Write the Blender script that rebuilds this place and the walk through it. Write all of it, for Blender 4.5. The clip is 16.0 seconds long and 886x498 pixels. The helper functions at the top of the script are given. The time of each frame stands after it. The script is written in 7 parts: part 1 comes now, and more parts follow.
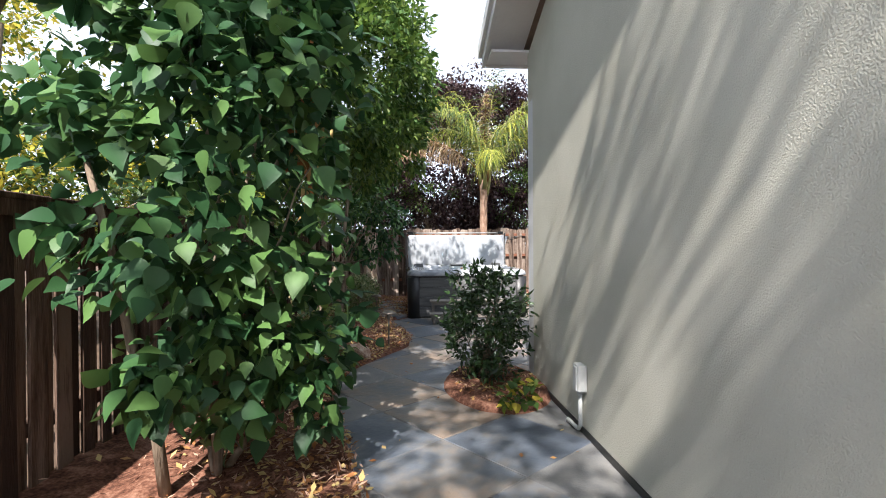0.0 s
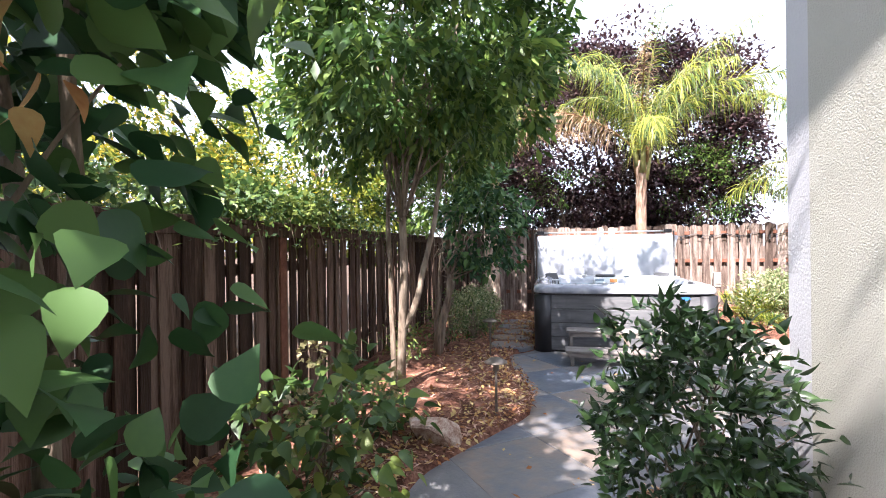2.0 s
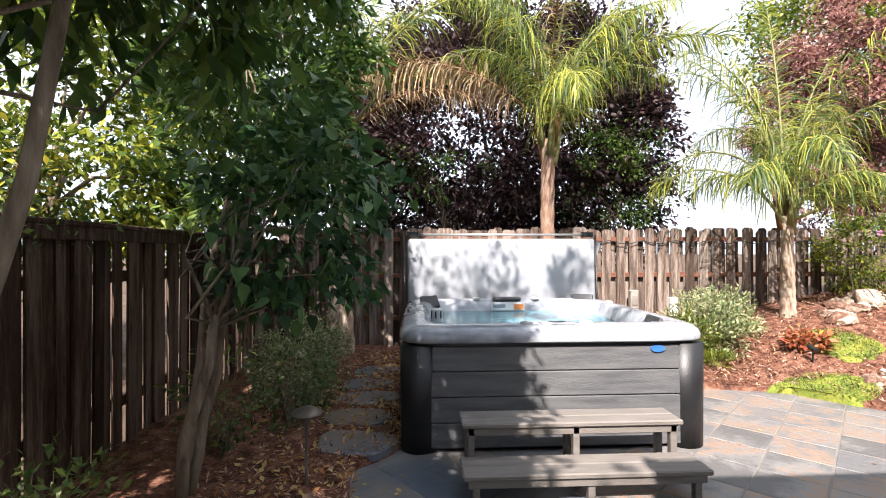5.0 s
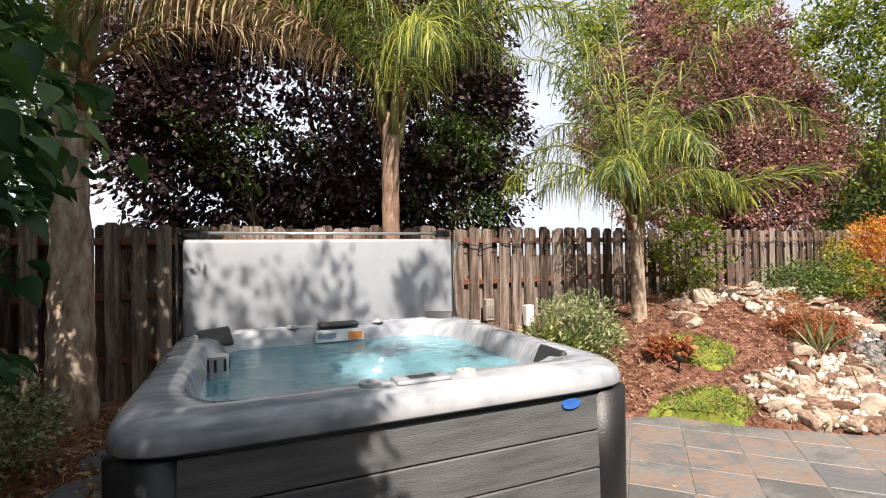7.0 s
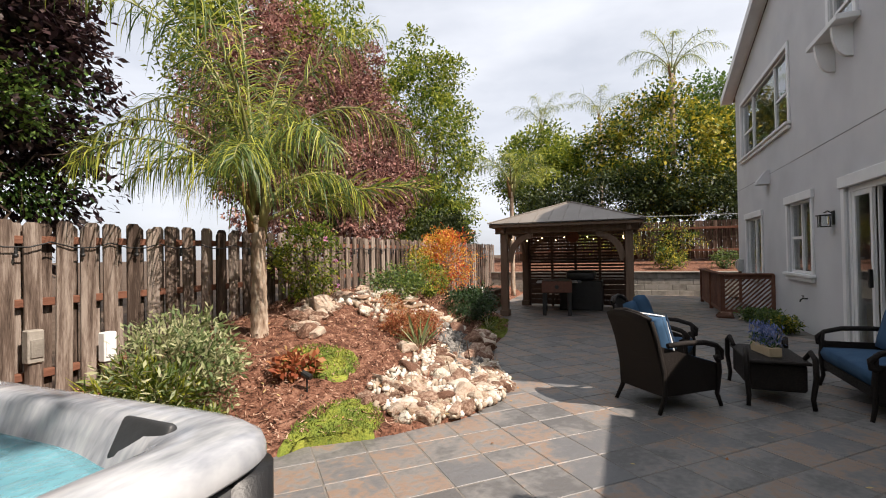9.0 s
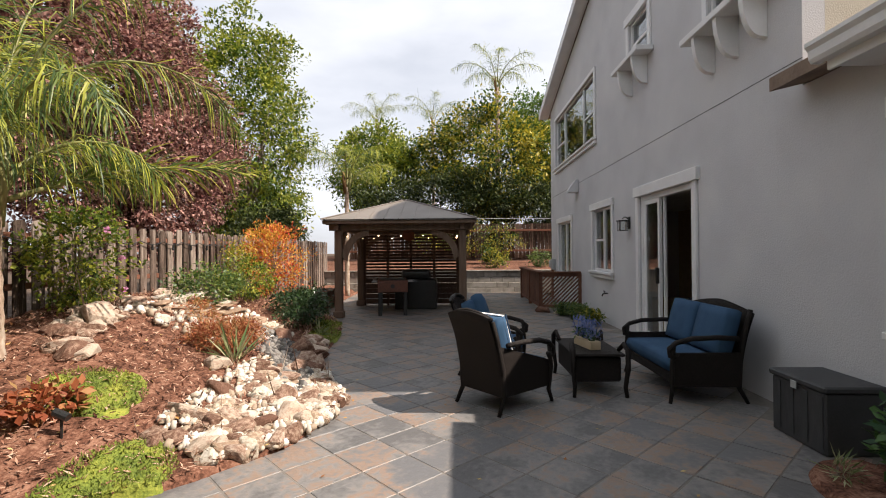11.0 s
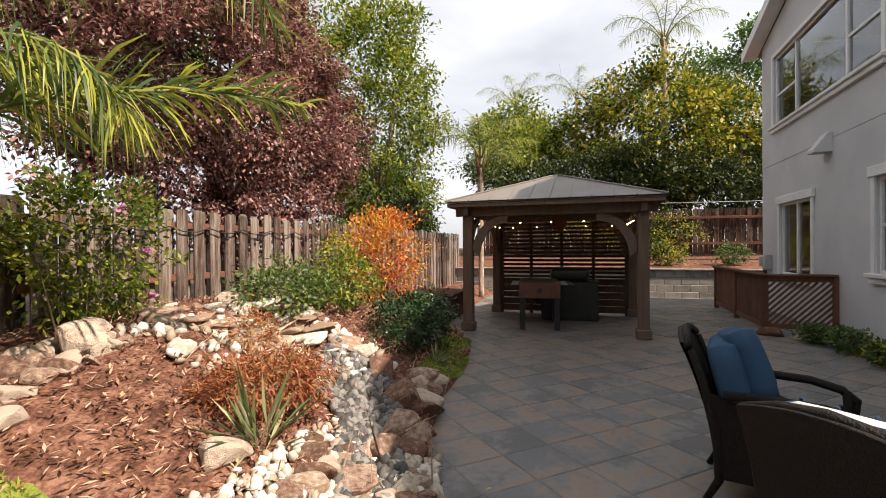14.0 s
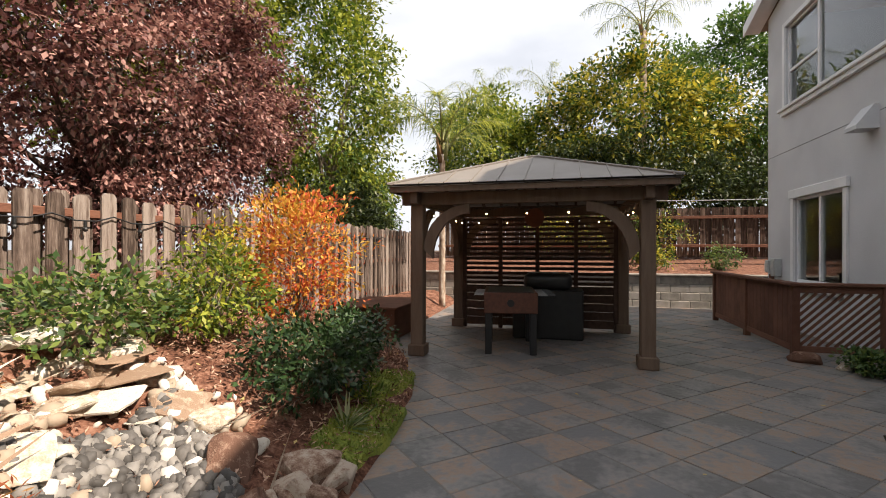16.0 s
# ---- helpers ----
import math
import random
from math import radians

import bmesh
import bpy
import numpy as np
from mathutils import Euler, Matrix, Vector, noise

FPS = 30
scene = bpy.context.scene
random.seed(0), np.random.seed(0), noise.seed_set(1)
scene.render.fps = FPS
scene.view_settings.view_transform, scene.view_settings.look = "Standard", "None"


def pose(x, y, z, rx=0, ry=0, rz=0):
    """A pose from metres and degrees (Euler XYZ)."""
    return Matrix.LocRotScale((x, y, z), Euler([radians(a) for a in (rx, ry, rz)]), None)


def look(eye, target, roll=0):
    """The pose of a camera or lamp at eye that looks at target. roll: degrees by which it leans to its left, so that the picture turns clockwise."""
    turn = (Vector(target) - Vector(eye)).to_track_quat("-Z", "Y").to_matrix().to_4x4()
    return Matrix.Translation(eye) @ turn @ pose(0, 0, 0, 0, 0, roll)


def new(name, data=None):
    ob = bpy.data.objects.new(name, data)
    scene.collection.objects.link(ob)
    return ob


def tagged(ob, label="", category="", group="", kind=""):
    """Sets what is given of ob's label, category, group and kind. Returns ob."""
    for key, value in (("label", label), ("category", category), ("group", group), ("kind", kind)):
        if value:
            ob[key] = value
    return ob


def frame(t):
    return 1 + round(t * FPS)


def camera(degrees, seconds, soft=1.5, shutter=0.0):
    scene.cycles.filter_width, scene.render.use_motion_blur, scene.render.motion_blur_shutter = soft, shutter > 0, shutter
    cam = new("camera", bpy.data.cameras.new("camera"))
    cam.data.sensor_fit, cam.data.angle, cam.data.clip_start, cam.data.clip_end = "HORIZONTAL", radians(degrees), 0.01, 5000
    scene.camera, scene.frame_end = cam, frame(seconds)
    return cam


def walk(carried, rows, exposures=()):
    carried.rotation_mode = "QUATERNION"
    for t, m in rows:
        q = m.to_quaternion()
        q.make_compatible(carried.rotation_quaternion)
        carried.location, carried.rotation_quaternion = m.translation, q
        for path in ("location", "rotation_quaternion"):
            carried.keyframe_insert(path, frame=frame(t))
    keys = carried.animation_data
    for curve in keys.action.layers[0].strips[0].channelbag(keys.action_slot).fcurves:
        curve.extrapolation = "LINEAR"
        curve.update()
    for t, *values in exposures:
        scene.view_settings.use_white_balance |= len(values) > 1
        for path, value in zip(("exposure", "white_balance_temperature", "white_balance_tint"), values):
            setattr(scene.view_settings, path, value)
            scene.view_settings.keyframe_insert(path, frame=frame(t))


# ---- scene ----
cam = camera(86.67, 16.0, soft=1.0)
# seconds, x, y, z, yaw, pitch, roll
ROWS = [
    (0.0, 0.000, 0.001, 1.424, -4.03, -0.34, 0.37),
    (0.5, 0.042, 0.607, 1.444, 3.97, -0.40, 0.81),
    (1.0, 0.094, 1.273, 1.453, 9.12, -0.48, 0.42),
    (1.5, 0.115, 1.852, 1.457, 11.92, -0.26, 0.80),
    (2.0, 0.152, 2.483, 1.489, 12.62, -0.09, 0.77),
    (2.5, 0.125, 3.100, 1.481, 12.61, 0.09, 0.49),
    (3.0, 0.145, 3.736, 1.482, 12.74, 0.21, 0.21),
    (3.5, 0.125, 4.294, 1.495, 12.05, 0.48, -0.04),
    (4.0, 0.087, 4.790, 1.498, 8.52, 0.50, -0.07),
    (4.2, 0.086, 4.975, 1.500, 6.35, 0.50, -0.04),
    (6.3, 0.228, 6.880, 1.526, -15.30, 0.68, 0.50),
    (6.5, 0.280, 7.026, 1.527, -16.67, 0.70, 0.60),
    (7.0, 0.436, 7.341, 1.529, -22.69, 0.83, 1.00),
    (7.5, 0.550, 7.625, 1.525, -33.43, 0.66, 0.96),
    (8.0, 0.677, 7.819, 1.524, -45.50, 0.59, 0.92),
    (8.5, 0.854, 7.975, 1.536, -56.68, 0.68, 0.99),
    (9.0, 0.957, 8.097, 1.534, -68.22, 0.71, 1.01),
    (9.5, 1.017, 8.154, 1.540, -77.57, 0.64, 0.88),
    (10.0, 1.058, 8.171, 1.534, -84.81, 0.64, 0.74),
    (10.2, 1.078, 8.180, 1.531, -86.75, 0.62, 0.70),
    (11.2, 1.640, 8.272, 1.512, -88.30, 0.32, 0.45),
    (12.3, 2.632, 8.432, 1.491, -84.20, -0.04, 0.18),
    (12.5, 2.805, 8.467, 1.489, -82.13, -0.07, 0.20),
    (13.0, 3.263, 8.582, 1.483, -76.74, -0.10, 0.35),
    (13.5, 3.744, 8.687, 1.480, -73.48, -0.21, 0.33),
    (14.0, 4.238, 8.803, 1.478, -71.72, -0.23, 0.39),
    (14.5, 4.745, 8.882, 1.472, -71.40, -0.23, 0.48),
    (15.0, 5.250, 8.913, 1.468, -72.51, -0.14, 0.42),
    (15.5, 5.764, 9.040, 1.444, -74.09, -0.09, 0.05),
    (16.0, 6.269, 9.067, 1.424, -75.32, 0.04, -0.09),
]
EXPOSURES = [(0.0, 1.5, 6000, 12), (0.6, 1.75, 5900, 15), (1.2, 2.0, 5850, 20), (2.0, 2.4, 5850, 20), (2.6, 2.3, 5900, 20), (3.5, 1.65, 5900, 18), (4.2, 1.6, 6000, 17), (6.5, 1.12, 6450, 14), (7.6, 0.65, 6550, 14), (9.0, 0.65, 6600, 14), (10.0, 0.75, 6600, 14), (13.0, 0.7, 6850, 15), (16.0, 0.87, 6850, 14)]
walk(cam, [(t, pose(x, y, z, 90 + p, r, yaw)) for t, x, y, z, yaw, p, r in ROWS], EXPOSURES)

# ---- light ----
SUN_FROM = Vector((-0.22, -1.0, 1.14)).normalized()   # towards the sun
world = bpy.data.worlds.new("sky")
scene.world = world
world.use_nodes = True
_wn, _wl = world.node_tree.nodes, world.node_tree.links
sky = _wn.new("ShaderNodeTexSky")
sky.sky_type, sky.sun_disc = "NISHITA", False
sky.sun_elevation = math.asin(SUN_FROM.z)
sky.sun_rotation = math.atan2(SUN_FROM.x, SUN_FROM.y)
sky.air_density, sky.dust_density, sky.ozone_density = 1.0, 2.5, 1.0
# thin high cloud that whitens most of the sky
_tc = _wn.new("ShaderNodeTexCoord")
_mp = _wn.new("ShaderNodeMapping")
_mp.inputs["Scale"].default_value = (1.2, 1.2, 3.5)
_cn = _wn.new("ShaderNodeTexNoise")
_cn.inputs["Scale"].default_value, _cn.inputs["Detail"].default_value = 1.6, 6.0
_cr = _wn.new("ShaderNodeMapRange")
_cr.inputs["From Min"].default_value, _cr.inputs["From Max"].default_value = 0.38, 0.62
_cr.inputs["To Min"].default_value, _cr.inputs["To Max"].default_value = 0.62, 0.97
_mx = _wn.new("ShaderNodeMix")
_mx.data_type = "RGBA"
_mx.inputs[7].default_value = (9.1, 9.7, 10.4, 1)
_wl.new(_tc.outputs["Generated"], _mp.inputs["Vector"])
_wl.new(_mp.outputs["Vector"], _cn.inputs["Vector"])
_wl.new(_cn.outputs["Fac"], _cr.inputs["Value"])
_wl.new(_cr.outputs["Result"], _mx.inputs[0])
_wl.new(sky.outputs["Color"], _mx.inputs[6])
_wl.new(_mx.outputs[2], _wn["Background"].inputs["Color"])
_wn["Background"].inputs["Strength"].default_value = 0.067
_sun = bpy.data.lights.new("sun", "SUN")
_sun.energy, _sun.angle, _sun.color = 5.0, radians(0.6), (1.0, 0.91, 0.79)
sun = new("sun", _sun)
sun.matrix_world = look(SUN_FROM * 40, (0, 0, 0))


# ---- materials ----
def material(name, colors, scale=4.0, rough=0.7, bump=0.2, bump_scale=60.0, metal=0.0, per_object=0.0, island=0.0,
             stretch=(1, 1, 1), speckle=0.25, trans=0.0, spec=0.5, coords="Object", hue=None):
    """colors: two or three base colours mixed by noise at two scales."""
    m = bpy.data.materials.new(name)
    m.use_nodes = True
    n, l = m.node_tree.nodes, m.node_tree.links
    b = n["Principled BSDF"]
    tc = n.new("ShaderNodeTexCoord")
    mp = n.new("ShaderNodeMapping")
    mp.inputs["Scale"].default_value = stretch
    if coords == "World":
        geo0 = n.new("ShaderNodeNewGeometry")
        l.new(geo0.outputs["Position"], mp.inputs["Vector"])
    else:
        l.new(tc.outputs["Object"], mp.inputs["Vector"])
    n1 = n.new("ShaderNodeTexNoise")
    n1.inputs["Scale"].default_value, n1.inputs["Detail"].default_value = scale, 5
    n2 = n.new("ShaderNodeTexNoise")
    n2.inputs["Scale"].default_value, n2.inputs["Detail"].default_value = bump_scale, 4
    l.new(mp.outputs["Vector"], n1.inputs["Vector"])
    l.new(mp.outputs["Vector"], n2.inputs["Vector"])
    if per_object or coords == "Object":
        oi = n.new("ShaderNodeObjectInfo")
        off = n.new("ShaderNodeVectorMath")
        off.operation = "SCALE"
        comb = n.new("ShaderNodeCombineXYZ")
        for k in range(3):
            l.new(oi.outputs["Random"], comb.inputs[k])
        l.new(comb.outputs[0], off.inputs[0])
        off.inputs["Scale"].default_value = 37.0
        l.new(off.outputs[0], mp.inputs["Location"])
    fac = n1.outputs["Fac"]
    mixn = n.new("ShaderNodeMath")
    mixn.operation = "MULTIPLY_ADD"
    mixn.inputs[1].default_value = speckle
    l.new(n2.outputs["Fac"], mixn.inputs[0])
    sub = n.new("ShaderNodeMath")
    sub.operation = "SUBTRACT"
    sub.inputs[1].default_value = speckle * 0.5
    l.new(fac, sub.inputs[0])
    l.new(sub.outputs[0], mixn.inputs[2])
    fac = mixn.outputs[0]
    if per_object or island:
        rnd = oi.outputs["Random"] if per_object else None
        if island:
            ge = n.new("ShaderNodeNewGeometry")
            rnd = ge.outputs["Random Per Island"]
        k = per_object or island
        ma = n.new("ShaderNodeMath")
        ma.operation = "MULTIPLY_ADD"
        ma.inputs[1].default_value = k
        l.new(rnd, ma.inputs[0])
        sb = n.new("ShaderNodeMath")
        sb.operation = "SUBTRACT"
        sb.inputs[1].default_value = k * 0.5
        l.new(fac, sb.inputs[0])
        l.new(sb.outputs[0], ma.inputs[2])
        fac = ma.outputs[0]
    ramp = n.new("ShaderNodeValToRGB")
    els = ramp.color_ramp.elements
    lo, hi = 0.28, 0.72
    for i, c in enumerate(colors):
        p = lo + (hi - lo) * i / max(1, len(colors) - 1)
        e = els[i] if i < 2 else els.new(p)
        e.position, e.color = p, (*c, 1)
    l.new(fac, ramp.inputs["Fac"])
    l.new(ramp.outputs["Color"], b.inputs["Base Color"])
    b.inputs["Roughness"].default_value, b.inputs["Metallic"].default_value = rough, metal
    b.inputs["Specular IOR Level"].default_value = spec
    if bump:
        bp = n.new("ShaderNodeBump")
        bp.inputs["Strength"].default_value, bp.inputs["Distance"].default_value = bump, 0.01
        l.new(n2.outputs["Fac"], bp.inputs["Height"])
        l.new(bp.outputs["Normal"], b.inputs["Normal"])
    if trans:
        tr = n.new("ShaderNodeBsdfTranslucent")
        l.new(ramp.outputs["Color"], tr.inputs["Color"])
        ms = n.new("ShaderNodeMixShader")
        ms.inputs[0].default_value = trans
        l.new(b.outputs[0], ms.inputs[1])
        l.new(tr.outputs[0], ms.inputs[2])
        l.new(ms.outputs[0], n["Material Output"].inputs["Surface"])
    return m


def leafy(name, colors, rough=0.45, trans=0.36, island=0.75, spec=0.4):
    return material(name, colors, scale=0.8, rough=rough, bump=0.0, island=island, trans=trans, spec=spec, speckle=0.1, coords="World")


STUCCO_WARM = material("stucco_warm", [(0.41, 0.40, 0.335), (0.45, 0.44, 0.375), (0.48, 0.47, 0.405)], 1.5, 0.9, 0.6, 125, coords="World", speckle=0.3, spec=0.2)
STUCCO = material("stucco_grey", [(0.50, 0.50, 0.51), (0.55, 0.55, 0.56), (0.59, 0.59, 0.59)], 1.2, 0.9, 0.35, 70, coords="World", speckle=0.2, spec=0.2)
CREAM = material("stucco_cream", [(0.50, 0.46, 0.38), (0.56, 0.52, 0.43)], 1.5, 0.9, 0.4, 70, coords="World", spec=0.2)
TRIM = material("white_trim", [(0.66, 0.66, 0.66), (0.76, 0.76, 0.75)], 3, 0.55, 0.08, 40)
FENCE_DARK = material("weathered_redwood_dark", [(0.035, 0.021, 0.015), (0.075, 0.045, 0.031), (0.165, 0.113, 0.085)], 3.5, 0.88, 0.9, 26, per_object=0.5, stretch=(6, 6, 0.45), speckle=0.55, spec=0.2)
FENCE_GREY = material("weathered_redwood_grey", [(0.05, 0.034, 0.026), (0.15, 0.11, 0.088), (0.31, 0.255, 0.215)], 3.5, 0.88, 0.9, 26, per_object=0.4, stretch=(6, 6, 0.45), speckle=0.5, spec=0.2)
RAIL_RED = material("stained_rail", [(0.13, 0.055, 0.035), (0.21, 0.095, 0.06)], 5, 0.85, 0.5, 40, stretch=(0.5, 4, 4), spec=0.2)
SLATE_TONES = [(0.11, 0.106, 0.104), (0.155, 0.15, 0.146), (0.20, 0.188, 0.178), (0.25, 0.175, 0.13), (0.17, 0.16, 0.154), (0.135, 0.134, 0.137)]
SLATE = material("stamped_slate", SLATE_TONES, 2.2, 0.5, 0.7, 18, per_object=0.42, speckle=0.4)
SLATE_FAR = material("stamped_slate_far", SLATE_TONES, 2.2, 0.5, 0.7, 18, island=0.42, speckle=0.4, coords="World")
SLATE_PATH = material("stamped_slate_path", [(0.075, 0.09, 0.115), (0.105, 0.118, 0.138), (0.15, 0.14, 0.13), (0.20, 0.155, 0.12)], 1.6, 0.42, 0.6, 14, per_object=0.3, speckle=0.35)
PATH_BASE = material("path_joint", [(0.12, 0.122, 0.125), (0.17, 0.165, 0.155)], 6, 0.9, 0.4, 60, coords="World")
GROUT = material("sandy_joint", [(0.13, 0.118, 0.105), (0.21, 0.19, 0.165)], 6, 0.9, 0.4, 60, coords="World")
MULCH = material("bark_mulch", [(0.055, 0.025, 0.016), (0.15, 0.067, 0.043), (0.27, 0.145, 0.098)], 9, 0.95, 1.0, 45, coords="World", speckle=0.8, spec=0.15)
CHIP = material("mulch_chip", [(0.085, 0.036, 0.023), (0.25, 0.12, 0.078), (0.47, 0.31, 0.225)], 3, 0.95, 0.3, 60, island=0.9, spec=0.15)
FALLEN = material("fallen_leaf", [(0.28, 0.12, 0.045), (0.42, 0.24, 0.09), (0.50, 0.38, 0.16)], 3, 0.8, 0.2, 60, island=0.9, trans=0.15, spec=0.2)
SOIL = material("garden_soil", [(0.06, 0.04, 0.028), (0.12, 0.085, 0.06)], 2, 0.95, 0.8, 20, coords="World", spec=0.1)
ROCK = material("fieldstone", [(0.15, 0.08, 0.055), (0.31, 0.205, 0.15), (0.48, 0.39, 0.31)], 4.0, 0.9, 1.0, 22, per_object=0.7, speckle=0.5, spec=0.2)
ROCK_PALE = material("pale_stone", [(0.28, 0.19, 0.13), (0.44, 0.36, 0.27), (0.60, 0.55, 0.47)], 4.0, 0.85, 0.8, 24, per_object=0.65, speckle=0.45, spec=0.2)
PEBBLE = material("river_pebble", [(0.055, 0.05, 0.045), (0.11, 0.10, 0.09), (0.21, 0.195, 0.175)], 4.0, 0.7, 0.2, 60, island=0.9)
PEBBLE_PALE = material("pale_pebble", [(0.32, 0.25, 0.18), (0.48, 0.42, 0.34), (0.60, 0.56, 0.50)], 4.0, 0.7, 0.2, 60, island=0.9)
MOSS = material("moss_lawn", [(0.085, 0.125, 0.016), (0.16, 0.20, 0.024), (0.27, 0.28, 0.04)], 6, 0.9, 1.0, 60, coords="World", speckle=0.6)
GZ_WOOD = material("stained_cedar", [(0.115, 0.075, 0.052), (0.165, 0.115, 0.082)], 4, 0.75, 0.4, 40, stretch=(4, 4, 0.5), per_object=0.25, spec=0.25)
GZ_DARK = material("dark_stained_slat", [(0.05, 0.028, 0.02), (0.085, 0.05, 0.036)], 4, 0.75, 0.3, 40, stretch=(0.5, 4, 4), per_object=0.25, spec=0.25)
GZ_ROOF = material("brown_metal_roof", [(0.20, 0.175, 0.15), (0.245, 0.215, 0.185)], 2, 0.5, 0.1, 30, metal=0.3)
LATTICE = material("red_stained_lattice", [(0.10, 0.045, 0.03), (0.17, 0.08, 0.052)], 4, 0.8, 0.3, 40, per_object=0.3, spec=0.2)
BARK = material("tree_bark", [(0.10, 0.075, 0.055), (0.21, 0.165, 0.12), (0.30, 0.25, 0.19)], 5, 0.9, 0.9, 18, stretch=(4, 4, 1), spec=0.15)
BARK_DARK = material("dark_bark", [(0.05, 0.035, 0.028), (0.11, 0.08, 0.06)], 5, 0.9, 0.9, 18, stretch=(4, 4, 1), spec=0.15)
PALM_TRUNK = material("palm_trunk", [(0.17, 0.11, 0.075), (0.37, 0.28, 0.21), (0.56, 0.49, 0.40)], 4, 0.9, 0.9, 14, stretch=(3, 3, 1.2), spec=0.15)
PALM_BROWN = material("brown_palm_trunk", [(0.13, 0.075, 0.05), (0.27, 0.175, 0.125), (0.40, 0.29, 0.225)], 4, 0.9, 0.9, 14, stretch=(3, 3, 1.2), spec=0.15)
PALM_HUSK = material("palm_husk", [(0.14, 0.075, 0.035), (0.26, 0.15, 0.07)], 5, 0.9, 0.9, 20, stretch=(3, 3, 1), spec=0.15)
ACRYLIC = material("marbled_acrylic", [(0.19, 0.205, 0.235), (0.33, 0.345, 0.37), (0.47, 0.48, 0.50)], 1.6, 0.14, 0.0, 7, stretch=(1.0, 3.2, 1.0), speckle=0.7)
CAB = material("grey_cabinet_panel", [(0.06, 0.062, 0.065), (0.095, 0.097, 0.10), (0.125, 0.125, 0.125)], 5, 0.6, 0.3, 40, stretch=(0.5, 4, 5), per_object=0.2)
CAB_BLACK = material("black_cabinet_corner", [(0.008, 0.008, 0.009), (0.016, 0.016, 0.017)], 5, 0.45, 0.15, 80)
COVER = material("vinyl_cover", [(0.27, 0.285, 0.31), (0.33, 0.345, 0.365)], 2, 0.5, 0.25, 10)
COVER_EDGE = material("cover_edge_vinyl", [(0.10, 0.115, 0.14), (0.15, 0.165, 0.19)], 2, 0.5, 0.2, 20)
STEEL = material("brushed_bar", [(0.5, 0.5, 0.5), (0.62, 0.62, 0.62)], 8, 0.35, 0.0, 80, metal=0.8)
PILLOW = material("spa_pillow", [(0.025, 0.026, 0.028), (0.04, 0.042, 0.045)], 8, 0.5, 0.1, 60)
STEP = material("grey_plastic_step", [(0.13, 0.115, 0.10), (0.19, 0.17, 0.15)], 6, 0.7, 0.3, 40, stretch=(0.5, 4, 4))
WICKER = material("dark_wicker", [(0.006, 0.0045, 0.004), (0.02, 0.014, 0.011)], 60, 0.6, 0.9, 150, speckle=0.6, spec=0.25)
CUSHION = material("blue_cushion", [(0.030, 0.072, 0.135), (0.043, 0.095, 0.17)], 6, 0.85, 0.3, 140, spec=0.2)
STRIPE = material("striped_cushion", [(0.55, 0.56, 0.57), (0.66, 0.66, 0.66)], 6, 0.85, 0.3, 120, spec=0.2)
NAVY = material("navy_stripe", [(0.03, 0.055, 0.10), (0.04, 0.07, 0.12)], 6, 0.85, 0.2, 120, spec=0.2)
BLACK = material("black_metal", [(0.012, 0.012, 0.012), (0.02, 0.02, 0.02)], 8, 0.4, 0.1, 80)
DARKBOX = material("grey_resin_box", [(0.035, 0.036, 0.038), (0.055, 0.056, 0.058)], 5, 0.6, 0.25, 60, stretch=(4, 1, 1))
CONC = material("retaining_block", [(0.20, 0.18, 0.155), (0.28, 0.255, 0.22), (0.33, 0.30, 0.265)], 5, 0.9, 0.8, 30, per_object=0.4, spec=0.2)
PIPE = material("grey_conduit", [(0.36, 0.37, 0.36), (0.44, 0.45, 0.44)], 8, 0.5, 0.05, 60)
ROOF_TILE = material("roof_shingle", [(0.17, 0.12, 0.09), (0.26, 0.19, 0.14)], 4, 0.9, 0.6, 30, coords="World")
PATH_LAMP = material("bronze_lamp", [(0.10, 0.085, 0.07), (0.17, 0.145, 0.12)], 8, 0.5, 0.1, 60, metal=0.5)
TABLE_RED = material("foosball_wood", [(0.07, 0.024, 0.014), (0.12, 0.042, 0.022)], 5, 0.5, 0.2, 40, stretch=(1, 4, 4))
PALEWOOD = material("pale_wood", [(0.42, 0.32, 0.20), (0.52, 0.41, 0.27)], 5, 0.7, 0.2, 40)
LEAF_LILAC = leafy("lilac_leaf", [(0.024, 0.068, 0.026), (0.038, 0.10, 0.034), (0.085, 0.165, 0.045)], 0.5, 0.22, 0.75, 0.3)
LEAF_TREE = leafy("tree_leaf", [(0.045, 0.10, 0.022), (0.085, 0.165, 0.035), (0.17, 0.25, 0.05)], 0.45)
LEAF_CAM = leafy("camellia_leaf", [(0.018, 0.04, 0.014), (0.028, 0.062, 0.019), (0.055, 0.10, 0.03)], 0.3, 0.18)
LEAF_HEDGE = leafy("hedge_leaf", [(0.014, 0.026, 0.008), (0.032, 0.052, 0.014), (0.075, 0.095, 0.022)], 0.5, 0.25)
LEAF_PLUM = leafy("purple_plum_leaf", [(0.085, 0.032, 0.031), (0.23, 0.095, 0.08), (0.50, 0.29, 0.24)], 0.42, 0.32)
LEAF_PLUM_DARK = leafy("dark_plum_leaf", [(0.03, 0.014, 0.02), (0.055, 0.026, 0.03), (0.085, 0.055, 0.05)], 0.5, 0.25)
LEAF_YELLOW = leafy("yellowing_leaf", [(0.04, 0.085, 0.014), (0.13, 0.18, 0.024), (0.46, 0.38, 0.04)], 0.5, 0.35)
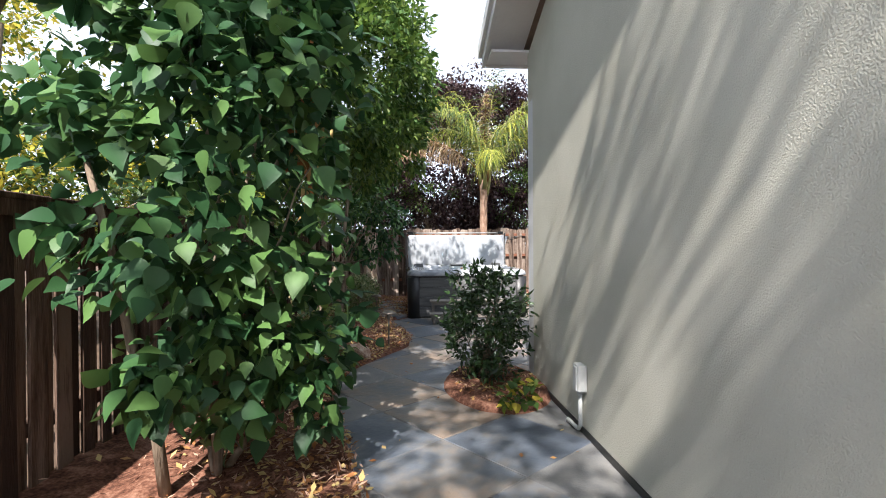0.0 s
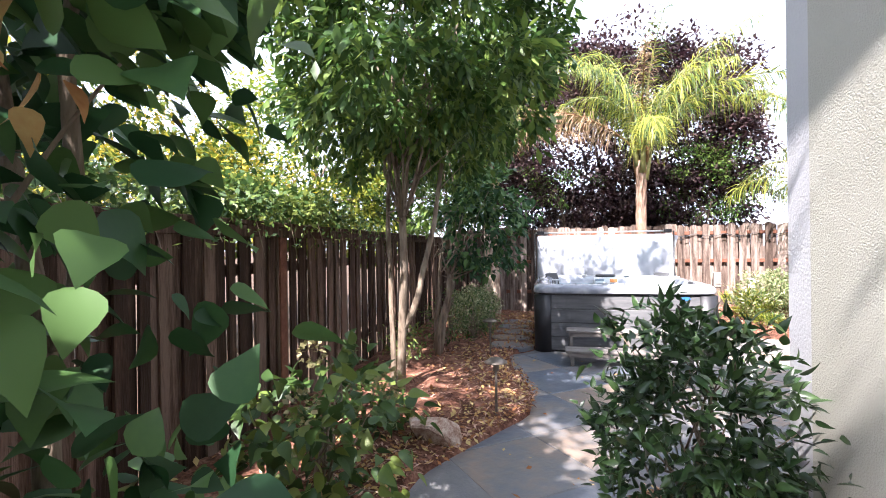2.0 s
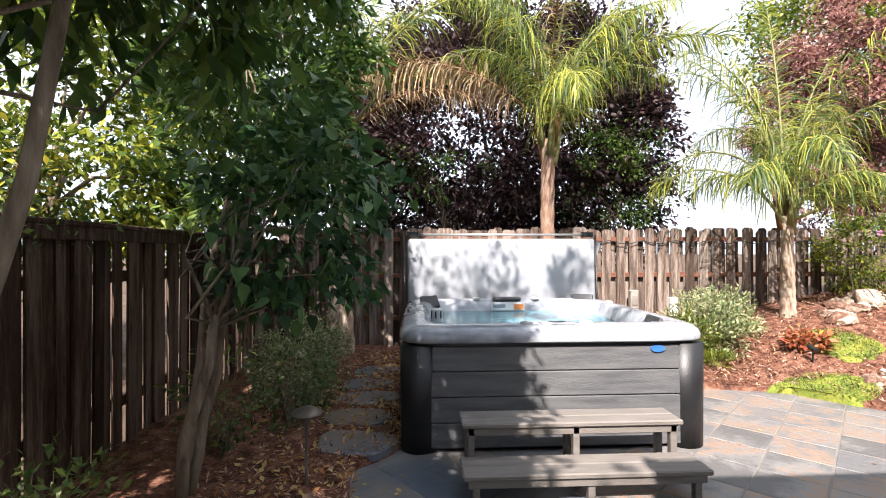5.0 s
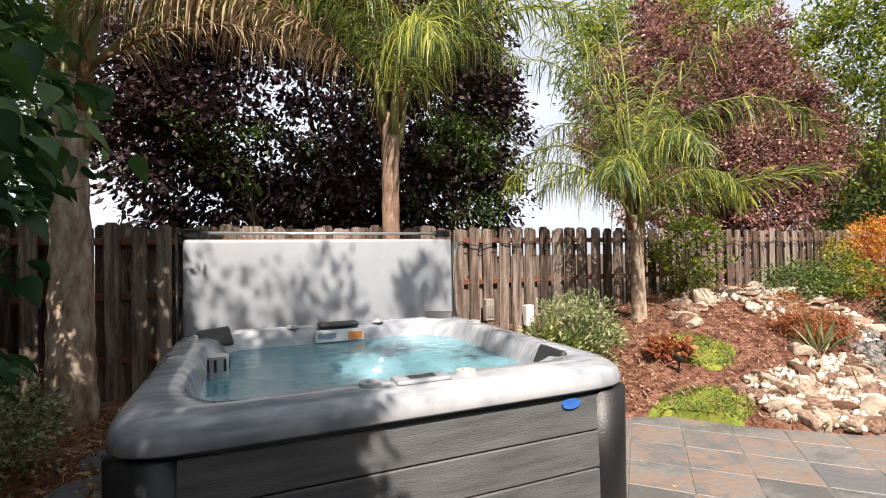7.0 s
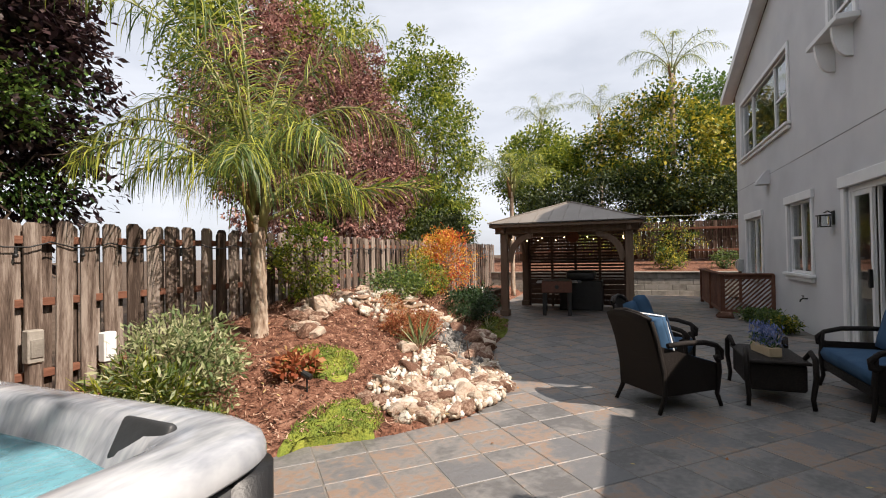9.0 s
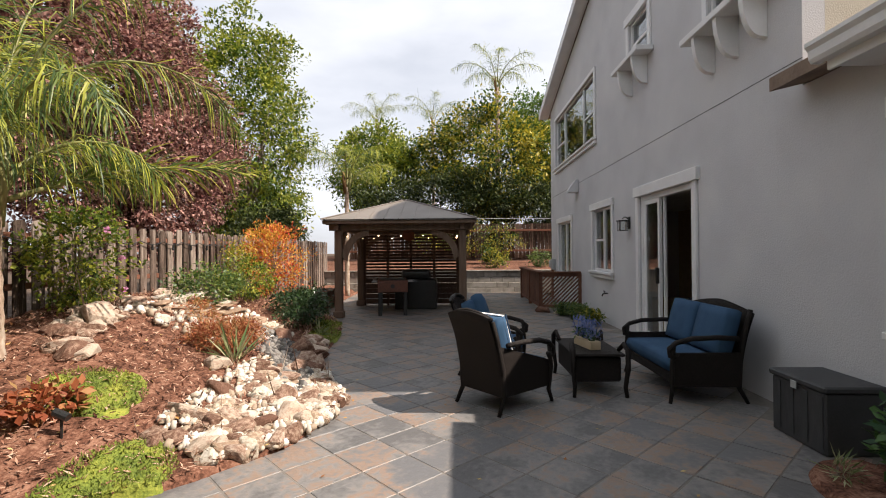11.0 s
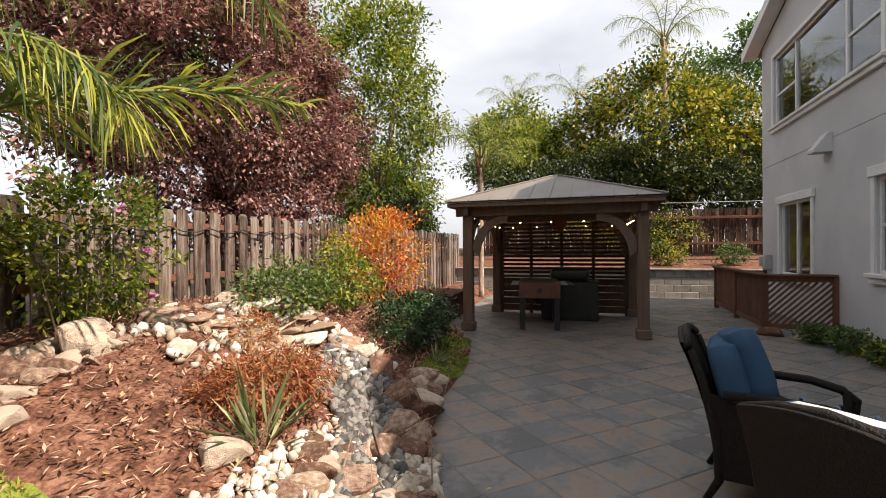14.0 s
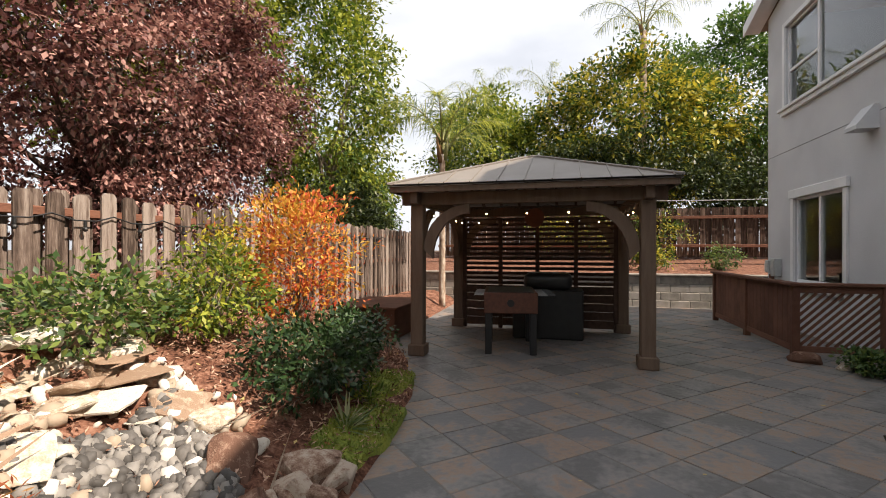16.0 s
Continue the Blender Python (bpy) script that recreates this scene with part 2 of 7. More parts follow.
LEAF_LIME = leafy("lime_leaf", [(0.06, 0.105, 0.014), (0.16, 0.215, 0.024), (0.34, 0.36, 0.045)], 0.5, 0.4)
LEAF_ORANGE = leafy("orange_leaf", [(0.48, 0.07, 0.03), (0.66, 0.19, 0.04), (0.62, 0.38, 0.06)], 0.5, 0.4)
LEAF_RUST = leafy("rust_leaf", [(0.26, 0.07, 0.03), (0.42, 0.15, 0.06), (0.40, 0.24, 0.10)], 0.6, 0.35)
LEAF_SHRUB = leafy("shrub_leaf", [(0.045, 0.09, 0.025), (0.085, 0.15, 0.035), (0.18, 0.23, 0.05)], 0.45)
LEAF_VARIEGATED = leafy("variegated_leaf", [(0.10, 0.15, 0.05), (0.24, 0.28, 0.12), (0.42, 0.42, 0.24)], 0.5, 0.3)
FROND = leafy("palm_leaflet", [(0.065, 0.115, 0.035), (0.15, 0.21, 0.045), (0.42, 0.43, 0.07)], 0.4, 0.45)
FROND_DRY = leafy("dry_palm_leaflet", [(0.24, 0.15, 0.08), (0.38, 0.26, 0.15), (0.50, 0.38, 0.24)], 0.7, 0.25)
HYDRANGEA = leafy("faded_hydrangea", [(0.22, 0.20, 0.09), (0.34, 0.30, 0.14)], 0.6, 0.3)
LAVENDER = leafy("blue_flower", [(0.09, 0.14, 0.30), (0.16, 0.22, 0.42), (0.24, 0.28, 0.48)], 0.7, 0.2)
PINK = leafy("pink_flower", [(0.55, 0.22, 0.40), (0.66, 0.34, 0.52)], 0.6, 0.3)


def glass_material(name, tint, rough):
    m = bpy.data.materials.new(name)
    m.use_nodes = True
    b = m.node_tree.nodes["Principled BSDF"]
    b.inputs["Base Color"].default_value = (*tint, 1)
    b.inputs["Transmission Weight"].default_value = 1.0
    b.inputs["Roughness"].default_value, b.inputs["IOR"].default_value = rough, 1.45
    return m


GLASS = glass_material("window_glass", (0.75, 0.8, 0.8), 0.0)


# ---- mesh helpers ----
def link(name, me, mat, parent=None, label="", m=None):
    ob = new(name, me)
    if mat and not me.materials:
        me.materials.append(mat)
    if parent:
        ob.parent = parent
    if m is not None:
        ob.matrix_basis = m
    if label:
        ob["label"] = label
    return ob


def part(name, bm, mat, parent, label="", smooth=False, m=None):
    me = bpy.data.meshes.new(name)
    bm.to_mesh(me)
    bm.free()
    if smooth:
        me.shade_smooth()
    return link(name, me, mat, parent, label, m)


def empty(name, x, y, z=0, rz=0, label="", category="", group="", kind=""):
    ob = new(name)
    ob.empty_display_size = 0.1
    ob.matrix_basis = pose(x, y, z, 0, 0, rz)
    return tagged(ob, label, category, group, kind)


def box(bm, x0, y0, z0, x1, y1, z1, bevel=0.0, seg=1, m=None):
    """A box between two corners, with rounded edges."""
    r = bmesh.ops.create_cube(bm, size=1.0, matrix=Matrix.LocRotScale(((x0 + x1) / 2, (y0 + y1) / 2, (z0 + z1) / 2), None, (abs(x1 - x0), abs(y1 - y0), abs(z1 - z0))))
    vs = r["verts"]
    if bevel:
        es = list({e for v in vs for e in v.link_edges})
        rb = bmesh.ops.bevel(bm, geom=es, offset=bevel, segments=seg, affect="EDGES", profile=0.5)
        vs = list({v for f in rb["faces"] for v in f.verts} | {v for v in vs if v.is_valid})
    if m is not None:
        bmesh.ops.transform(bm, matrix=m, verts=vs)
    return vs


def boxed(name, mat, parent, dims, bevel=0.006, label="", m=None, seg=1):
    bm = bmesh.new()
    box(bm, *dims, bevel=bevel, seg=seg)
    return part(name, bm, mat, parent, label, m=m)


def tube(bm, pts, radii, n=8, cap=True):
    """A tube along points, with a radius at each."""
    rings = []
    pts = [Vector(p) for p in pts]
    side = None
    for i, p in enumerate(pts):
        d = (pts[min(i + 1, len(pts) - 1)] - pts[max(i - 1, 0)]).normalized()
        if side is None:
            side = d.orthogonal().normalized()
        side = (side - d * side.dot(d)).normalized()
        up = d.cross(side)
        r = radii[i] if hasattr(radii, "__len__") else radii
        rings.append([bm.verts.new(p + (side * math.cos(a) + up * math.sin(a)) * r) for a in (2 * math.pi * k / n for k in range(n))])
    for a, b in zip(rings, rings[1:]):
        for k in range(n):
            bm.faces.new((a[k], a[(k + 1) % n], b[(k + 1) % n], b[k]))
    if cap:
        bm.faces.new(rings[0][::-1])
        bm.faces.new(rings[-1])


def mesh_np(name, verts, faces, smooth=False):
    """A mesh of equal-sided faces from arrays."""
    me = bpy.data.meshes.new(name)
    nv, nf, k = len(verts), len(faces), faces.shape[1]
    me.vertices.add(nv)
    me.vertices.foreach_set("co", np.ascontiguousarray(verts, dtype=np.float32).ravel())
    me.loops.add(nf * k)
    me.loops.foreach_set("vertex_index", np.ascontiguousarray(faces, dtype=np.int32).ravel())
    me.polygons.add(nf)
    me.polygons.foreach_set("loop_start", np.arange(0, nf * k, k, dtype=np.int32))
    me.update(calc_edges=True)
    if smooth:
        me.shade_smooth()
    return me


def unit(a):
    return a / np.maximum(np.linalg.norm(a, axis=-1, keepdims=True), 1e-9)


def leaves_mesh(name, rng, at, size, out=None, droop=0.3, width=0.5, spread=0.9, detail=False, up_bias=0.5):
    """Folded pointed leaves at points. out: the way each one grows."""
    n = len(at)
    d = rng.normal(size=(n, 3)) * spread
    if out is not None:
        d = d + out
    d[:, 2] -= droop
    d = unit(d)
    nrm = rng.normal(size=(n, 3)) * 0.6
    nrm[:, 2] += up_bias * 2
    side = unit(np.cross(d, nrm))
    nrm = unit(np.cross(side, d))
    s = size * rng.uniform(0.6, 1.25, (n, 1))
    w = s * width * 0.5
    if detail:
        prof = ((0.05, 0.50, 0.04), (0.15, 0.88, 0.06), (0.30, 1.0, 0.07), (0.52, 0.80, 0.05), (0.76, 0.40, 0.02))
        cols = []
        for u, ww, h in prof:
            lift = nrm * s * (h - 0.14 * u * u)
            cols.append(at + d * s * u - side * w * ww + lift)
            cols.append(at + d * s * u - nrm * s * 0.16 * u * u)
            cols.append(at + d * s * u + side * w * ww + lift)
        tip = at + d * s - nrm * s * 0.20
        v = np.stack([at] + cols + [tip], 1).reshape(-1, 3)
        o = (np.arange(n) * 17)[:, None]
        tri = [(0, 2, 1), (0, 3, 2), (13, 14, 16), (14, 15, 16)]
        for r in range(4):
            q = 1 + 3 * r
            tri += [(q, q + 1, q + 4), (q, q + 4, q + 3), (q + 1, q + 2, q + 5), (q + 1, q + 5, q + 4)]
        f = np.concatenate([o + np.array(t)[None] for t in tri], 0)
    else:
        mid = at + d * s * 0.5 - nrm * s * 0.06
        v = np.stack([at, mid - side * w + nrm * s * 0.05, at + d * s - nrm * s * 0.08, mid + side * w + nrm * s * 0.05], 1).reshape(-1, 3)
        o = (np.arange(n) * 4)[:, None]
        f = np.concatenate([o + np.array((0, 2, 1))[None], o + np.array((0, 3, 2))[None]], 0)
    return mesh_np(name, v, f, detail)


def clump_points(rng, centre, radii, clumps, per, clump_r, shell=0.5, flat=0.7):
    """Points in clumps spread over an uneven ellipsoid, with gaps; also the outward way."""
    c = unit(rng.normal(size=(clumps, 3)))
    rad = shell + (1 - shell) * rng.uniform(0, 1, (clumps, 1)) ** 0.5
    bumps = 1 + 0.22 * np.sin(c[:, :1] * 5.1 + 1.3) * np.cos(c[:, 1:2] * 4.3 + c[:, 2:3] * 3.7)
    cc = np.array(centre) + c * rad * bumps * np.array(radii)
    k = rng.integers(0, clumps, clumps * per)
    ball = unit(rng.normal(size=(len(k), 3))) * rng.uniform(0, 1, (len(k), 1)) ** 0.45
    off = ball * 1.75 * clump_r * np.array([1, 1, flat]) * rng.uniform(0.5, 1.35, (clumps, 1))[k]
    return cc[k] + off, unit(off * 0.7 + c[k] * clump_r), cc


def limbs(name, root, mat, rng, base, tips, r0, wob=0.12, n=6, split=0.35):
    """Tapered limbs from a base to each tip, each one a part."""
    base = np.array(base, float)
    for t in tips:
        t = np.array(t, float)
        k = 6
        pts, rr = [], []
        for i in range(k + 1):
            u = i / k
            p = base + (t - base) * u
            p[2] = base[2] + (t[2] - base[2]) * (u ** 0.8)
            p[:2] = base[:2] + (t[:2] - base[:2]) * (u ** (1 + split * 2))
            p = p + rng.normal(size=3) * wob * (0 < i < k)
            pts.append(p)
            rr.append(max(r0 * (1 - u) ** 0.8, r0 * 0.16))
        bm = bmesh.new()
        tube(bm, pts, rr, n)
        part(name, bm, mat, root, smooth=True)


def tree(name, x, y, z, seed, mat, bark, crown_c, radii, clumps, per, clump_r, leaf, trunk_r=0.12, fork=1.5, label="", category="tree",
         group="", shell=0.5, width=0.5, droop=0.35, n_limbs=9, extra=(), detail=False, spread=0.9):
    rng = np.random.default_rng(seed)
    root = empty(name, x, y, z, 0, label, category, group)
    if not detail:
        per, leaf = int(per * 1.75), leaf * 1.45
    p, out, cc = clump_points(rng, crown_c, radii, clumps, per, clump_r, shell)
    for c2, r2, k2 in extra:
        p2, o2, cc2 = clump_points(rng, c2, r2, k2, per, clump_r, shell)
        p, out, cc = np.concatenate([p, p2]), np.concatenate([out, o2]), np.concatenate([cc, cc2])
    keep = p[:, 2] > 0.05
    me = leaves_mesh("crown", rng, p[keep], leaf, out[keep], droop, width, spread, detail, 0.9)
    link("crown", me, mat, root)
    bm = bmesh.new()
    top = np.array((crown_c[0] * 0.25, crown_c[1] * 0.25, fork))
    tube(bm, [(0, 0, -0.1), (0.02, 0.01, fork * 0.35), tuple(top * 0.75 + np.array((0.03, -0.02, 0))), tuple(top)], [trunk_r * 1.25, trunk_r, trunk_r * 0.92, trunk_r * 0.85], 10)
    far = cc[rng.permutation(len(cc))[:n_limbs]]
    part("trunk", bm, bark, root, smooth=True)
    limbs("limb", root, bark, rng, top - np.array((0, 0, 0.05)), far, trunk_r * 0.36)
    return root


def shrub(name, x, y, z, seed, mat, radii, clumps, per, clump_r, leaf, label, category="shrub", stems=7, width=0.5, droop=0.1, bark=None, detail=False, group="", stem_r=0.012, spread=0.9, cz=None, bare=None, clear=None):
    rng = np.random.default_rng(seed)
    root = empty(name, x, y, z, 0, label, category, group)
    if not detail and leaf < 0.08:
        per, leaf = int(per * 1.3), leaf * 1.3
    p, out, cc = clump_points(rng, (0, 0, cz or radii[2] * 1.05), radii, clumps, per, clump_r, 0.35)
    keep = p[:, 2] > 0.02
    if bare:  # a thin stretch where the stems show
        z0, z1, y0, share = bare
        keep &= ~((p[:, 2] > z0) & (p[:, 2] < z1) & (p[:, 1] > y0) & (rng.random(len(p)) < share))
    if clear:  # little growth low down on the shaded fence side
        z1, x1, share = clear
        keep &= ~((p[:, 2] < z1) & (p[:, 0] < x1) & (rng.random(len(p)) < share))
    link("foliage", leaves_mesh("foliage", rng, p[keep], leaf, out[keep], droop, width, spread, detail), mat, root)
    limbs("stem", root, bark or BARK, rng, (0, 0, -0.04), cc[rng.permutation(len(cc))[:stems]], stem_r, 0.03, 5)
    return root


# ---- ground ----
LEFT_X, BACK_Y, WALL_X, WALL_Y = -2.14, 13.25, 1.31, 5.12


def smooth01(u):
    u = min(1.0, max(0.0, u))
    return u * u * (3 - 2 * u)


def interp(v, xs, ys):
    return float(np.interp(v, xs, ys))


def bed_edge_x(y):
    """The path's wavy edge along the fence bed."""
    return interp(y, (-4, 1.5, 2.67, 3.59, 4.16, 4.91, 5.46, 6.11, 6.68, 7.3, 7.87, 8.57, 9.05, 9.12, 9.4, 13.3),
                  (-0.1, -0.05, -0.23, -0.46, -0.66, -0.72, -0.64, -0.30, 0.02, 0.05, -0.11, -0.28, -0.36, -0.2, 0.0, 0.05))


def mound_edge_y(x):
    """The patio's edge along the rock garden."""
    return interp(x, (-0.1, 2.4, 2.6, 3.4, 4.08, 4.49, 5.09, 5.7, 6.2, 6.8, 7.46, 8.5, 9.3, 10.6, 12.0, 12.6, 13.2, 14.2, 19),
                  (11.7, 11.7, 10.95, 10.75, 10.55, 10.0, 9.52, 9.32, 9.35, 9.62, 9.92, 10.2, 10.25, 10.45, 11.0, 11.4, 11.6, 11.75, 11.9))


def mound_h(x, y):
    top = interp(x, (-2, 3.0, 4.2, 5.2, 7.0, 9.5, 12.0, 13.5, 19), (0.08, 0.10, 0.25, 0.52, 0.85, 0.85, 0.5, 0.3, 0.25))
    e = mound_edge_y(x)
    u = (y - e) / max(0.5, BACK_Y - 0.6 - e)
    dry = 0.18 * math.exp(-((x - creek_x(y)) / 0.42) ** 2) * (y < 12.2)
    return 0.035 + top * smooth01(u) ** 0.85 - dry * smooth01(u * 2.5)


def creek_x(y):
    return interp(y, (9.3, 9.95, 10.25, 10.7, 11.3, 12.4), (5.7, 6.4, 7.15, 7.85, 8.2, 8.3))


def sheet(name, rows, mat, label, category, thickness=0.0, kind="structure"):
    """A surface over a grid of points."""
    v = np.array(rows, float)
    a, b = v.shape[:2]
    i = np.arange(a * b).reshape(a, b)
    f = np.stack([i[:-1, :-1], i[:-1, 1:], i[1:, 1:], i[1:, :-1]], -1).reshape(-1, 4)
    ob = link(name, mesh_np(name, v.reshape(-1, 3), f, True), mat)
    return tagged(ob, label, category, "", kind)


bm = bmesh.new()
bmesh.ops.create_grid(bm, x_segments=8, y_segments=8, size=600)
tagged(part("ground", bm, SOIL, None, m=pose(0, 0, -0.12)), "dry brown garden soil under and around everything", "ground", "", "structure")

rows = []
for i in range(130):
    y = -3.5 + 16.9 * i / 129
    e = bed_edge_x(y)
    rows.append([(LEFT_X + (e - LEFT_X) * j / 24, y, (0.045 if j < 24 else -0.08) + 0.05 * (1 - j / 24) + 0.035 * noise.noise((LEFT_X * 3 + j * 0.35, y * 2.2, 0))) for j in range(25)])
sheet("fence_bed", rows, MULCH, "red bark mulch bed along the side fence", "mulch")
rows = []
for i in range(160):
    x = -0.1 + 19.0 * i / 159
    e = mound_edge_y(x)
    rows.append([(x, e + (BACK_Y + 0.05 - e) * j / 30, (mound_h(x, e + (BACK_Y + 0.05 - e) * j / 30) if j else -0.06) + 0.04 * noise.noise((x * 1.7, j * 0.4, 3))) for j in range(31)])
sheet("rock_garden_mound", rows, MULCH, "sloping red bark mulch rock garden bank", "mulch")
rows = []
for i in range(40):
    a = 2 * math.pi * i / 39
    rows.append([(0.86 + math.cos(a) * 0.56 * k / 8, 4.72 + math.sin(a) * 0.86 * k / 8, (0.05 if k < 8 else -0.05) + 0.02 * noise.noise((math.cos(a) * k, math.sin(a) * k, 5))) for k in range(9)])
sheet("corner_bed", rows, MULCH, "small mulch bed at the house corner", "mulch")
rows = []
for i in range(40):
    a = 2 * math.pi * i / 39
    rows.append([(4.3 + math.cos(a) * 0.62 * k / 8, 5.60 + math.sin(a) * 0.46 * k / 8, (0.05 if k < 8 else -0.05) + 0.02 * noise.noise((math.cos(a) * k, math.sin(a) * k, 9))) for k in range(9)])
sheet("wall_bed", rows, MULCH, "small mulch bed against the house wall", "mulch")

# upper terrace behind the retaining wall
sheet("terrace", [[(19.15 + 9 * j / 12, -4 + 24 * i / 12, 0.76 + 0.09 * j / 2 + 0.05 * noise.noise((i, j, 1))) for j in range(13)] for i in range(13)], MULCH, "mulched upper terrace behind the retaining wall", "terrace")


# ---- fences ----
def board_mesh(w, h, t, ear=0.03):
    bm = bmesh.new()
    prof = [(-w / 2, 0), (w / 2, 0), (w / 2, h - ear), (w / 2 - ear * 0.8, h), (-w / 2 + ear * 0.8, h), (-w / 2, h - ear)]
    a = [bm.verts.new((x, -t / 2, z)) for x, z in prof]
    b = [bm.verts.new((x, t / 2, z)) for x, z in prof]
    bm.faces.new(a)
    bm.faces.new(b[::-1])
    for i in range(6):
        bm.faces.new((a[i], b[i], b[(i + 1) % 6], a[(i + 1) % 6]))
    bmesh.ops.recalc_face_normals(bm, faces=bm.faces)
    me = bpy.data.meshes.new("board")
    bm.to_mesh(me)
    bm.free()
    return me


rng = np.random.default_rng(4)
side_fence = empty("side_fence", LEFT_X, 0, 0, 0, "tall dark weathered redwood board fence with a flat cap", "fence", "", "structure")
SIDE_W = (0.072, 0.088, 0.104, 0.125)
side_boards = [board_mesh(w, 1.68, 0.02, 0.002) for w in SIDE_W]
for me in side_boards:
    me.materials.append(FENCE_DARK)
y, row = -3.4, 0
while y < BACK_Y - 0.02:
    k = int(rng.integers(0, 4))
    w = SIDE_W[k]
    link("board", side_boards[k], None, side_fence, "", pose(0.032 * (row % 2) + rng.uniform(-0.006, 0.006), y + w / 2, 0.03 + rng.uniform(-0.02, 0.01), rng.uniform(-0.4, 0.4), rng.uniform(-0.5, 0.5), 90 + rng.uniform(-2.5, 2.5)))
    y += w + rng.uniform(-0.022, 0.004)
    row += 1
boxed("board", RAIL_RED, side_fence, (0.034, 6.10, 0.03, 0.056, 6.20, 1.66), 0.003, "newer red-brown board")
bm = bmesh.new()
box(bm, -0.06, -3.5, 1.69, 0.075, BACK_Y - 0.03, 1.725, 0.006)
box(bm, 0.045, -3.5, 1.60, 0.068, BACK_Y - 0.03, 1.688, 0.004)
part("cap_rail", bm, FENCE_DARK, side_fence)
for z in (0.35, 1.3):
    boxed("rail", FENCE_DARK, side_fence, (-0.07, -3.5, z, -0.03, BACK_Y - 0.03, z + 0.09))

back_fence = empty("back_fence", 0, BACK_Y, 0, 0, "weathered grey-brown dog-eared board-on-board fence", "fence", "", "structure")
bw = 0.142
back_boards = [board_mesh(bw, h, 0.02, 0.035) for h in (1.86, 1.88, 1.90)]
for me in back_boards:
    me.materials.append(FENCE_GREY)
x, k = LEFT_X + 0.05, 0
while x < 19.3:
    front = k % 2 == 0
    z0 = 0.03
    link("board", back_boards[int(rng.integers(0, 3))], None, back_fence, "", pose(x + bw / 2, (-0.035 if front else 0.06), z0 + rng.uniform(-0.012, 0.012), rng.uniform(-0.5, 0.5), rng.uniform(-0.5, 0.5), rng.uniform(-1.5, 1.5)))
    x += 0.118 + rng.uniform(-0.006, 0.006)
    k += 1
for z in (0.45, 1.12, 1.70):
    boxed("rail", RAIL_RED, back_fence, (LEFT_X + 0.05, -0.022, z, 19.3, 0.045, z + 0.075))

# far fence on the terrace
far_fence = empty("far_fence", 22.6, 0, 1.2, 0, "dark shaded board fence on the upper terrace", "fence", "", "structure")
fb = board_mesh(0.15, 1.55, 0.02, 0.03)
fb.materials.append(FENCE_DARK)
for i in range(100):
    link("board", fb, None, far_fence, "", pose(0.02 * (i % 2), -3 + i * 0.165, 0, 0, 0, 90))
for z in (0.3, 1.2):
    boxed("rail", RAIL_RED, far_fence, (-0.07, -3, z, -0.02, 13.5, z + 0.09))


# ---- house ----
def wall_with_holes(name, x0, x1, z1, holes, y0, y1, mat, root, z0=-0.1):
    """A wall along x with openings, made of butted panels."""
    bm = bmesh.new()
    xs = sorted({x0, x1, *[h[0] for h in holes], *[h[1] for h in holes]})
    for a, b in zip(xs, xs[1:]):
        cuts = sorted((h[2], h[3]) for h in holes if h[0] <= a + 1e-6 and h[1] >= b - 1e-6)
        z = z0
        for lo, hi in cuts + [(z1, z1)]:
            if lo > z + 1e-6:
                vs = [bm.verts.new(c) for c in ((a, y0, z), (b, y0, z), (b, y0, lo), (a, y0, lo), (a, y1, z), (b, y1, z), (b, y1, lo), (a, y1, lo))]
                for q in ((0, 1, 2, 3), (5, 4, 7, 6), (4, 5, 1, 0), (3, 2, 6, 7), (4, 0, 3, 7), (1, 5, 6, 2)):
                    bm.faces.new([vs[i] for i in q])
            z = hi
    bmesh.ops.recalc_face_normals(bm, faces=bm.faces)
    return part(name, bm, mat, root)


HX0, HX1 = 5.8, 17.1
house = empty("house", HX0, WALL_Y, 0, 0, "two-storey grey stucco house with white window trim", "house", "", "structure")
house.matrix_basis = Matrix.Identity(4)
HOLES = [(7.762, 9.598, 0.04, 2.42), (11.03, 12.33, 1.07, 2.42), (14.40, 15.95, 0.86, 2.34), (12.15, 16.30, 4.05, 5.55), (9.15, 10.0, 4.75, 5.55)]
wall_with_holes("wall_corner", 6.15, 7.4, 4.88, [(6.2, 7.36, 4.15, 4.86)], WALL_Y - 0.2, WALL_Y, STUCCO, house)
wall_with_holes("wall_north", 7.4, HX1, 6.05, HOLES, WALL_Y - 0.2, WALL_Y, STUCCO, house)
# gable above the eaves
PEAK_X, PEAK_Z = 11.6, 7.6


def prism(name, poly, y0, y1, mat, root):
    """A polygon in x and z, given a thickness along y."""
    bm = bmesh.new()
    a = [bm.verts.new((x, y0, z)) for x, z in poly]
    b = [bm.verts.new((x, y1, z)) for x, z in poly]
    bm.faces.new(a)
    bm.faces.new(b[::-1])
    for i in range(len(poly)):
        bm.faces.new((a[i], b[i], b[(i + 1) % len(poly)], a[(i + 1) % len(poly)]))
    bmesh.ops.triangulate(bm, faces=bm.faces)
    bmesh.ops.recalc_face_normals(bm, faces=bm.faces)
    return part(name, bm, mat, root)


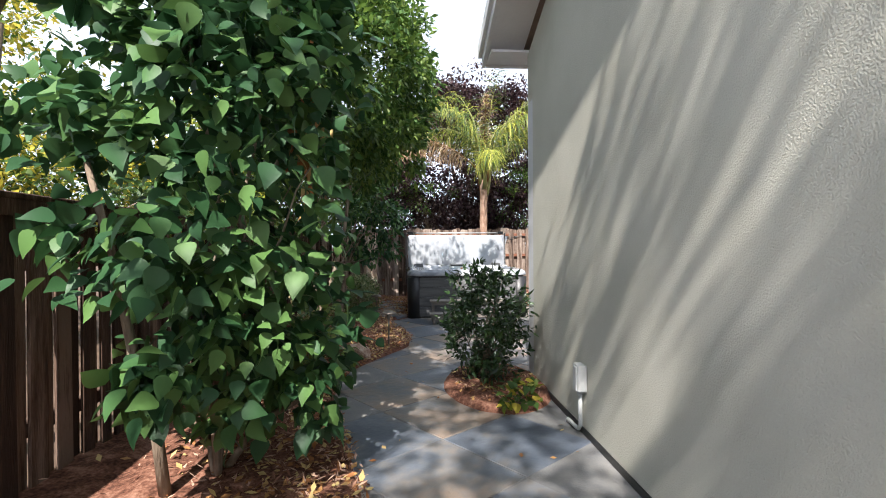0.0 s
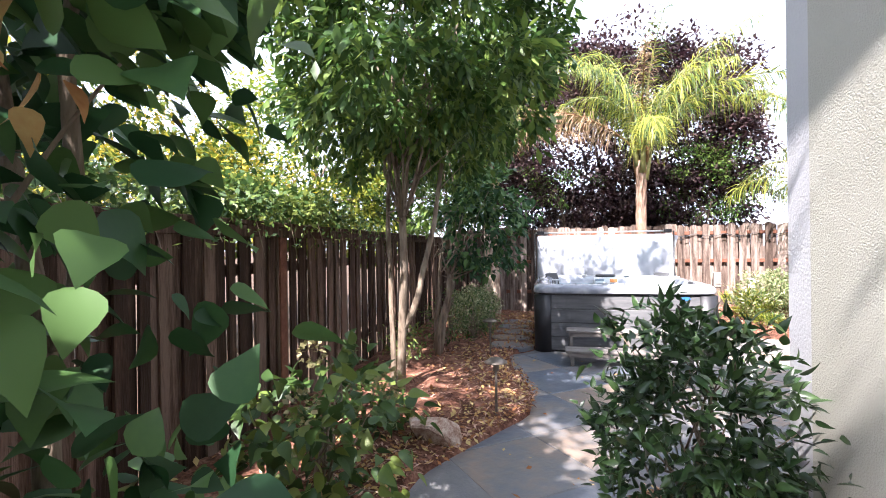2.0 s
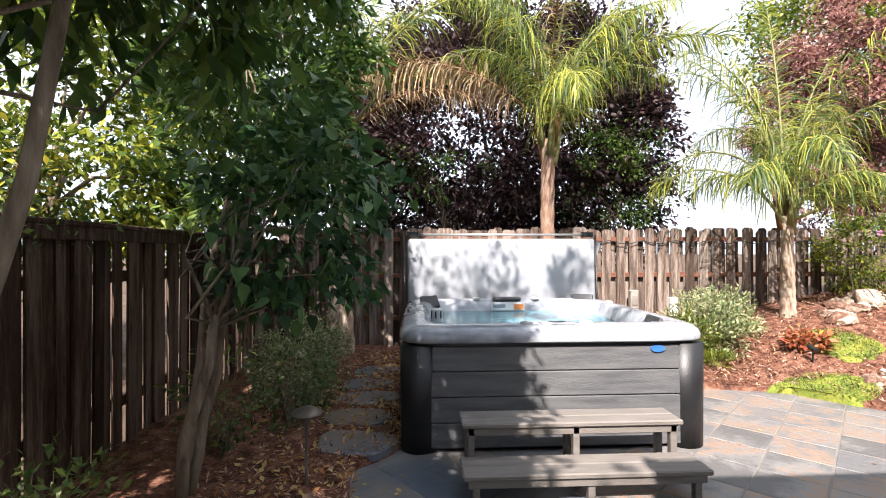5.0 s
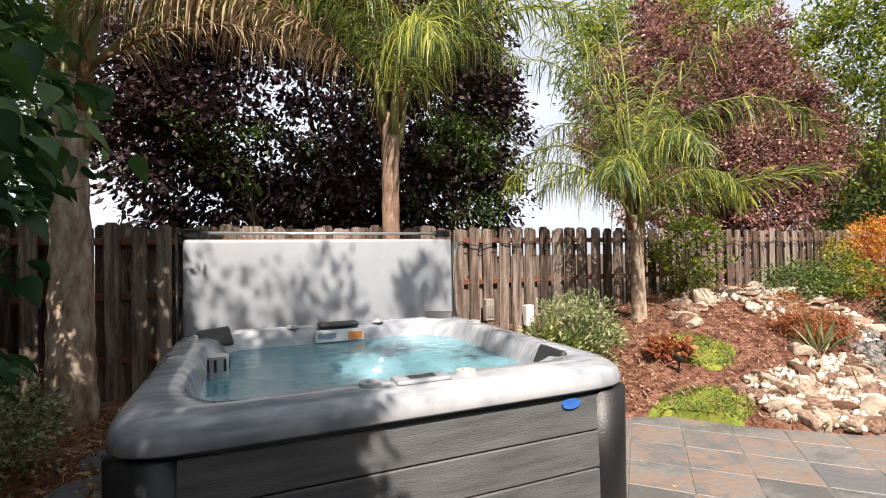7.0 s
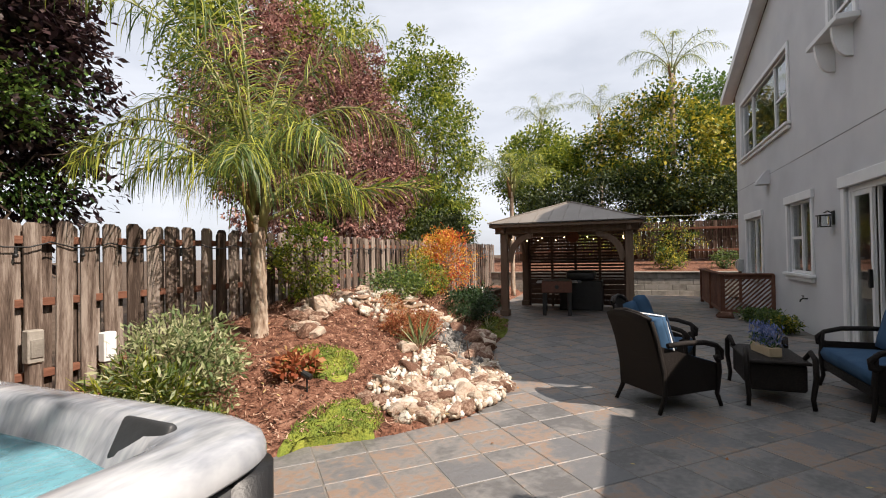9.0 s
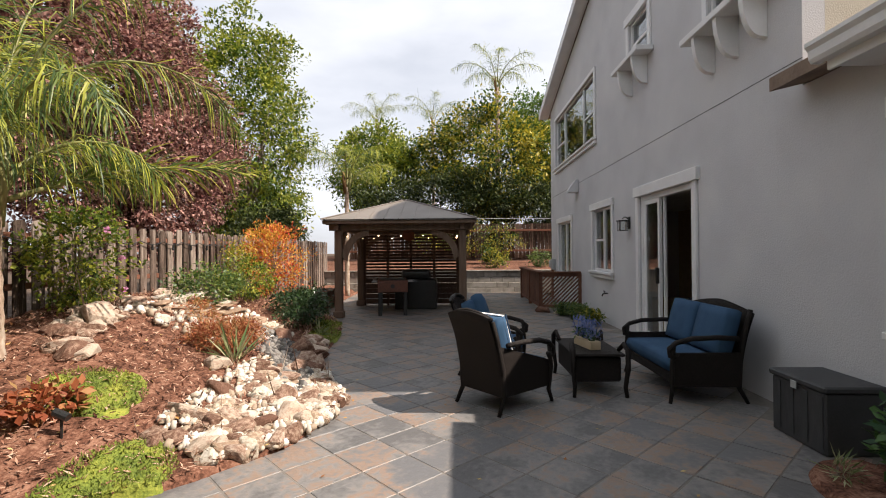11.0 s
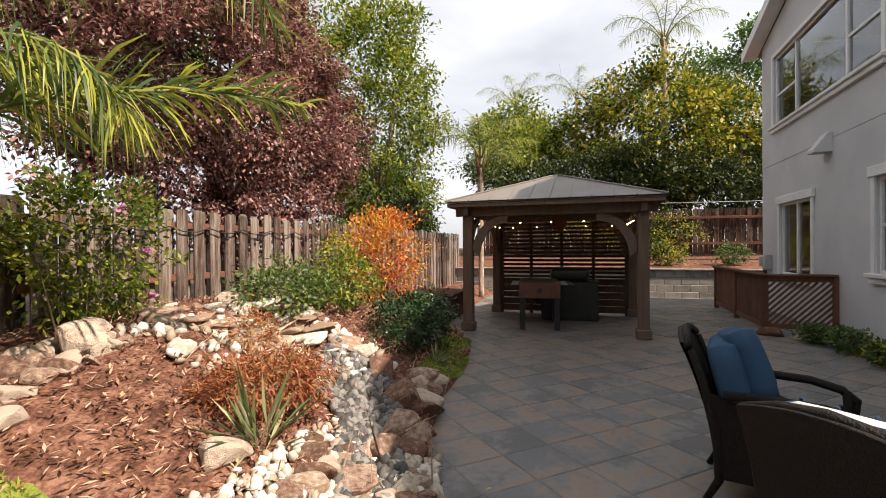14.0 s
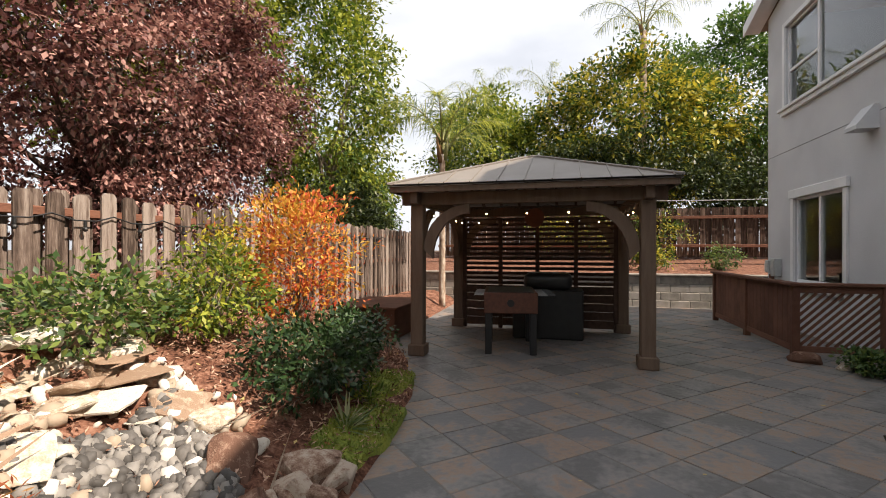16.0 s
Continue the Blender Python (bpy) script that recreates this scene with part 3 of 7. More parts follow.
prism("gable", ((7.4, 6.052), (HX1, 6.052), (PEAK_X, PEAK_Z)), WALL_Y - 0.2, WALL_Y, STUCCO, house)
prism("wall_end", ((HX0, -0.1), (6.149, -0.1), (6.149, 5.36), (HX0, 5.04)), WALL_Y - 0.2, WALL_Y, STUCCO, house)
prism("gable_corner", ((6.15, 4.882), (7.398, 4.882), (7.398, 6.25), (6.9, 6.03), (6.15, 5.36)), WALL_Y - 0.2, WALL_Y, STUCCO, house)
for (xa, za), (xb, zb) in (((HX1 + 0.45, 5.92), (PEAK_X, PEAK_Z)), ((PEAK_X, PEAK_Z), (7.0, 6.15)), ((7.0, 6.15), (5.6, 4.90))):
    prism("roof", ((xa, za + 0.1), (xb, zb + 0.1), (xb, zb + 0.22), (xa, za + 0.22)), -5.0, WALL_Y + 0.28, ROOF_TILE, house)
    prism("rake_board", ((xa, za + 0.02), (xb, zb + 0.02), (xb, zb + 0.24), (xa, za + 0.24)), WALL_Y + 0.283, WALL_Y + 0.31, TRIM, house)
    prism("rake_soffit", ((xa, za + 0.06), (xb, zb + 0.06), (xb, zb + 0.096), (xa, za + 0.096)), WALL_Y + 0.002, WALL_Y + 0.28, TRIM, house)
boxed("wall_east", STUCCO, house, (HX1 - 0.2, -5, -0.1, HX1, WALL_Y - 0.203, 6.0), 0)
boxed("wall_west_upper", CREAM, house, (HX0, -5, 2.9, HX0 + 0.2, WALL_Y - 0.203, 5.0), 0)
boxed("wall_south", STUCCO, house, (HX0 + 0.2, -5.2, -0.1, HX1, -5.0, 6.0), 0)
boxed("floor_slab", PALEWOOD, house, (HX0 + 0.2, -4.9, -0.05, HX1 - 0.25, WALL_Y - 0.22, 0.0), 0)
boxed("upper_floor", TRIM, house, (HX0 + 0.2, -4.9, 2.75, HX1 - 0.25, WALL_Y - 0.22, 3.0), 0)
boxed("partition", PALEWOOD, house, (HX0 + 0.2, 1.0, 0.0, HX1 - 0.25, 1.1, 2.75), 0)
boxed("partition", PALEWOOD, house, (HX0 + 0.2, 1.0, 3.0, HX1 - 0.25, 1.1, 5.9), 0)
# control joint between the storeys
boxed("joint", BLACK, house, (HX0, WALL_Y - 0.001, 3.240, HX1, WALL_Y + 0.003, 3.247), 0)

wing = empty("house_wing", WALL_X, WALL_Y, 0, 0, "single-storey stucco house wing with white eaves", "house", "", "structure")
wing.matrix_basis = Matrix.Identity(4)
wall_with_holes("wall_north", WALL_X, HX0, 2.99, [(3.25, 4.80, 0.92, 2.45)], WALL_Y - 0.2, WALL_Y, STUCCO, wing)
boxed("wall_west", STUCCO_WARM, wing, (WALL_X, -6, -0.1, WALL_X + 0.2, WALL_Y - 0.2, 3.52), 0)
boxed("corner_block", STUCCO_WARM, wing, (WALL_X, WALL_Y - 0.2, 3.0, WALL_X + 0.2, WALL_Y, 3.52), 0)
boxed("ceiling", TRIM, wing, (WALL_X + 0.2, -6, 2.85, HX0, WALL_Y - 0.21, 2.95), 0)
boxed("partition", PALEWOOD, wing, (WALL_X + 0.2, 1.0, 0, HX0 - 0.01, 1.1, 2.84), 0)
boxed("base_screed", BLACK, wing, (WALL_X - 0.012, -6, -0.05, WALL_X, WALL_Y, 0.045), 0.002)
# wing roof: a higher gable end over the path, a lower eave with gutter over the patio
MID_X, RY = 3.2, 0.0


def roof_slab(name, x0, x1, ey, ez, rz, lo, hi, mat):
    bm = bmesh.new()
    vs = [bm.verts.new(c) for c in [(x, y, z + d) for x in (x0, x1) for y, z, d in ((ey, ez, lo), (RY, rz, lo), (RY, rz, hi), (ey, ez, hi))]]
    for q in ((0, 1, 2, 3), (5, 4, 7, 6), (4, 5, 1, 0), (3, 2, 6, 7), (4, 0, 3, 7), (1, 5, 6, 2)):
        bm.faces.new([vs[i] for i in q])
    bmesh.ops.recalc_face_normals(bm, faces=bm.faces)
    return part(name, bm, mat, wing)


EY, EZ, RZ = WALL_Y + 0.38, 3.62, 5.4
roof_slab("roof", WALL_X - 0.40, MID_X, EY, EZ, RZ, 0.0, 0.14, ROOF_TILE)
roof_slab("rake_board", WALL_X - 0.445, WALL_X - 0.403, EY + 0.04, EZ - 0.015, RZ, -0.07, 0.16, TRIM)
roof_slab("rake_trim", WALL_X - 0.49, WALL_X - 0.448, EY + 0.04, EZ - 0.015, RZ, 0.04, 0.19, TRIM)
roof_slab("soffit", WALL_X - 0.40, WALL_X, EY, EZ, RZ, -0.03, -0.004, TRIM)
boxed("fascia", TRIM, wing, (WALL_X - 0.40, EY + 0.003, EZ - 0.09, MID_X, EY + 0.03, EZ + 0.14), 0.004)
boxed("soffit", TRIM, wing, (WALL_X - 0.40, WALL_Y + 0.002, EZ - 0.06, MID_X, EY, EZ - 0.034), 0)
boxed("wall_step", STUCCO, wing, (WALL_X + 0.2, WALL_Y - 0.2, 3.0, MID_X, WALL_Y, 3.6), 0)
boxed("roof_step", STUCCO, wing, (MID_X - 0.1, RY, 3.0, MID_X, WALL_Y - 0.21, 3.6), 0)
bm = bmesh.new()
vs = [bm.verts.new(c) for c in ((WALL_X, WALL_Y, 3.52), (WALL_X + 0.2, WALL_Y, 3.52), (WALL_X + 0.2, RY, RZ - 0.05), (WALL_X, RY, RZ - 0.05), (WALL_X, RY, 3.52), (WALL_X + 0.2, RY, 3.52))]
bm.faces.new((vs[0], vs[3], vs[4])), bm.faces.new((vs[1], vs[5], vs[2])), bm.faces.new((vs[0], vs[1], vs[2], vs[3]))
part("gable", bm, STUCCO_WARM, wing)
GY, GZ, GX = WALL_Y + 0.36, 2.93, 5.02
roof_slab("roof", MID_X + 0.003, HX0 - 0.02, GY - 0.05, GZ, 4.2, 0.0, 0.12, ROOF_TILE)
boxed("fascia", TRIM, wing, (MID_X, GY + 0.003, GZ - 0.10, GX, GY + 0.03, GZ + 0.12), 0.004)
boxed("soffit", TRIM, wing, (MID_X, WALL_Y + 0.002, GZ - 0.07, GX, GY, GZ - 0.04), 0)
bm = bmesh.new()
prof = ((0.032, 0.12), (0.15, 0.12), (0.15, 0.09), (0.125, 0.06), (0.12, 0.0), (0.10, -0.03), (0.032, -0.03))
a = [bm.verts.new((MID_X, GY + u, GZ + v)) for u, v in prof]
b = [bm.verts.new((GX + 0.06, GY + u, GZ + v)) for u, v in prof]
bm.faces.new(a)
bm.faces.new(b[::-1])
for i in range(7):
    bm.faces.new((a[i], b[i], b[(i + 1) % 7], a[(i + 1) % 7]))
bmesh.ops.recalc_face_normals(bm, faces=bm.faces)
part("gutter", bm, TRIM, wing, "white moulded rain gutter")
boxed("wall_south", STUCCO_WARM, wing, (WALL_X, -6.2, -0.1, HX0, -6.0, 3.5), 0)


# ---- windows and door ----
def window(x0, x1, z0, z1, root, panes, y=WALL_Y, sill=True, brackets=0, name="window_1", label="white-trimmed vinyl window with dark reflecting glass", head=True):
    w = empty(name, (x0 + x1) / 2, y, z0, 0, label, "window", "", "structure")
    cx = (x0 + x1) / 2
    h, hw = z1 - z0, (x1 - x0) / 2
    bm = bmesh.new()
    for a, b in ((-hw - 0.10, -hw + 0.002), (hw - 0.002, hw + 0.10)):
        box(bm, a, 0.003, 0, b, 0.035, h, 0.004)
    if head:
        box(bm, -hw - 0.14, 0.003, h + 0.001, hw + 0.14, 0.055, h + 0.15, 0.006)
    else:
        box(bm, -hw - 0.10, 0.003, h + 0.001, hw + 0.10, 0.035, h + 0.09, 0.004)
    part("window_frame", bm, TRIM, w)
    if sill:
        bm = bmesh.new()
        box(bm, -hw - 0.14, 0.003, -0.06, hw + 0.14, 0.10, -0.001, 0.008)
        box(bm, -hw - 0.10, 0.003, -0.14, hw + 0.10, 0.06, -0.062, 0.006)
        part("window_sill", bm, TRIM, w)
    bm = bmesh.new()
    e = 0.045
    box(bm, -hw, -0.10, 0, -hw + e, -0.03, h, 0.003)
    box(bm, hw - e, -0.10, 0, hw, -0.03, h, 0.003)
    box(bm, -hw + e, -0.10, 0, hw - e, -0.03, e, 0.003)
    box(bm, -hw + e, -0.10, h - e, hw - e, -0.03, h, 0.003)
    for u in panes[1:]:
        px = -hw + 2 * hw * u[0]
        box(bm, px - 0.03, -0.10, e, px + 0.03, -0.03, h - e, 0.003)
    for u in panes:
        if u[2]:
            a, b = -hw + 2 * hw * u[0], -hw + 2 * hw * u[1]
            box(bm, a + 0.03, -0.09, h * u[2] - 0.025, b - 0.03, -0.04, h * u[2] + 0.025, 0.003)
    part("sash", bm, TRIM, w)
    for u in panes:
        a, b = -hw + 2 * hw * u[0], -hw + 2 * hw * u[1]
        p = boxed("pane", GLASS, w, (a + 0.02, -0.072, 0.02, b - 0.02, -0.066, h - 0.02), 0)
        p.visible_shadow = False
    for k in range(brackets):
        bx = -hw + 0.1 + (2 * hw - 0.2) * k / max(1, brackets - 1)
        bm = bmesh.new()
        pts = []
        for i in range(9):
            u = i / 8
            pts.append((0.22 * math.cos(u * math.pi / 2) ** 0.8 + 0.03, -0.06 - 0.44 * math.sin(u * math.pi / 2)))
        poly = [(0.003, -0.06)] + pts + [(0.003, -0.51)]
        f = [bm.verts.new((bx - 0.035, a, b)) for a, b in poly]
        g = [bm.verts.new((bx + 0.035, a, b)) for a, b in poly]
        bm.faces.new(f)
        bm.faces.new(g[::-1])
        for i in range(len(poly)):
            bm.faces.new((f[i], g[i], g[(i + 1) % len(poly)], f[(i + 1) % len(poly)]))
        bmesh.ops.recalc_face_normals(bm, faces=bm.faces)
        part("bracket", bm, TRIM, w)
    if brackets:
        boxed("ledge", TRIM, w, (-hw - 0.18, 0.003, -0.06, hw + 0.18, 0.28, 0.02), 0.008)
    return w


window(11.03, 12.33, 1.07, 2.42, house, ((0, 0.5, 0), (0.5, 1, 0.5)), name="window_1")
window(14.40, 15.95, 0.86, 2.34, house, ((0, 0.5, 0), (0.5, 1, 0)), name="window_2")
window(12.15, 16.30, 4.05, 5.55, house, ((0, 0.26, 0.45), (0.26, 0.74, 0), (0.74, 1, 0.45)), name="window_3", head=False, label="wide white-framed triple upper window reflecting trees")
window(9.15, 10.0, 4.75, 5.55, house, ((0, 1, 0.5),), sill=False, brackets=2, name="window_4", label="small white upper window over a bracketed ledge")
window(6.2, 7.36, 4.15, 4.86, house, ((0, 0.5, 0), (0.5, 1, 0)), sill=False, brackets=3, name="window_5", label="white upper window over a bracketed flower ledge")
window(3.25, 4.80, 0.92, 2.45, wing, ((0, 0.5, 0), (0.5, 1, 0)), name="window_6")

door = empty("door_1", 8.68, WALL_Y, 0.04, 0, "white-framed sliding glass patio door, one leaf open", "door", "", "structure")
door.scale = (0.935, 1, 1)
bm = bmesh.new()
box(bm, -1.10, 0.003, -0.03, -0.978, 0.04, 2.38, 0.005)
box(bm, 0.978, 0.003, -0.03, 1.10, 0.04, 2.38, 0.005)
box(bm, -1.16, 0.003, 2.381, 1.16, 0.06, 2.55, 0.006)
part("door_frame", bm, TRIM, door)
bm = bmesh.new()
for a, b, y0, y1 in ((-0.98, -0.90, -0.14, -0.02), (0.90, 0.98, -0.14, -0.02)):
    box(bm, a, y0, 0, b, y1, 2.38, 0.004)
box(bm, -0.9, -0.14, 2.30, 0.9, -0.02, 2.38, 0.004)
box(bm, -0.9, -0.16, -0.02, 0.9, 0.03, 0.03, 0.004)
part("track", bm, TRIM, door)
leaf = boxed("leaf", TRIM, door, (0.24, -0.075, 0.031, 0.31, -0.03, 2.30), 0.004)
bm = bmesh.new()
box(bm, 0.80, -0.075, 0.031, 0.899, -0.03, 2.299, 0.004)
box(bm, 0.31, -0.075, 0.031, 0.80, -0.03, 0.13, 0.004)
box(bm, 0.31, -0.075, 2.23, 0.80, -0.03, 2.299, 0.004)
part("leaf_frame", bm, TRIM, leaf)
g = boxed("pane", GLASS, door, (0.31, -0.056, 0.13, 0.80, -0.050, 2.23), 0)
g.visible_shadow = False
boxed("handle", BLACK, door, (0.25, -0.03, 0.95, 0.29, 0.02, 1.20), 0.008, "black pull handle")
boxed("screen_frame", TRIM, door, (0.19, -0.128, 0.031, 0.23, -0.085, 2.30), 0.004)

# wall lantern
lantern = empty("wall_lantern", 10.08, WALL_Y, 1.92, 0, "black metal wall lantern with clear glass on grey stucco", "wall lamp")
boxed("back_plate", BLACK, lantern, (-0.05, 0.002, -0.02, 0.05, 0.02, 0.20), 0.005)
bm = bmesh.new()
tube(bm, [(0, 0.02, 0.16), (0, 0.08, 0.20), (0, 0.13, 0.17)], 0.01, 6)
part("arm", bm, BLACK, lantern)
bm = bmesh.new()
for sx in (-0.06, 0.06):
    for yy in (0.07, 0.19):
        box(bm, sx - 0.006, yy - 0.006, -0.04, sx + 0.006, yy + 0.006, 0.12)
box(bm, -0.075, 0.055, -0.055, 0.075, 0.205, -0.04, 0.004)
box(bm, -0.085, 0.045, 0.12, 0.085, 0.215, 0.14, 0.004)
part("cage", bm, BLACK, lantern)
boxed("lantern_glass", GLASS, lantern, (-0.05, 0.08, -0.038, 0.05, 0.18, 0.118), 0.003)

# vent hood
hood = empty("vent_hood", 13.75, WALL_Y, 3.02, 0, "small grey sheet-metal vent hood on the wall", "vent")
bm = bmesh.new()
vs = [bm.verts.new(c) for c in ((-0.14, 0.003, 0), (0.14, 0.003, 0), (0.14, 0.26, 0), (-0.14, 0.26, 0), (-0.14, 0.003, 0.32), (0.14, 0.003, 0.32), (0.14, 0.06, 0.32), (-0.14, 0.06, 0.32), (-0.14, 0.26, 0.05), (0.14, 0.26, 0.05))]
for q in ((0, 3, 2, 1), (4, 5, 6, 7), (7, 6, 9, 8), (8, 9, 2, 3), (0, 1, 5, 4)):
    bm.faces.new([vs[i] for i in q])
bm.faces.new([vs[i] for i in (0, 4, 7, 8, 3)])
bm.faces.new([vs[i] for i in (1, 2, 9, 6, 5)])
bmesh.ops.recalc_face_normals(bm, faces=bm.faces)
part("hood", bm, STUCCO, hood)

# conduit and box on the path wall
conduit = empty("electrical_conduit", WALL_X, 3.44, 0, 0, "grey outdoor junction box with conduit on stucco", "conduit")
boxed("junction_box", PIPE, conduit, (-0.075, -0.045, 0.33, -0.002, 0.075, 0.53), 0.012, seg=2)
boxed("box_lid", PIPE, conduit, (-0.088, -0.035, 0.34, -0.076, 0.03, 0.52), 0.004)
bm = bmesh.new()
tube(bm, [(-0.03, 0.03, 0.33), (-0.03, 0.03, 0.06), (-0.035, 0.05, 0.03), (-0.04, 0.09, 0.025), (-0.05, 0.25, 0.03), (-0.05, 0.3, -0.05)], 0.016, 8)
part("pipe", bm, PIPE, conduit, smooth=True)
bm = bmesh.new()
tube(bm, [(-0.03, 0.03, 0.29), (-0.03, 0.03, 0.328)], 0.024, 10)
part("coupling", bm, PIPE, conduit)

# ---- hot tub ----
TX0, TX1, TY0, TY1, TZ = -0.06, 2.36, 9.27, 11.66, 0.92
tub = empty("hot_tub", (TX0 + TX1) / 2, (TY0 + TY1) / 2, 0, 0, "square hot tub with marbled grey shell and dark panelled sides", "hot tub")
tub.scale = (1, 1, 1.05)
W, D = (TX1 - TX0) / 2, (TY1 - TY0) / 2


def superellipse(hx, hy, n, k=48):
    out = []
    for i in range(k):
        a = 2 * math.pi * (i + 0.5) / k
        c, s = math.cos(a), math.sin(a)
        out.append((hx * math.copysign(abs(c) ** (2 / n), c), hy * math.copysign(abs(s) ** (2 / n), s)))
    return out


def lofted(sections, k=64, close_top=False, close_bottom=False):
    bm = bmesh.new()
    rings = []
    for hx, hy, n, z, *warp in sections:
        ring = []
        for i, (x, y) in enumerate(superellipse(hx, hy, n, k)):
            a = 2 * math.pi * (i + 0.5) / k
            wz = warp[0] * math.cos(4 * a) if warp else 0
            ww = 1 + (warp[1] * math.sin(6 * a + 0.6) if len(warp) > 1 else 0)
            ring.append(bm.verts.new((x * ww, y * ww, z + wz)))
        rings.append(ring)
    for a, b in zip(rings, rings[1:]):
        for i in range(k):
            bm.faces.new((a[i], a[(i + 1) % k], b[(i + 1) % k], b[i]))
    if close_bottom:
        bm.faces.new(rings[0][::-1])
    if close_top:
        bm.faces.new(rings[-1])
    return bm


bm = lofted([(W - 0.07, D - 0.07, 9, 0.0), (W - 0.05, D - 0.05, 9, 0.785)], close_bottom=True)
part("base", bm, CAB_BLACK, tub, "black ribbed corner cabinet", True)
# shell: lip, rolled rim, seats and basin
bm = lofted([(W - 0.045, D - 0.045, 11, 0.792), (W + 0.008, D + 0.008, 11, 0.792), (W + 0.014, D + 0.014, 11, 0.802), (W + 0.012, D + 0.012, 11, 0.835), (W + 0.002, D + 0.002, 11, 0.865), (W - 0.025, D - 0.025, 10, 0.892), (W - 0.07, D - 0.07, 9, 0.905),
             (W - 0.13, D - 0.13, 8, 0.910), (W - 0.19, D - 0.19, 7, 0.905, 0.006, 0.006), (W - 0.22, D - 0.22, 6, 0.885, 0.004, 0.012), (W - 0.25, D - 0.25, 5.5, 0.83, 0.0, 0.02), (W - 0.30, D - 0.30, 5, 0.72, 0.0, 0.03), (W - 0.42, D - 0.42, 4, 0.60, 0, 0.04), (W - 0.62, D - 0.62, 3.5, 0.48, 0, 0.03),
             (W - 0.78, D - 0.78, 3, 0.40), (W - 0.84, D - 0.84, 3, 0.14)], k=128, close_top=True)
part("shell", bm, ACRYLIC, tub, "glossy marbled white and grey acrylic shell", True)
bm = lofted([(W - 0.04, D - 0.04, 9, 0.769), (W - 0.014, D - 0.014, 9, 0.772), (W - 0.014, D - 0.014, 9, 0.788), (W - 0.04, D - 0.04, 9, 0.790)])
part("seal", bm, BLACK, tub)
WATER = bpy.data.materials.new("blue_water")
WATER.use_nodes = True
_n, _l = WATER.node_tree.nodes, WATER.node_tree.links
_b = _n["Principled BSDF"]
_b.inputs["Base Color"].default_value = (0.17, 0.44, 0.52, 1)
_b.inputs["Roughness"].default_value, _b.inputs["IOR"].default_value = 0.03, 1.33
_b.inputs["Transmission Weight"].default_value = 0.55
_nz, _bp, _ge = _n.new("ShaderNodeTexNoise"), _n.new("ShaderNodeBump"), _n.new("ShaderNodeNewGeometry")
_nz.inputs["Scale"].default_value, _nz.inputs["Detail"].default_value = 9, 3
_bp.inputs["Strength"].default_value, _bp.inputs["Distance"].default_value = 0.35, 0.03
_l.new(_ge.outputs["Position"], _nz.inputs["Vector"])
_l.new(_nz.outputs["Fac"], _bp.inputs["Height"])
_l.new(_bp.outputs["Normal"], _b.inputs["Normal"])
bm = lofted([(W - 0.268, D - 0.268, 5.2, 0.78, 0.0, 0.024)], close_top=True)
water = part("water", bm, WATER, tub, "rippled pale blue water")
water.visible_shadow = False
# moulded lounge seat rising out of the water
bm = lofted([(0.34, 0.80, 4, 0.45), (0.31, 0.76, 3.2, 0.75, 0, 0.03), (0.27, 0.70, 3, 0.795, 0.02, 0.04), (0.22, 0.62, 2.8, 0.805, 0.022, 0.05), (0.15, 0.48, 2.5, 0.765, 0.015, 0.05), (0.07, 0.3, 2.4, 0.75)], k=96, close_top=True)
part("lounge_seat", bm, ACRYLIC, tub, "moulded marbled acrylic lounge seat", True, m=pose(W - 0.52, 0.02, -0.05))
# side panels: three boards a side, framed by black corners
for side in range(4):
    hx, hy = (W, D) if side % 2 == 0 else (D, W)
    m = pose(0, 0, 0, 0, 0, 90 * side)
    for k in range(4):
        z0, z1 = 0.03 + k * 0.185, 0.03 + (k + 1) * 0.185 - 0.007
        inset0, inset1 = 0.25 - 0.03 * (1 - (z0 / 0.72)), 0.25 - 0.03 * (1 - (z1 / 0.72))
        bm = bmesh.new()
        vs = [bm.verts.new(c) for c in ((-hx + inset0, -hy + 0.03, z0), (hx - inset0, -hy + 0.03, z0), (hx - inset1, -hy + 0.03, z1), (-hx + inset1, -hy + 0.03, z1),
                                        (-hx + inset0, -hy + 0.09, z0), (hx - inset0, -hy + 0.09, z0), (hx - inset1, -hy + 0.09, z1), (-hx + inset1, -hy + 0.09, z1))]
        for q in ((0, 1, 2, 3), (5, 4, 7, 6), (4, 5, 1, 0), (3, 2, 6, 7), (4, 0, 3, 7), (1, 5, 6, 2)):
            bm.faces.new([vs[i] for i in q])
        bmesh.ops.recalc_face_normals(bm, faces=bm.faces)
        bmesh.ops.bevel(bm, geom=list(bm.edges), offset=0.005, segments=1, affect="EDGES")
        part("panel", bm, CAB, tub, "grey wood-grain side panel", m=m)
# corner trim posts
for sx in (-1, 1):
    for sy in (-1, 1):
        bm = bmesh.new()
        tube(bm, [(sx * (W - 0.16), sy * (D - 0.16), 0.0), (sx * (W - 0.155), sy * (D - 0.155), 0.768)], 0.155, 20)
        part("corner", bm, CAB_BLACK, tub, "rounded black corner", True)
# badge
bm = bmesh.new()
bmesh.ops.create_cone(bm, segments=28, radius1=0.058, radius2=0.055, depth=0.012, cap_ends=True, matrix=pose(0.79, -D + 0.0245, 0.735, 90) @ Matrix.Diagonal((1, 0.45, 1, 1)))
part("badge", bm, material("blue_badge", [(0.03, 0.12, 0.42), (0.05, 0.17, 0.5)], 20, 0.3, 0.0, 30), tub, "blue oval maker's badge")
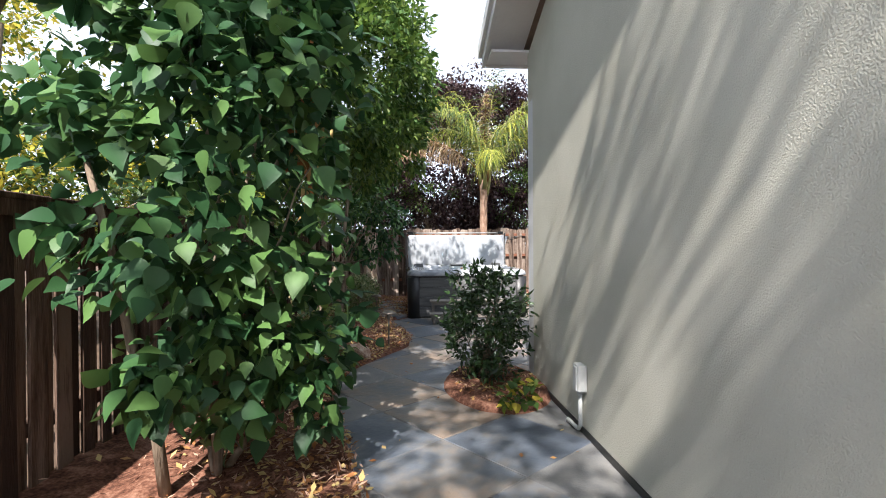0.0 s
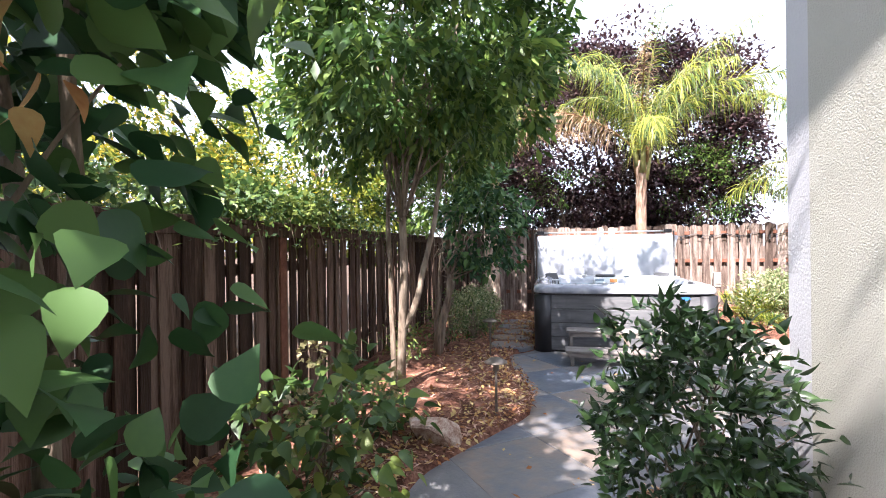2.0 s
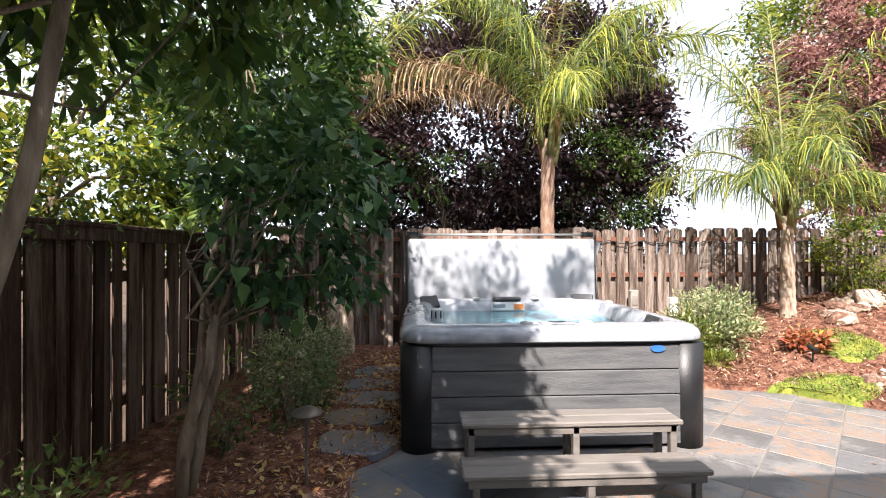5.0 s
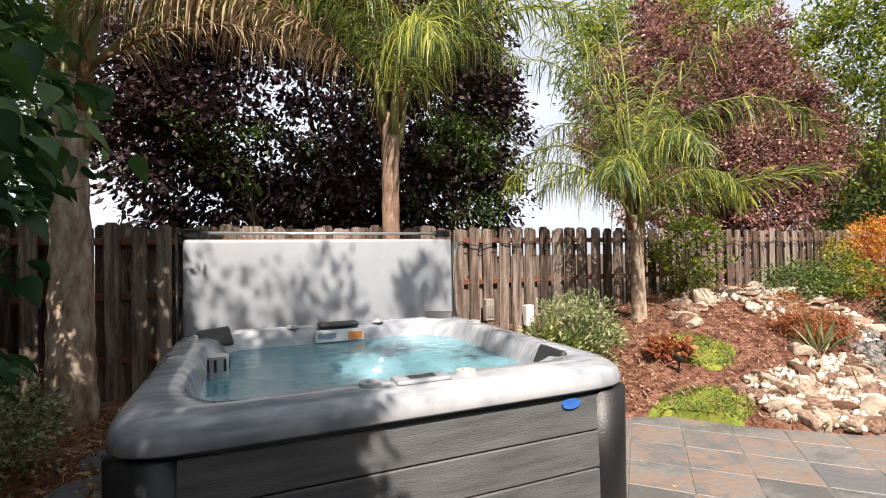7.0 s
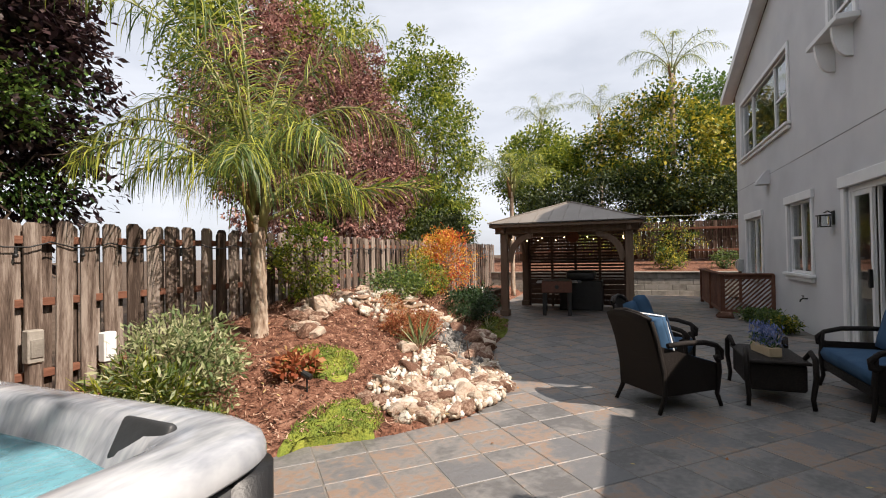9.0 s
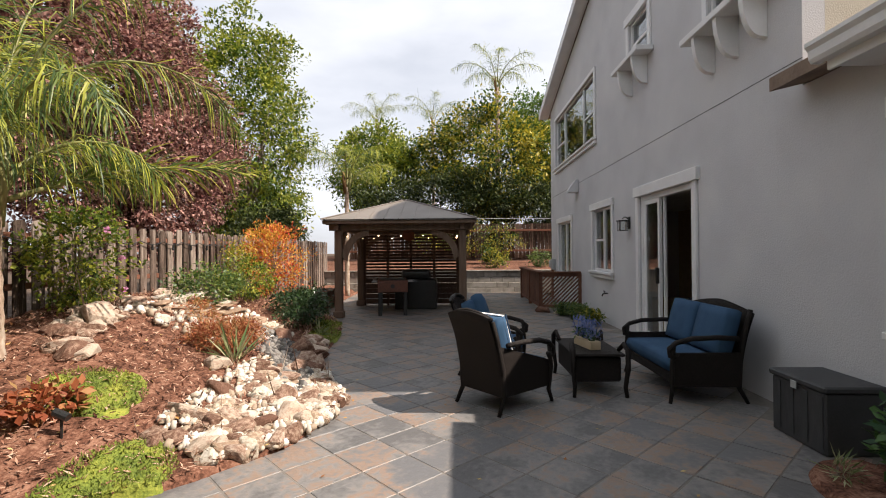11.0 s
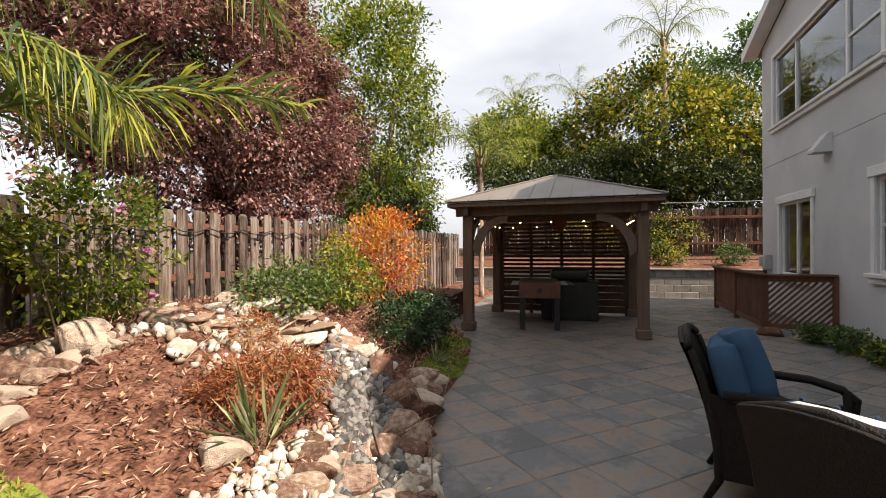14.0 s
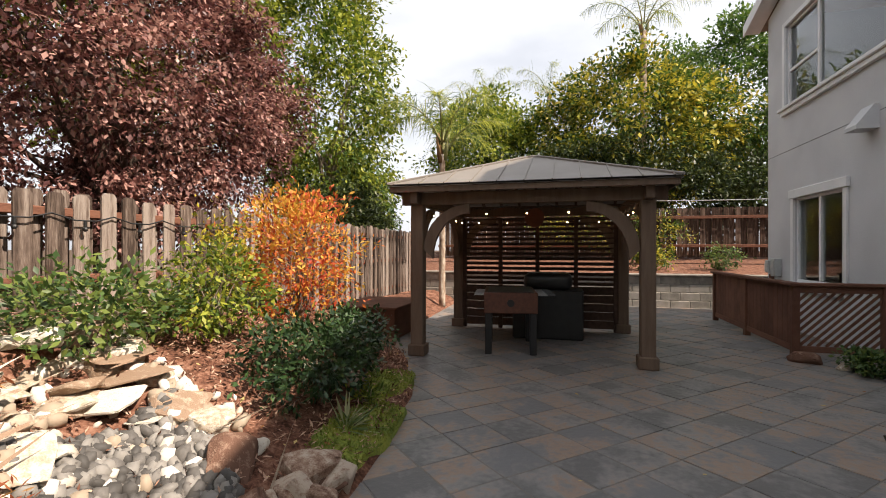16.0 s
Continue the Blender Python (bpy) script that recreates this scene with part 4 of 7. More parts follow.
# headrests
for hx, hy, rz in ((W - 0.27, D - 0.24, -38), (-W + 0.27, D - 0.36, 38), (W - 0.262, -D + 0.42, -92)):
    bm = bmesh.new()
    box(bm, -0.13, -0.022, -0.09, 0.13, 0.018, 0.06, 0.018, 3)
    part("headrest", bm, PILLOW, tub, "black moulded headrest", True, m=pose(hx, hy, 0.905 if hy > 0 else 0.868, -28, 0, rz))
# filter lid, controls, dials
boxed("filter_lid", PILLOW, tub, (-0.17, D - 0.33, 0.895, 0.17, D - 0.20, 0.935), 0.02, "dark slotted filter lid", seg=2)
boxed("filter_face", material("filter_label", [(0.75, 0.75, 0.74), (0.8, 0.8, 0.8)], 20, 0.5, 0.0, 30), tub, (-0.20, D - 0.345, 0.79, 0.20, D - 0.335, 0.885), 0.003, "white warning label")
boxed("label_stripe", material("orange_label", [(0.7, 0.22, 0.05), (0.75, 0.3, 0.1)], 20, 0.5, 0.0, 30), tub, (0.07, D - 0.349, 0.80, 0.19, D - 0.346, 0.86), 0.001, "orange warning block")
boxed("label_bar", material("grey_bars", [(0.25, 0.3, 0.36), (0.3, 0.35, 0.4)], 20, 0.5, 0.0, 30), tub, (-0.18, D - 0.349, 0.82, -0.03, D - 0.346, 0.86), 0.001, "grey lines of small print")
ctrl = boxed("control_panel", ACRYLIC, tub, (-0.10, -D + 0.085, 0.905, 0.17, -D + 0.215, 0.922), 0.012, "oval control panel with dark screen", seg=2)
boxed("screen", PILLOW, ctrl, (-0.03, -D + 0.12, 0.9225, 0.10, -D + 0.18, 0.9245), 0.001, "dark display")
for dx, dy in ((-0.21, -D + 0.15), (0.27, -D + 0.16), (0.36, D - 0.2), (-0.36, D - 0.2), (-W + 0.12, -0.02), (W - 0.13, 0.5)):
    bm = bmesh.new()
    bmesh.ops.create_cone(bm, segments=20, radius1=0.056, radius2=0.048, depth=0.02, cap_ends=True, matrix=pose(dx, dy, 0.914))
    bmesh.ops.create_cone(bm, segments=6, radius1=0.022, radius2=0.016, depth=0.008, cap_ends=True, matrix=pose(dx, dy, 0.927))
    part("dial", bm, PIPE, tub, "grey diverter dial")
bm = bmesh.new()
tube(bm, [(-W + 0.33, 0.06, 0.70), (-W + 0.33, 0.06, 0.90)], 0.062, 16)
part("skimmer", bm, STEEL, tub, "chrome slotted skimmer")
for k in range(7):
    a = 2 * math.pi * k / 7
    boxed("skimmer_slot", BLACK, tub, (-0.008, -0.004, -0.035, 0.008, 0.004, 0.035), 0, m=pose(-W + 0.33 + 0.061 * math.cos(a), 0.06 + 0.061 * math.sin(a), 0.85, 0, 0, 90 + math.degrees(a)))
# folded cover standing behind the tub
cover = empty("tub_cover", (TX0 + TX1) / 2, TY1 + 0.14, 0, 0, "folded pale grey vinyl spa cover standing upright", "spa cover")
bm = bmesh.new()
box(bm, -W + 0.01, -0.075, 0.62, W + 0.01, -0.002, 1.70, 0.03, 3)
part("cover_half", bm, COVER, cover, "smooth pale grey vinyl", True)
bm = bmesh.new()
box(bm, -W, 0.004, 0.60, W, 0.085, 1.69, 0.03, 3)
part("cover_half", bm, COVER_EDGE, cover, "darker vinyl back half", True)
bm = bmesh.new()
vs = [bm.verts.new(c) for c in ((W + 0.012, 0.0, 1.68), (W + 0.13, 0.03, 1.66), (W + 0.06, 0.02, 1.45), (W + 0.05, 0.01, 0.62), (W + 0.012, 0.0, 0.62))]
f = bm.faces.new(vs)
r = bmesh.ops.extrude_face_region(bm, geom=[f])
bmesh.ops.translate(bm, vec=(0, 0.02, 0), verts=[v for v in r["geom"] if isinstance(v, bmesh.types.BMVert)])
part("skirt_flap", bm, COVER, cover)
bm = bmesh.new()
tube(bm, [(-W - 0.02, -0.02, 1.755), (W + 0.0, -0.02, 1.755)], 0.014, 10)
part("lifter_bar", bm, STEEL, cover, "thin metal lifter bar", True)
for sx in (-1, 1):
    bm = bmesh.new()
    box(bm, sx * (W - 0.14), -0.05, 1.72, sx * (W + 0.0), 0.03, 1.79, 0.008)
    part("bracket", bm, BLACK, cover)
    bm = bmesh.new()
    tube(bm, [(sx * (W + 0.035), -0.02, 1.755), (sx * (W + 0.035), -0.06, 1.0), (sx * (W + 0.035), -0.3, 0.5)], 0.013, 8)
    part("lifter_arm", bm, BLACK, cover, "", True)

# two-step tub stairs
step = empty("tub_steps", 1.11, 8.80, 0, 0, "weathered grey-brown two-tier tub steps", "steps")
for z, y0, y1, hw in ((0.20, -0.31, -0.03, 0.76), (0.40, -0.02, 0.25, 0.74)):
    for k in range(2):
        w = (y1 - y0) / 2
        boxed("tread", STEP, step, (-hw, y0 + k * w + 0.003, z - 0.035, hw, y0 + (k + 1) * w - 0.003, z), 0.008)
    boxed("apron", STEP, step, (-hw + 0.03, y0 + 0.02, z - 0.085, hw - 0.03, y0 + 0.05, z - 0.036), 0.004)
for x in (-0.68, 0.02, 0.68):
    boxed("leg", STEP, step, (x - 0.022, -0.28, 0, x + 0.022, -0.23, 0.164), 0.004)
    boxed("leg", STEP, step, (x - 0.022, 0.0, 0, x + 0.022, 0.05, 0.364), 0.004)
    boxed("leg", STEP, step, (x - 0.022, 0.19, 0, x + 0.022, 0.24, 0.364), 0.004)

# ---- gazebo ----
GX0, GX1, GY0, GY1 = 12.34, 14.84, 8.12, 11.0
gz = empty("gazebo", (GX0 + GX1) / 2, (GY0 + GY1) / 2, 0, 0, "brown cedar gazebo with ribbed metal hip roof", "gazebo")
gw, gd = (GX1 - GX0) / 2, (GY1 - GY0) / 2
for sx in (-1, 1):
    for sy in (-1, 1):
        boxed("post", GZ_WOOD, gz, (sx * gw - 0.085, sy * gd - 0.085, 0.0, sx * gw + 0.085, sy * gd + 0.085, 2.02), 0.012)
        boxed("post_base", GZ_WOOD, gz, (sx * gw - 0.115, sy * gd - 0.115, 0.0, sx * gw + 0.115, sy * gd + 0.115, 0.15), 0.012)
        # curved braces
        for ax in (0, 1):
            bm = bmesh.new()
            poly_o, poly_i = [], []
            for i in range(9):
                a = math.pi / 2 * i / 8
                poly_o.append((0.62 - 0.62 * math.cos(a), 1.42 + 0.60 * math.sin(a)))
                poly_i.append((0.62 - 0.50 * math.cos(a), 1.30 + 0.60 * math.sin(a)))
            r1 = [(u, -0.035, z) for u, z in poly_o] + [(u, -0.035, z) for u, z in poly_i[::-1]]
            f = [bm.verts.new(c) for c in r1]
            g = [bm.verts.new((c[0], 0.035, c[2])) for c in r1]
            k = len(f)
            for i in range(8):
                bm.faces.new((f[i], f[i + 1], f[k - 2 - i], f[k - 1 - i]))
                bm.faces.new((g[i + 1], g[i], g[k - 1 - i], g[k - 2 - i]))
            for i in range(k):
                bm.faces.new((f[i], g[i], g[(i + 1) % k], f[(i + 1) % k]))
            bmesh.ops.recalc_face_normals(bm, faces=bm.faces)
            base = pose(sx * (gw - 0.085) if ax == 0 else sx * gw, sy * gd if ax == 0 else sy * (gd - 0.085), 0, 0, 0, (0 if sx < 0 else 180) if ax == 0 else (90 if sy < 0 else -90))
            part("brace", bm, GZ_WOOD, gz, m=base)
for sy in (-1, 1):
    boxed("beam", GZ_WOOD, gz, (-gw - 0.22, sy * gd - 0.05, 2.021, gw + 0.22, sy * gd + 0.05, 2.18), 0.008)
for sx in (-1, 1):
    boxed("beam", GZ_WOOD, gz, (sx * gw - 0.05, -gd - 0.22, 2.02, sx * gw + 0.05, gd + 0.22, 2.182), 0.008)
ex, ey, ez, pz = gw + 0.30, gd + 0.30, 2.215, 2.79
bm = bmesh.new()
box(bm, -ex, -ey, ez - 0.05, ex, -ey + 0.03, ez + 0.02, 0.003)
box(bm, -ex, ey - 0.03, ez - 0.05, ex, ey, ez + 0.02, 0.003)
box(bm, -ex, -ey + 0.031, ez - 0.05, -ex + 0.03, ey - 0.031, ez + 0.02, 0.003)
box(bm, ex - 0.03, -ey + 0.031, ez - 0.05, ex, ey - 0.031, ez + 0.02, 0.003)
part("eave_board", bm, GZ_WOOD, gz)
rl = 0.08
cor = [(-ex - 0.03, -ey - 0.03), (ex + 0.03, -ey - 0.03), (ex + 0.03, ey + 0.03), (-ex - 0.03, ey + 0.03)]
bm = bmesh.new()
for dz in (0.022, 0.05):
    c = [bm.verts.new((x, y, ez + dz)) for x, y in cor]
    t0, t1 = bm.verts.new((0, -rl, pz + dz)), bm.verts.new((0, rl, pz + dz))
    bm.faces.new((c[0], c[1], t0)), bm.faces.new((c[1], c[2], t1, t0)), bm.faces.new((c[2], c[3], t1)), bm.faces.new((c[3], c[0], t0, t1))
part("roof", bm, GZ_ROOF, gz, "brown ribbed metal roof")
for i in range(-5, 6):
    y = i * (ey / 5.2)
    f = min(1.0, (ey + 0.03 - abs(y)) / max(0.01, (ey + 0.03 - rl)))
    for s in (-1, 1):
        bm = bmesh.new()
        tube(bm, [(s * (ex + 0.03), y, ez + 0.055), (s * (ex + 0.03) * (1 - f), y, ez + (pz - ez) * f + 0.055)], 0.011, 4)
        part("roof_rib", bm, GZ_ROOF, gz)
for i in range(-4, 5):
    x = i * (ex / 4.2)
    f = 1 - abs(x) / (ex + 0.03)
    for s in (-1, 1):
        bm = bmesh.new()
        tube(bm, [(x, s * (ey + 0.03), ez + 0.055), (x, s * ((ey + 0.03) + (rl - ey - 0.03) * f), ez + (pz - ez) * f + 0.055)], 0.011, 4)
        part("roof_rib", bm, GZ_ROOF, gz)
bm = bmesh.new()
for (x, y), s in zip(cor, (-1, -1, 1, 1)):
    tube(bm, [(x, y, ez + 0.06), (0, s * rl, pz + 0.06)], 0.018, 6)
tube(bm, [(0, -rl, pz + 0.06), (0, rl, pz + 0.06)], 0.018, 6)
part("hip_cap", bm, GZ_ROOF, gz)
for i in range(-4, 5):
    y = i * 0.33
    for s in (-1, 1):
        bm = bmesh.new()
        f = min(1, (ey - abs(y)) / (ey - rl))
        tube(bm, [(s * ex * 0.97, y, ez - 0.035), (s * ex * (1 - f) * 0.97, y, ez - 0.035 + (pz - ez) * f)], 0.03, 4)
        part("rafter", bm, GZ_DARK, gz)
# louvred privacy screen on the far side
scr = empty("privacy_screen", GX1 - 0.02, (GY0 + GY1) / 2, 0, 0, "dark brown slatted privacy wall inside the gazebo", "privacy screen")
for k in range(5):
    y = -gd + 0.12 + k * (2 * gd - 0.24) / 4
    boxed("stile", GZ_DARK, scr, (-0.04, y - 0.035, 0.0, 0.04, y + 0.035, 2.0), 0.004)
sl = boxed("slat", GZ_DARK, scr, (-0.012, -gd + 0.1, -0.028, 0.012, gd - 0.1, 0.028), 0.003, m=pose(0, 0, 0.82, 0, -35, 0))
for i in range(1, 15):
    link("slat", sl.data, None, scr, "", pose(0, 0, 0.82 + i * 0.088, 0, -35, 0))
for i in range(5):
    boxed("plank", GZ_DARK, scr, (-0.012, -gd + 0.1, 0.05 + i * 0.146, 0.012, gd - 0.1, 0.05 + i * 0.146 + 0.14), 0.003)
# string of bulbs
BULB = bpy.data.materials.new("warm_bulb")
BULB.use_nodes = True
BULB.node_tree.nodes["Principled BSDF"].inputs["Emission Color"].default_value = (1.0, 0.62, 0.30, 1)
BULB.node_tree.nodes["Principled BSDF"].inputs["Emission Strength"].default_value = 9.0
strings = empty("string_lights", GX0, GY0, 2.0, 0, "string of small lit warm bulbs under the gazebo beams", "string lights")
loop_pts = [Vector((0.1, 0.12, 0)), Vector((0.1, 2 * gd - 0.12, 0)), Vector((2 * gw - 0.2, 2 * gd - 0.15, 0)), Vector((2 * gw - 0.2, 0.15, 0)), Vector((0.1, 0.12, 0))]
bulb_bm = bmesh.new()
bmesh.ops.create_uvsphere(bulb_bm, u_segments=8, v_segments=6, radius=0.012)
bulb_me = bpy.data.meshes.new("bulb")
bulb_bm.to_mesh(bulb_me)
bulb_bm.free()
bulb_me.materials.append(BULB)
for a, b in zip(loop_pts, loop_pts[1:]):
    n = 5
    prev = a
    for i in range(1, n + 1):
        q = a.lerp(b, i / n)
        mid = (prev + q) / 2 - Vector((0, 0, 0.06))
        bm = bmesh.new()
        tube(bm, [prev, mid, q], 0.005, 4)
        part("wire", bm, BLACK, strings)
        link("bulb", bulb_me, None, strings, "lit warm bulb", Matrix.Translation(mid - Vector((0, 0, 0.045))))
        prev = q
# football table
foos = empty("football_table", 13.15, 9.86, 0, 8, "wooden football table with dark legs under the gazebo", "game table")
boxed("cabinet", TABLE_RED, foos, (-0.55, -0.36, 0.56, 0.55, 0.36, 0.84), 0.01)
boxed("playfield", BLACK, foos, (-0.5, -0.31, 0.841, 0.5, 0.31, 0.846), 0)
for sx in (-1, 1):
    for sy in (-1, 1):
        boxed("leg", BLACK, foos, (sx * 0.48 - 0.045, sy * 0.3 - 0.045, 0, sx * 0.48 + 0.045, sy * 0.3 + 0.045, 0.56), 0.006)
for i in range(6):
    bm = bmesh.new()
    tube(bm, [(-0.42 + i * 0.168, -0.52, 0.80), (-0.42 + i * 0.168, 0.50, 0.80)], 0.008, 6)
    part("rod", bm, STEEL, foos)
    bm = bmesh.new()
    tube(bm, [(-0.42 + i * 0.168, -0.60, 0.80), (-0.42 + i * 0.168, -0.50, 0.80)], 0.017, 8)
    part("grip", bm, BLACK, foos)
bm = bmesh.new()
bmesh.ops.create_cone(bm, segments=16, radius1=0.05, radius2=0.05, depth=0.01, cap_ends=True, matrix=pose(-0.553, 0.0, 0.70, 0, 90, 0))
part("ball_cup", bm, BLACK, foos)
# dark barbecue behind the table
bbq = empty("barbecue", 14.15, 9.35, 0, 0, "black covered barbecue standing by the privacy wall", "barbecue")
boxed("cart", BLACK, bbq, (-0.28, -0.55, 0.0, 0.28, 0.55, 0.78), 0.02)
bm = bmesh.new()
box(bm, -0.27, -0.38, 0.78, 0.27, 0.38, 1.05, 0.1, 4)
part("lid", bm, BLACK, bbq, "rounded black lid", True)
boxed("side_shelf", BLACK, bbq, (-0.25, 0.551, 0.74, 0.25, 0.8, 0.78), 0.006)
# round copper disc that hangs under the roof
disc = empty("hanging_sign", 14.55, 9.6, 1.98, 0, "round red-brown disc hung on the slatted wall", "wall sign")
bm = bmesh.new()
bmesh.ops.create_cone(bm, segments=28, radius1=0.17, radius2=0.17, depth=0.03, cap_ends=True, matrix=pose(0.06, 0, 0, 0, 90, 0))
part("disc", bm, material("copper_disc", [(0.16, 0.05, 0.025), (0.24, 0.08, 0.04)], 8, 0.5, 0.1, 40, metal=0.3), disc)

# ---- lattice enclosure by the house ----
lat = empty("lattice_enclosure", 14.55, 5.9, 0, 0, "reddish stained lattice screen box round wall equipment", "lattice screen")
LX0, LX1, LY0, LY1, LZ = -1.1, 2.3, -0.76, 0.24, 0.95
for x, y in ((LX0, LY1), (LX1, LY1), (LX0, LY0), (LX1, LY0), (0.6, LY1)):
    boxed("post", LATTICE, lat, (x - 0.045, y - 0.045, 0, x + 0.045, y + 0.045, LZ), 0.006)
boxed("cap", LATTICE, lat, (LX0 - 0.08, LY1 - 0.08, LZ + 0.001, LX1 + 0.08, LY1 + 0.08, LZ + 0.04), 0.006)
boxed("cap", LATTICE, lat, (LX0 - 0.08, LY0, LZ + 0.001, LX0 + 0.08, LY1 - 0.081, LZ + 0.04), 0.006)
boxed("rail", LATTICE, lat, (LX0 - 0.02, LY0, 0.08, LX0 + 0.02, LY1 - 0.05, 0.16), 0.004)
boxed("rail", LATTICE, lat, (LX0 - 0.02, LY0, LZ - 0.09, LX0 + 0.02, LY1 - 0.05, LZ), 0.004)
boxed("rail", LATTICE, lat, (LX0 + 0.05, LY1 - 0.02, 0.08, LX1, LY1 + 0.02, 0.16), 0.004)
def lattice_panel(m, w, h):
    for s in (1,):
        k = 0
        u = -h
        while u < w:
            a = max(0.0, u)
            b = min(w, u + h)
            if b - a > 0.03:
                z0, z1 = (a - u, b - u)
                if s < 0:
                    z0, z1 = h - z0, h - z1
                L = math.hypot(b - a, z1 - z0)
                ang = math.degrees(math.atan2(z1 - z0, b - a))
                bm = bmesh.new()
                box(bm, -L / 2, 0.004 * s - 0.004, -0.018, L / 2, 0.004 * s + 0.004, 0.018)
                part("slat", bm, LATTICE, lat, m=m @ pose((a + b) / 2, 0, (z0 + z1) / 2, 0, -ang, 0))
            u += 0.10
lattice_panel(pose(LX0, LY1 - 0.05, 0.16, 0, 0, -90), LY1 - LY0 - 0.06, LZ - 0.25)
for k in range(22):
    boxed("plank", LATTICE, lat, (LX0 + 0.055 + k * 0.15, LY1 - 0.012, 0.161, LX0 + 0.199 + k * 0.15, LY1 + 0.008, LZ - 0.002), 0.003)

# ---- retaining wall ----
ret = empty("retaining_wall", 19.0, 0, 0, 0, "low tan concrete block retaining wall", "retaining wall", "", "structure")
blk = bmesh.new()
box(blk, -0.13, -0.218, 0, 0.13, 0.218, 0.196, 0.012)
blk_me = bpy.data.meshes.new("block")
blk.to_mesh(blk_me)
blk.free()
blk_me.materials.append(CONC)
for r in range(4):
    for i in range(41):
        link("block", blk_me, None, ret, "", pose(0.012 * r, -4.2 + i * 0.44 + (0.22 if r % 2 else 0), -0.03 + r * 0.2))
boxed("wall_cap", CONC, ret, (-0.16, -4.4, 0.771, 0.2, 13.8, 0.82), 0.012)
ret2 = empty("planter_box", 14.0, 12.2, 0, 0, "dark timber raised planter box beside the gazebo", "planter")
boxed("box", LATTICE, ret2, (-0.85, -0.55, 0.0, 0.6, 0.5, 0.48), 0.01)
boxed("rim", LATTICE, ret2, (-0.9, -0.6, 0.481, 0.65, 0.55, 0.52), 0.008)


# ---- palms ----
def frond(root, rng, base, az, e0, length, bend, leaflet=0.66, mat=None, n=84, droop=1.3, start=0.16, twist=0.0, wide=1.0, label=""):
    """A feather frond: an arching stem with two rows of drooping leaflets."""
    k = 26
    u = np.linspace(0, 1, k)
    el = np.radians(e0) - np.radians(bend) * u ** 1.35
    azs = np.radians(az) + np.radians(twist) * u
    step = length / (k - 1)
    d = np.stack([np.cos(el) * np.cos(azs), np.cos(el) * np.sin(azs), np.sin(el)], 1)
    pts = np.array(base) + np.concatenate([np.zeros((1, 3)), np.cumsum(d[:-1] * step, 0)])
    uu = np.linspace(start, 0.995, n)
    at = np.stack([np.interp(uu, u, pts[:, i]) for i in range(3)], 1)
    dd = unit(np.stack([np.interp(uu, u, d[:, i]) for i in range(3)], 1))
    side = unit(np.cross(dd, np.array((0, 0, 1.0)) + 1e-3))
    up = np.cross(side, dd)
    V, F = [], []
    o = 0
    for s in (-1, 1):
        L = leaflet * (np.sin(np.pi * (0.18 + 0.74 * uu)) ** 0.7)[:, None] * rng.uniform(0.6, 1.25, (n, 1))
        dirn = unit(side * s * rng.uniform(0.35, 1.0, (n, 1)) + dd * rng.uniform(0.35, 0.95, (n, 1)) + up * rng.uniform(-0.6, 0.9, (n, 1)))
        wv = unit(np.cross(dirn, unit(up + rng.normal(size=(n, 3)) * 0.5))) * rng.uniform(0.005, 0.0085, (n, 1)) * wide
        limp = droop * rng.uniform(0.35, 1.3, (n, 1))
        p = at.copy()
        rows = []
        g = dirn.copy()
        for j, wf in enumerate((0.7, 1.0, 0.85, 0.12)):
            rows.append((p - wv * wf, p + wv * wf))
            g = unit(g + np.array((0, 0, -1.0)) * limp * (0.22 + 0.26 * j))
            p = p + g * L / 3
        v = np.stack([q for r in rows for q in r], 1)
        V.append(v.reshape(-1, 3))
        i0 = o + (np.arange(n) * 8)[:, None]
        for j in range(3):
            F.append(i0 + np.array((2 * j, 2 * j + 1, 2 * j + 3, 2 * j + 2))[None])
        o += n * 8
    fr = link("frond", mesh_np("frond", np.concatenate(V), np.concatenate(F)), mat or FROND, root, label)
    bm = bmesh.new()
    tube(bm, [tuple(p) for p in pts[::2]], list(np.linspace(0.028, 0.005, len(pts[::2]))), 5)
    part("stem", bm, PALM_HUSK if mat is FROND_DRY else STEM_GREEN, fr, smooth=True)
    return fr


STEM_GREEN = material("palm_stem", [(0.16, 0.17, 0.05), (0.26, 0.24, 0.09)], 3, 0.5, 0.1, 40)


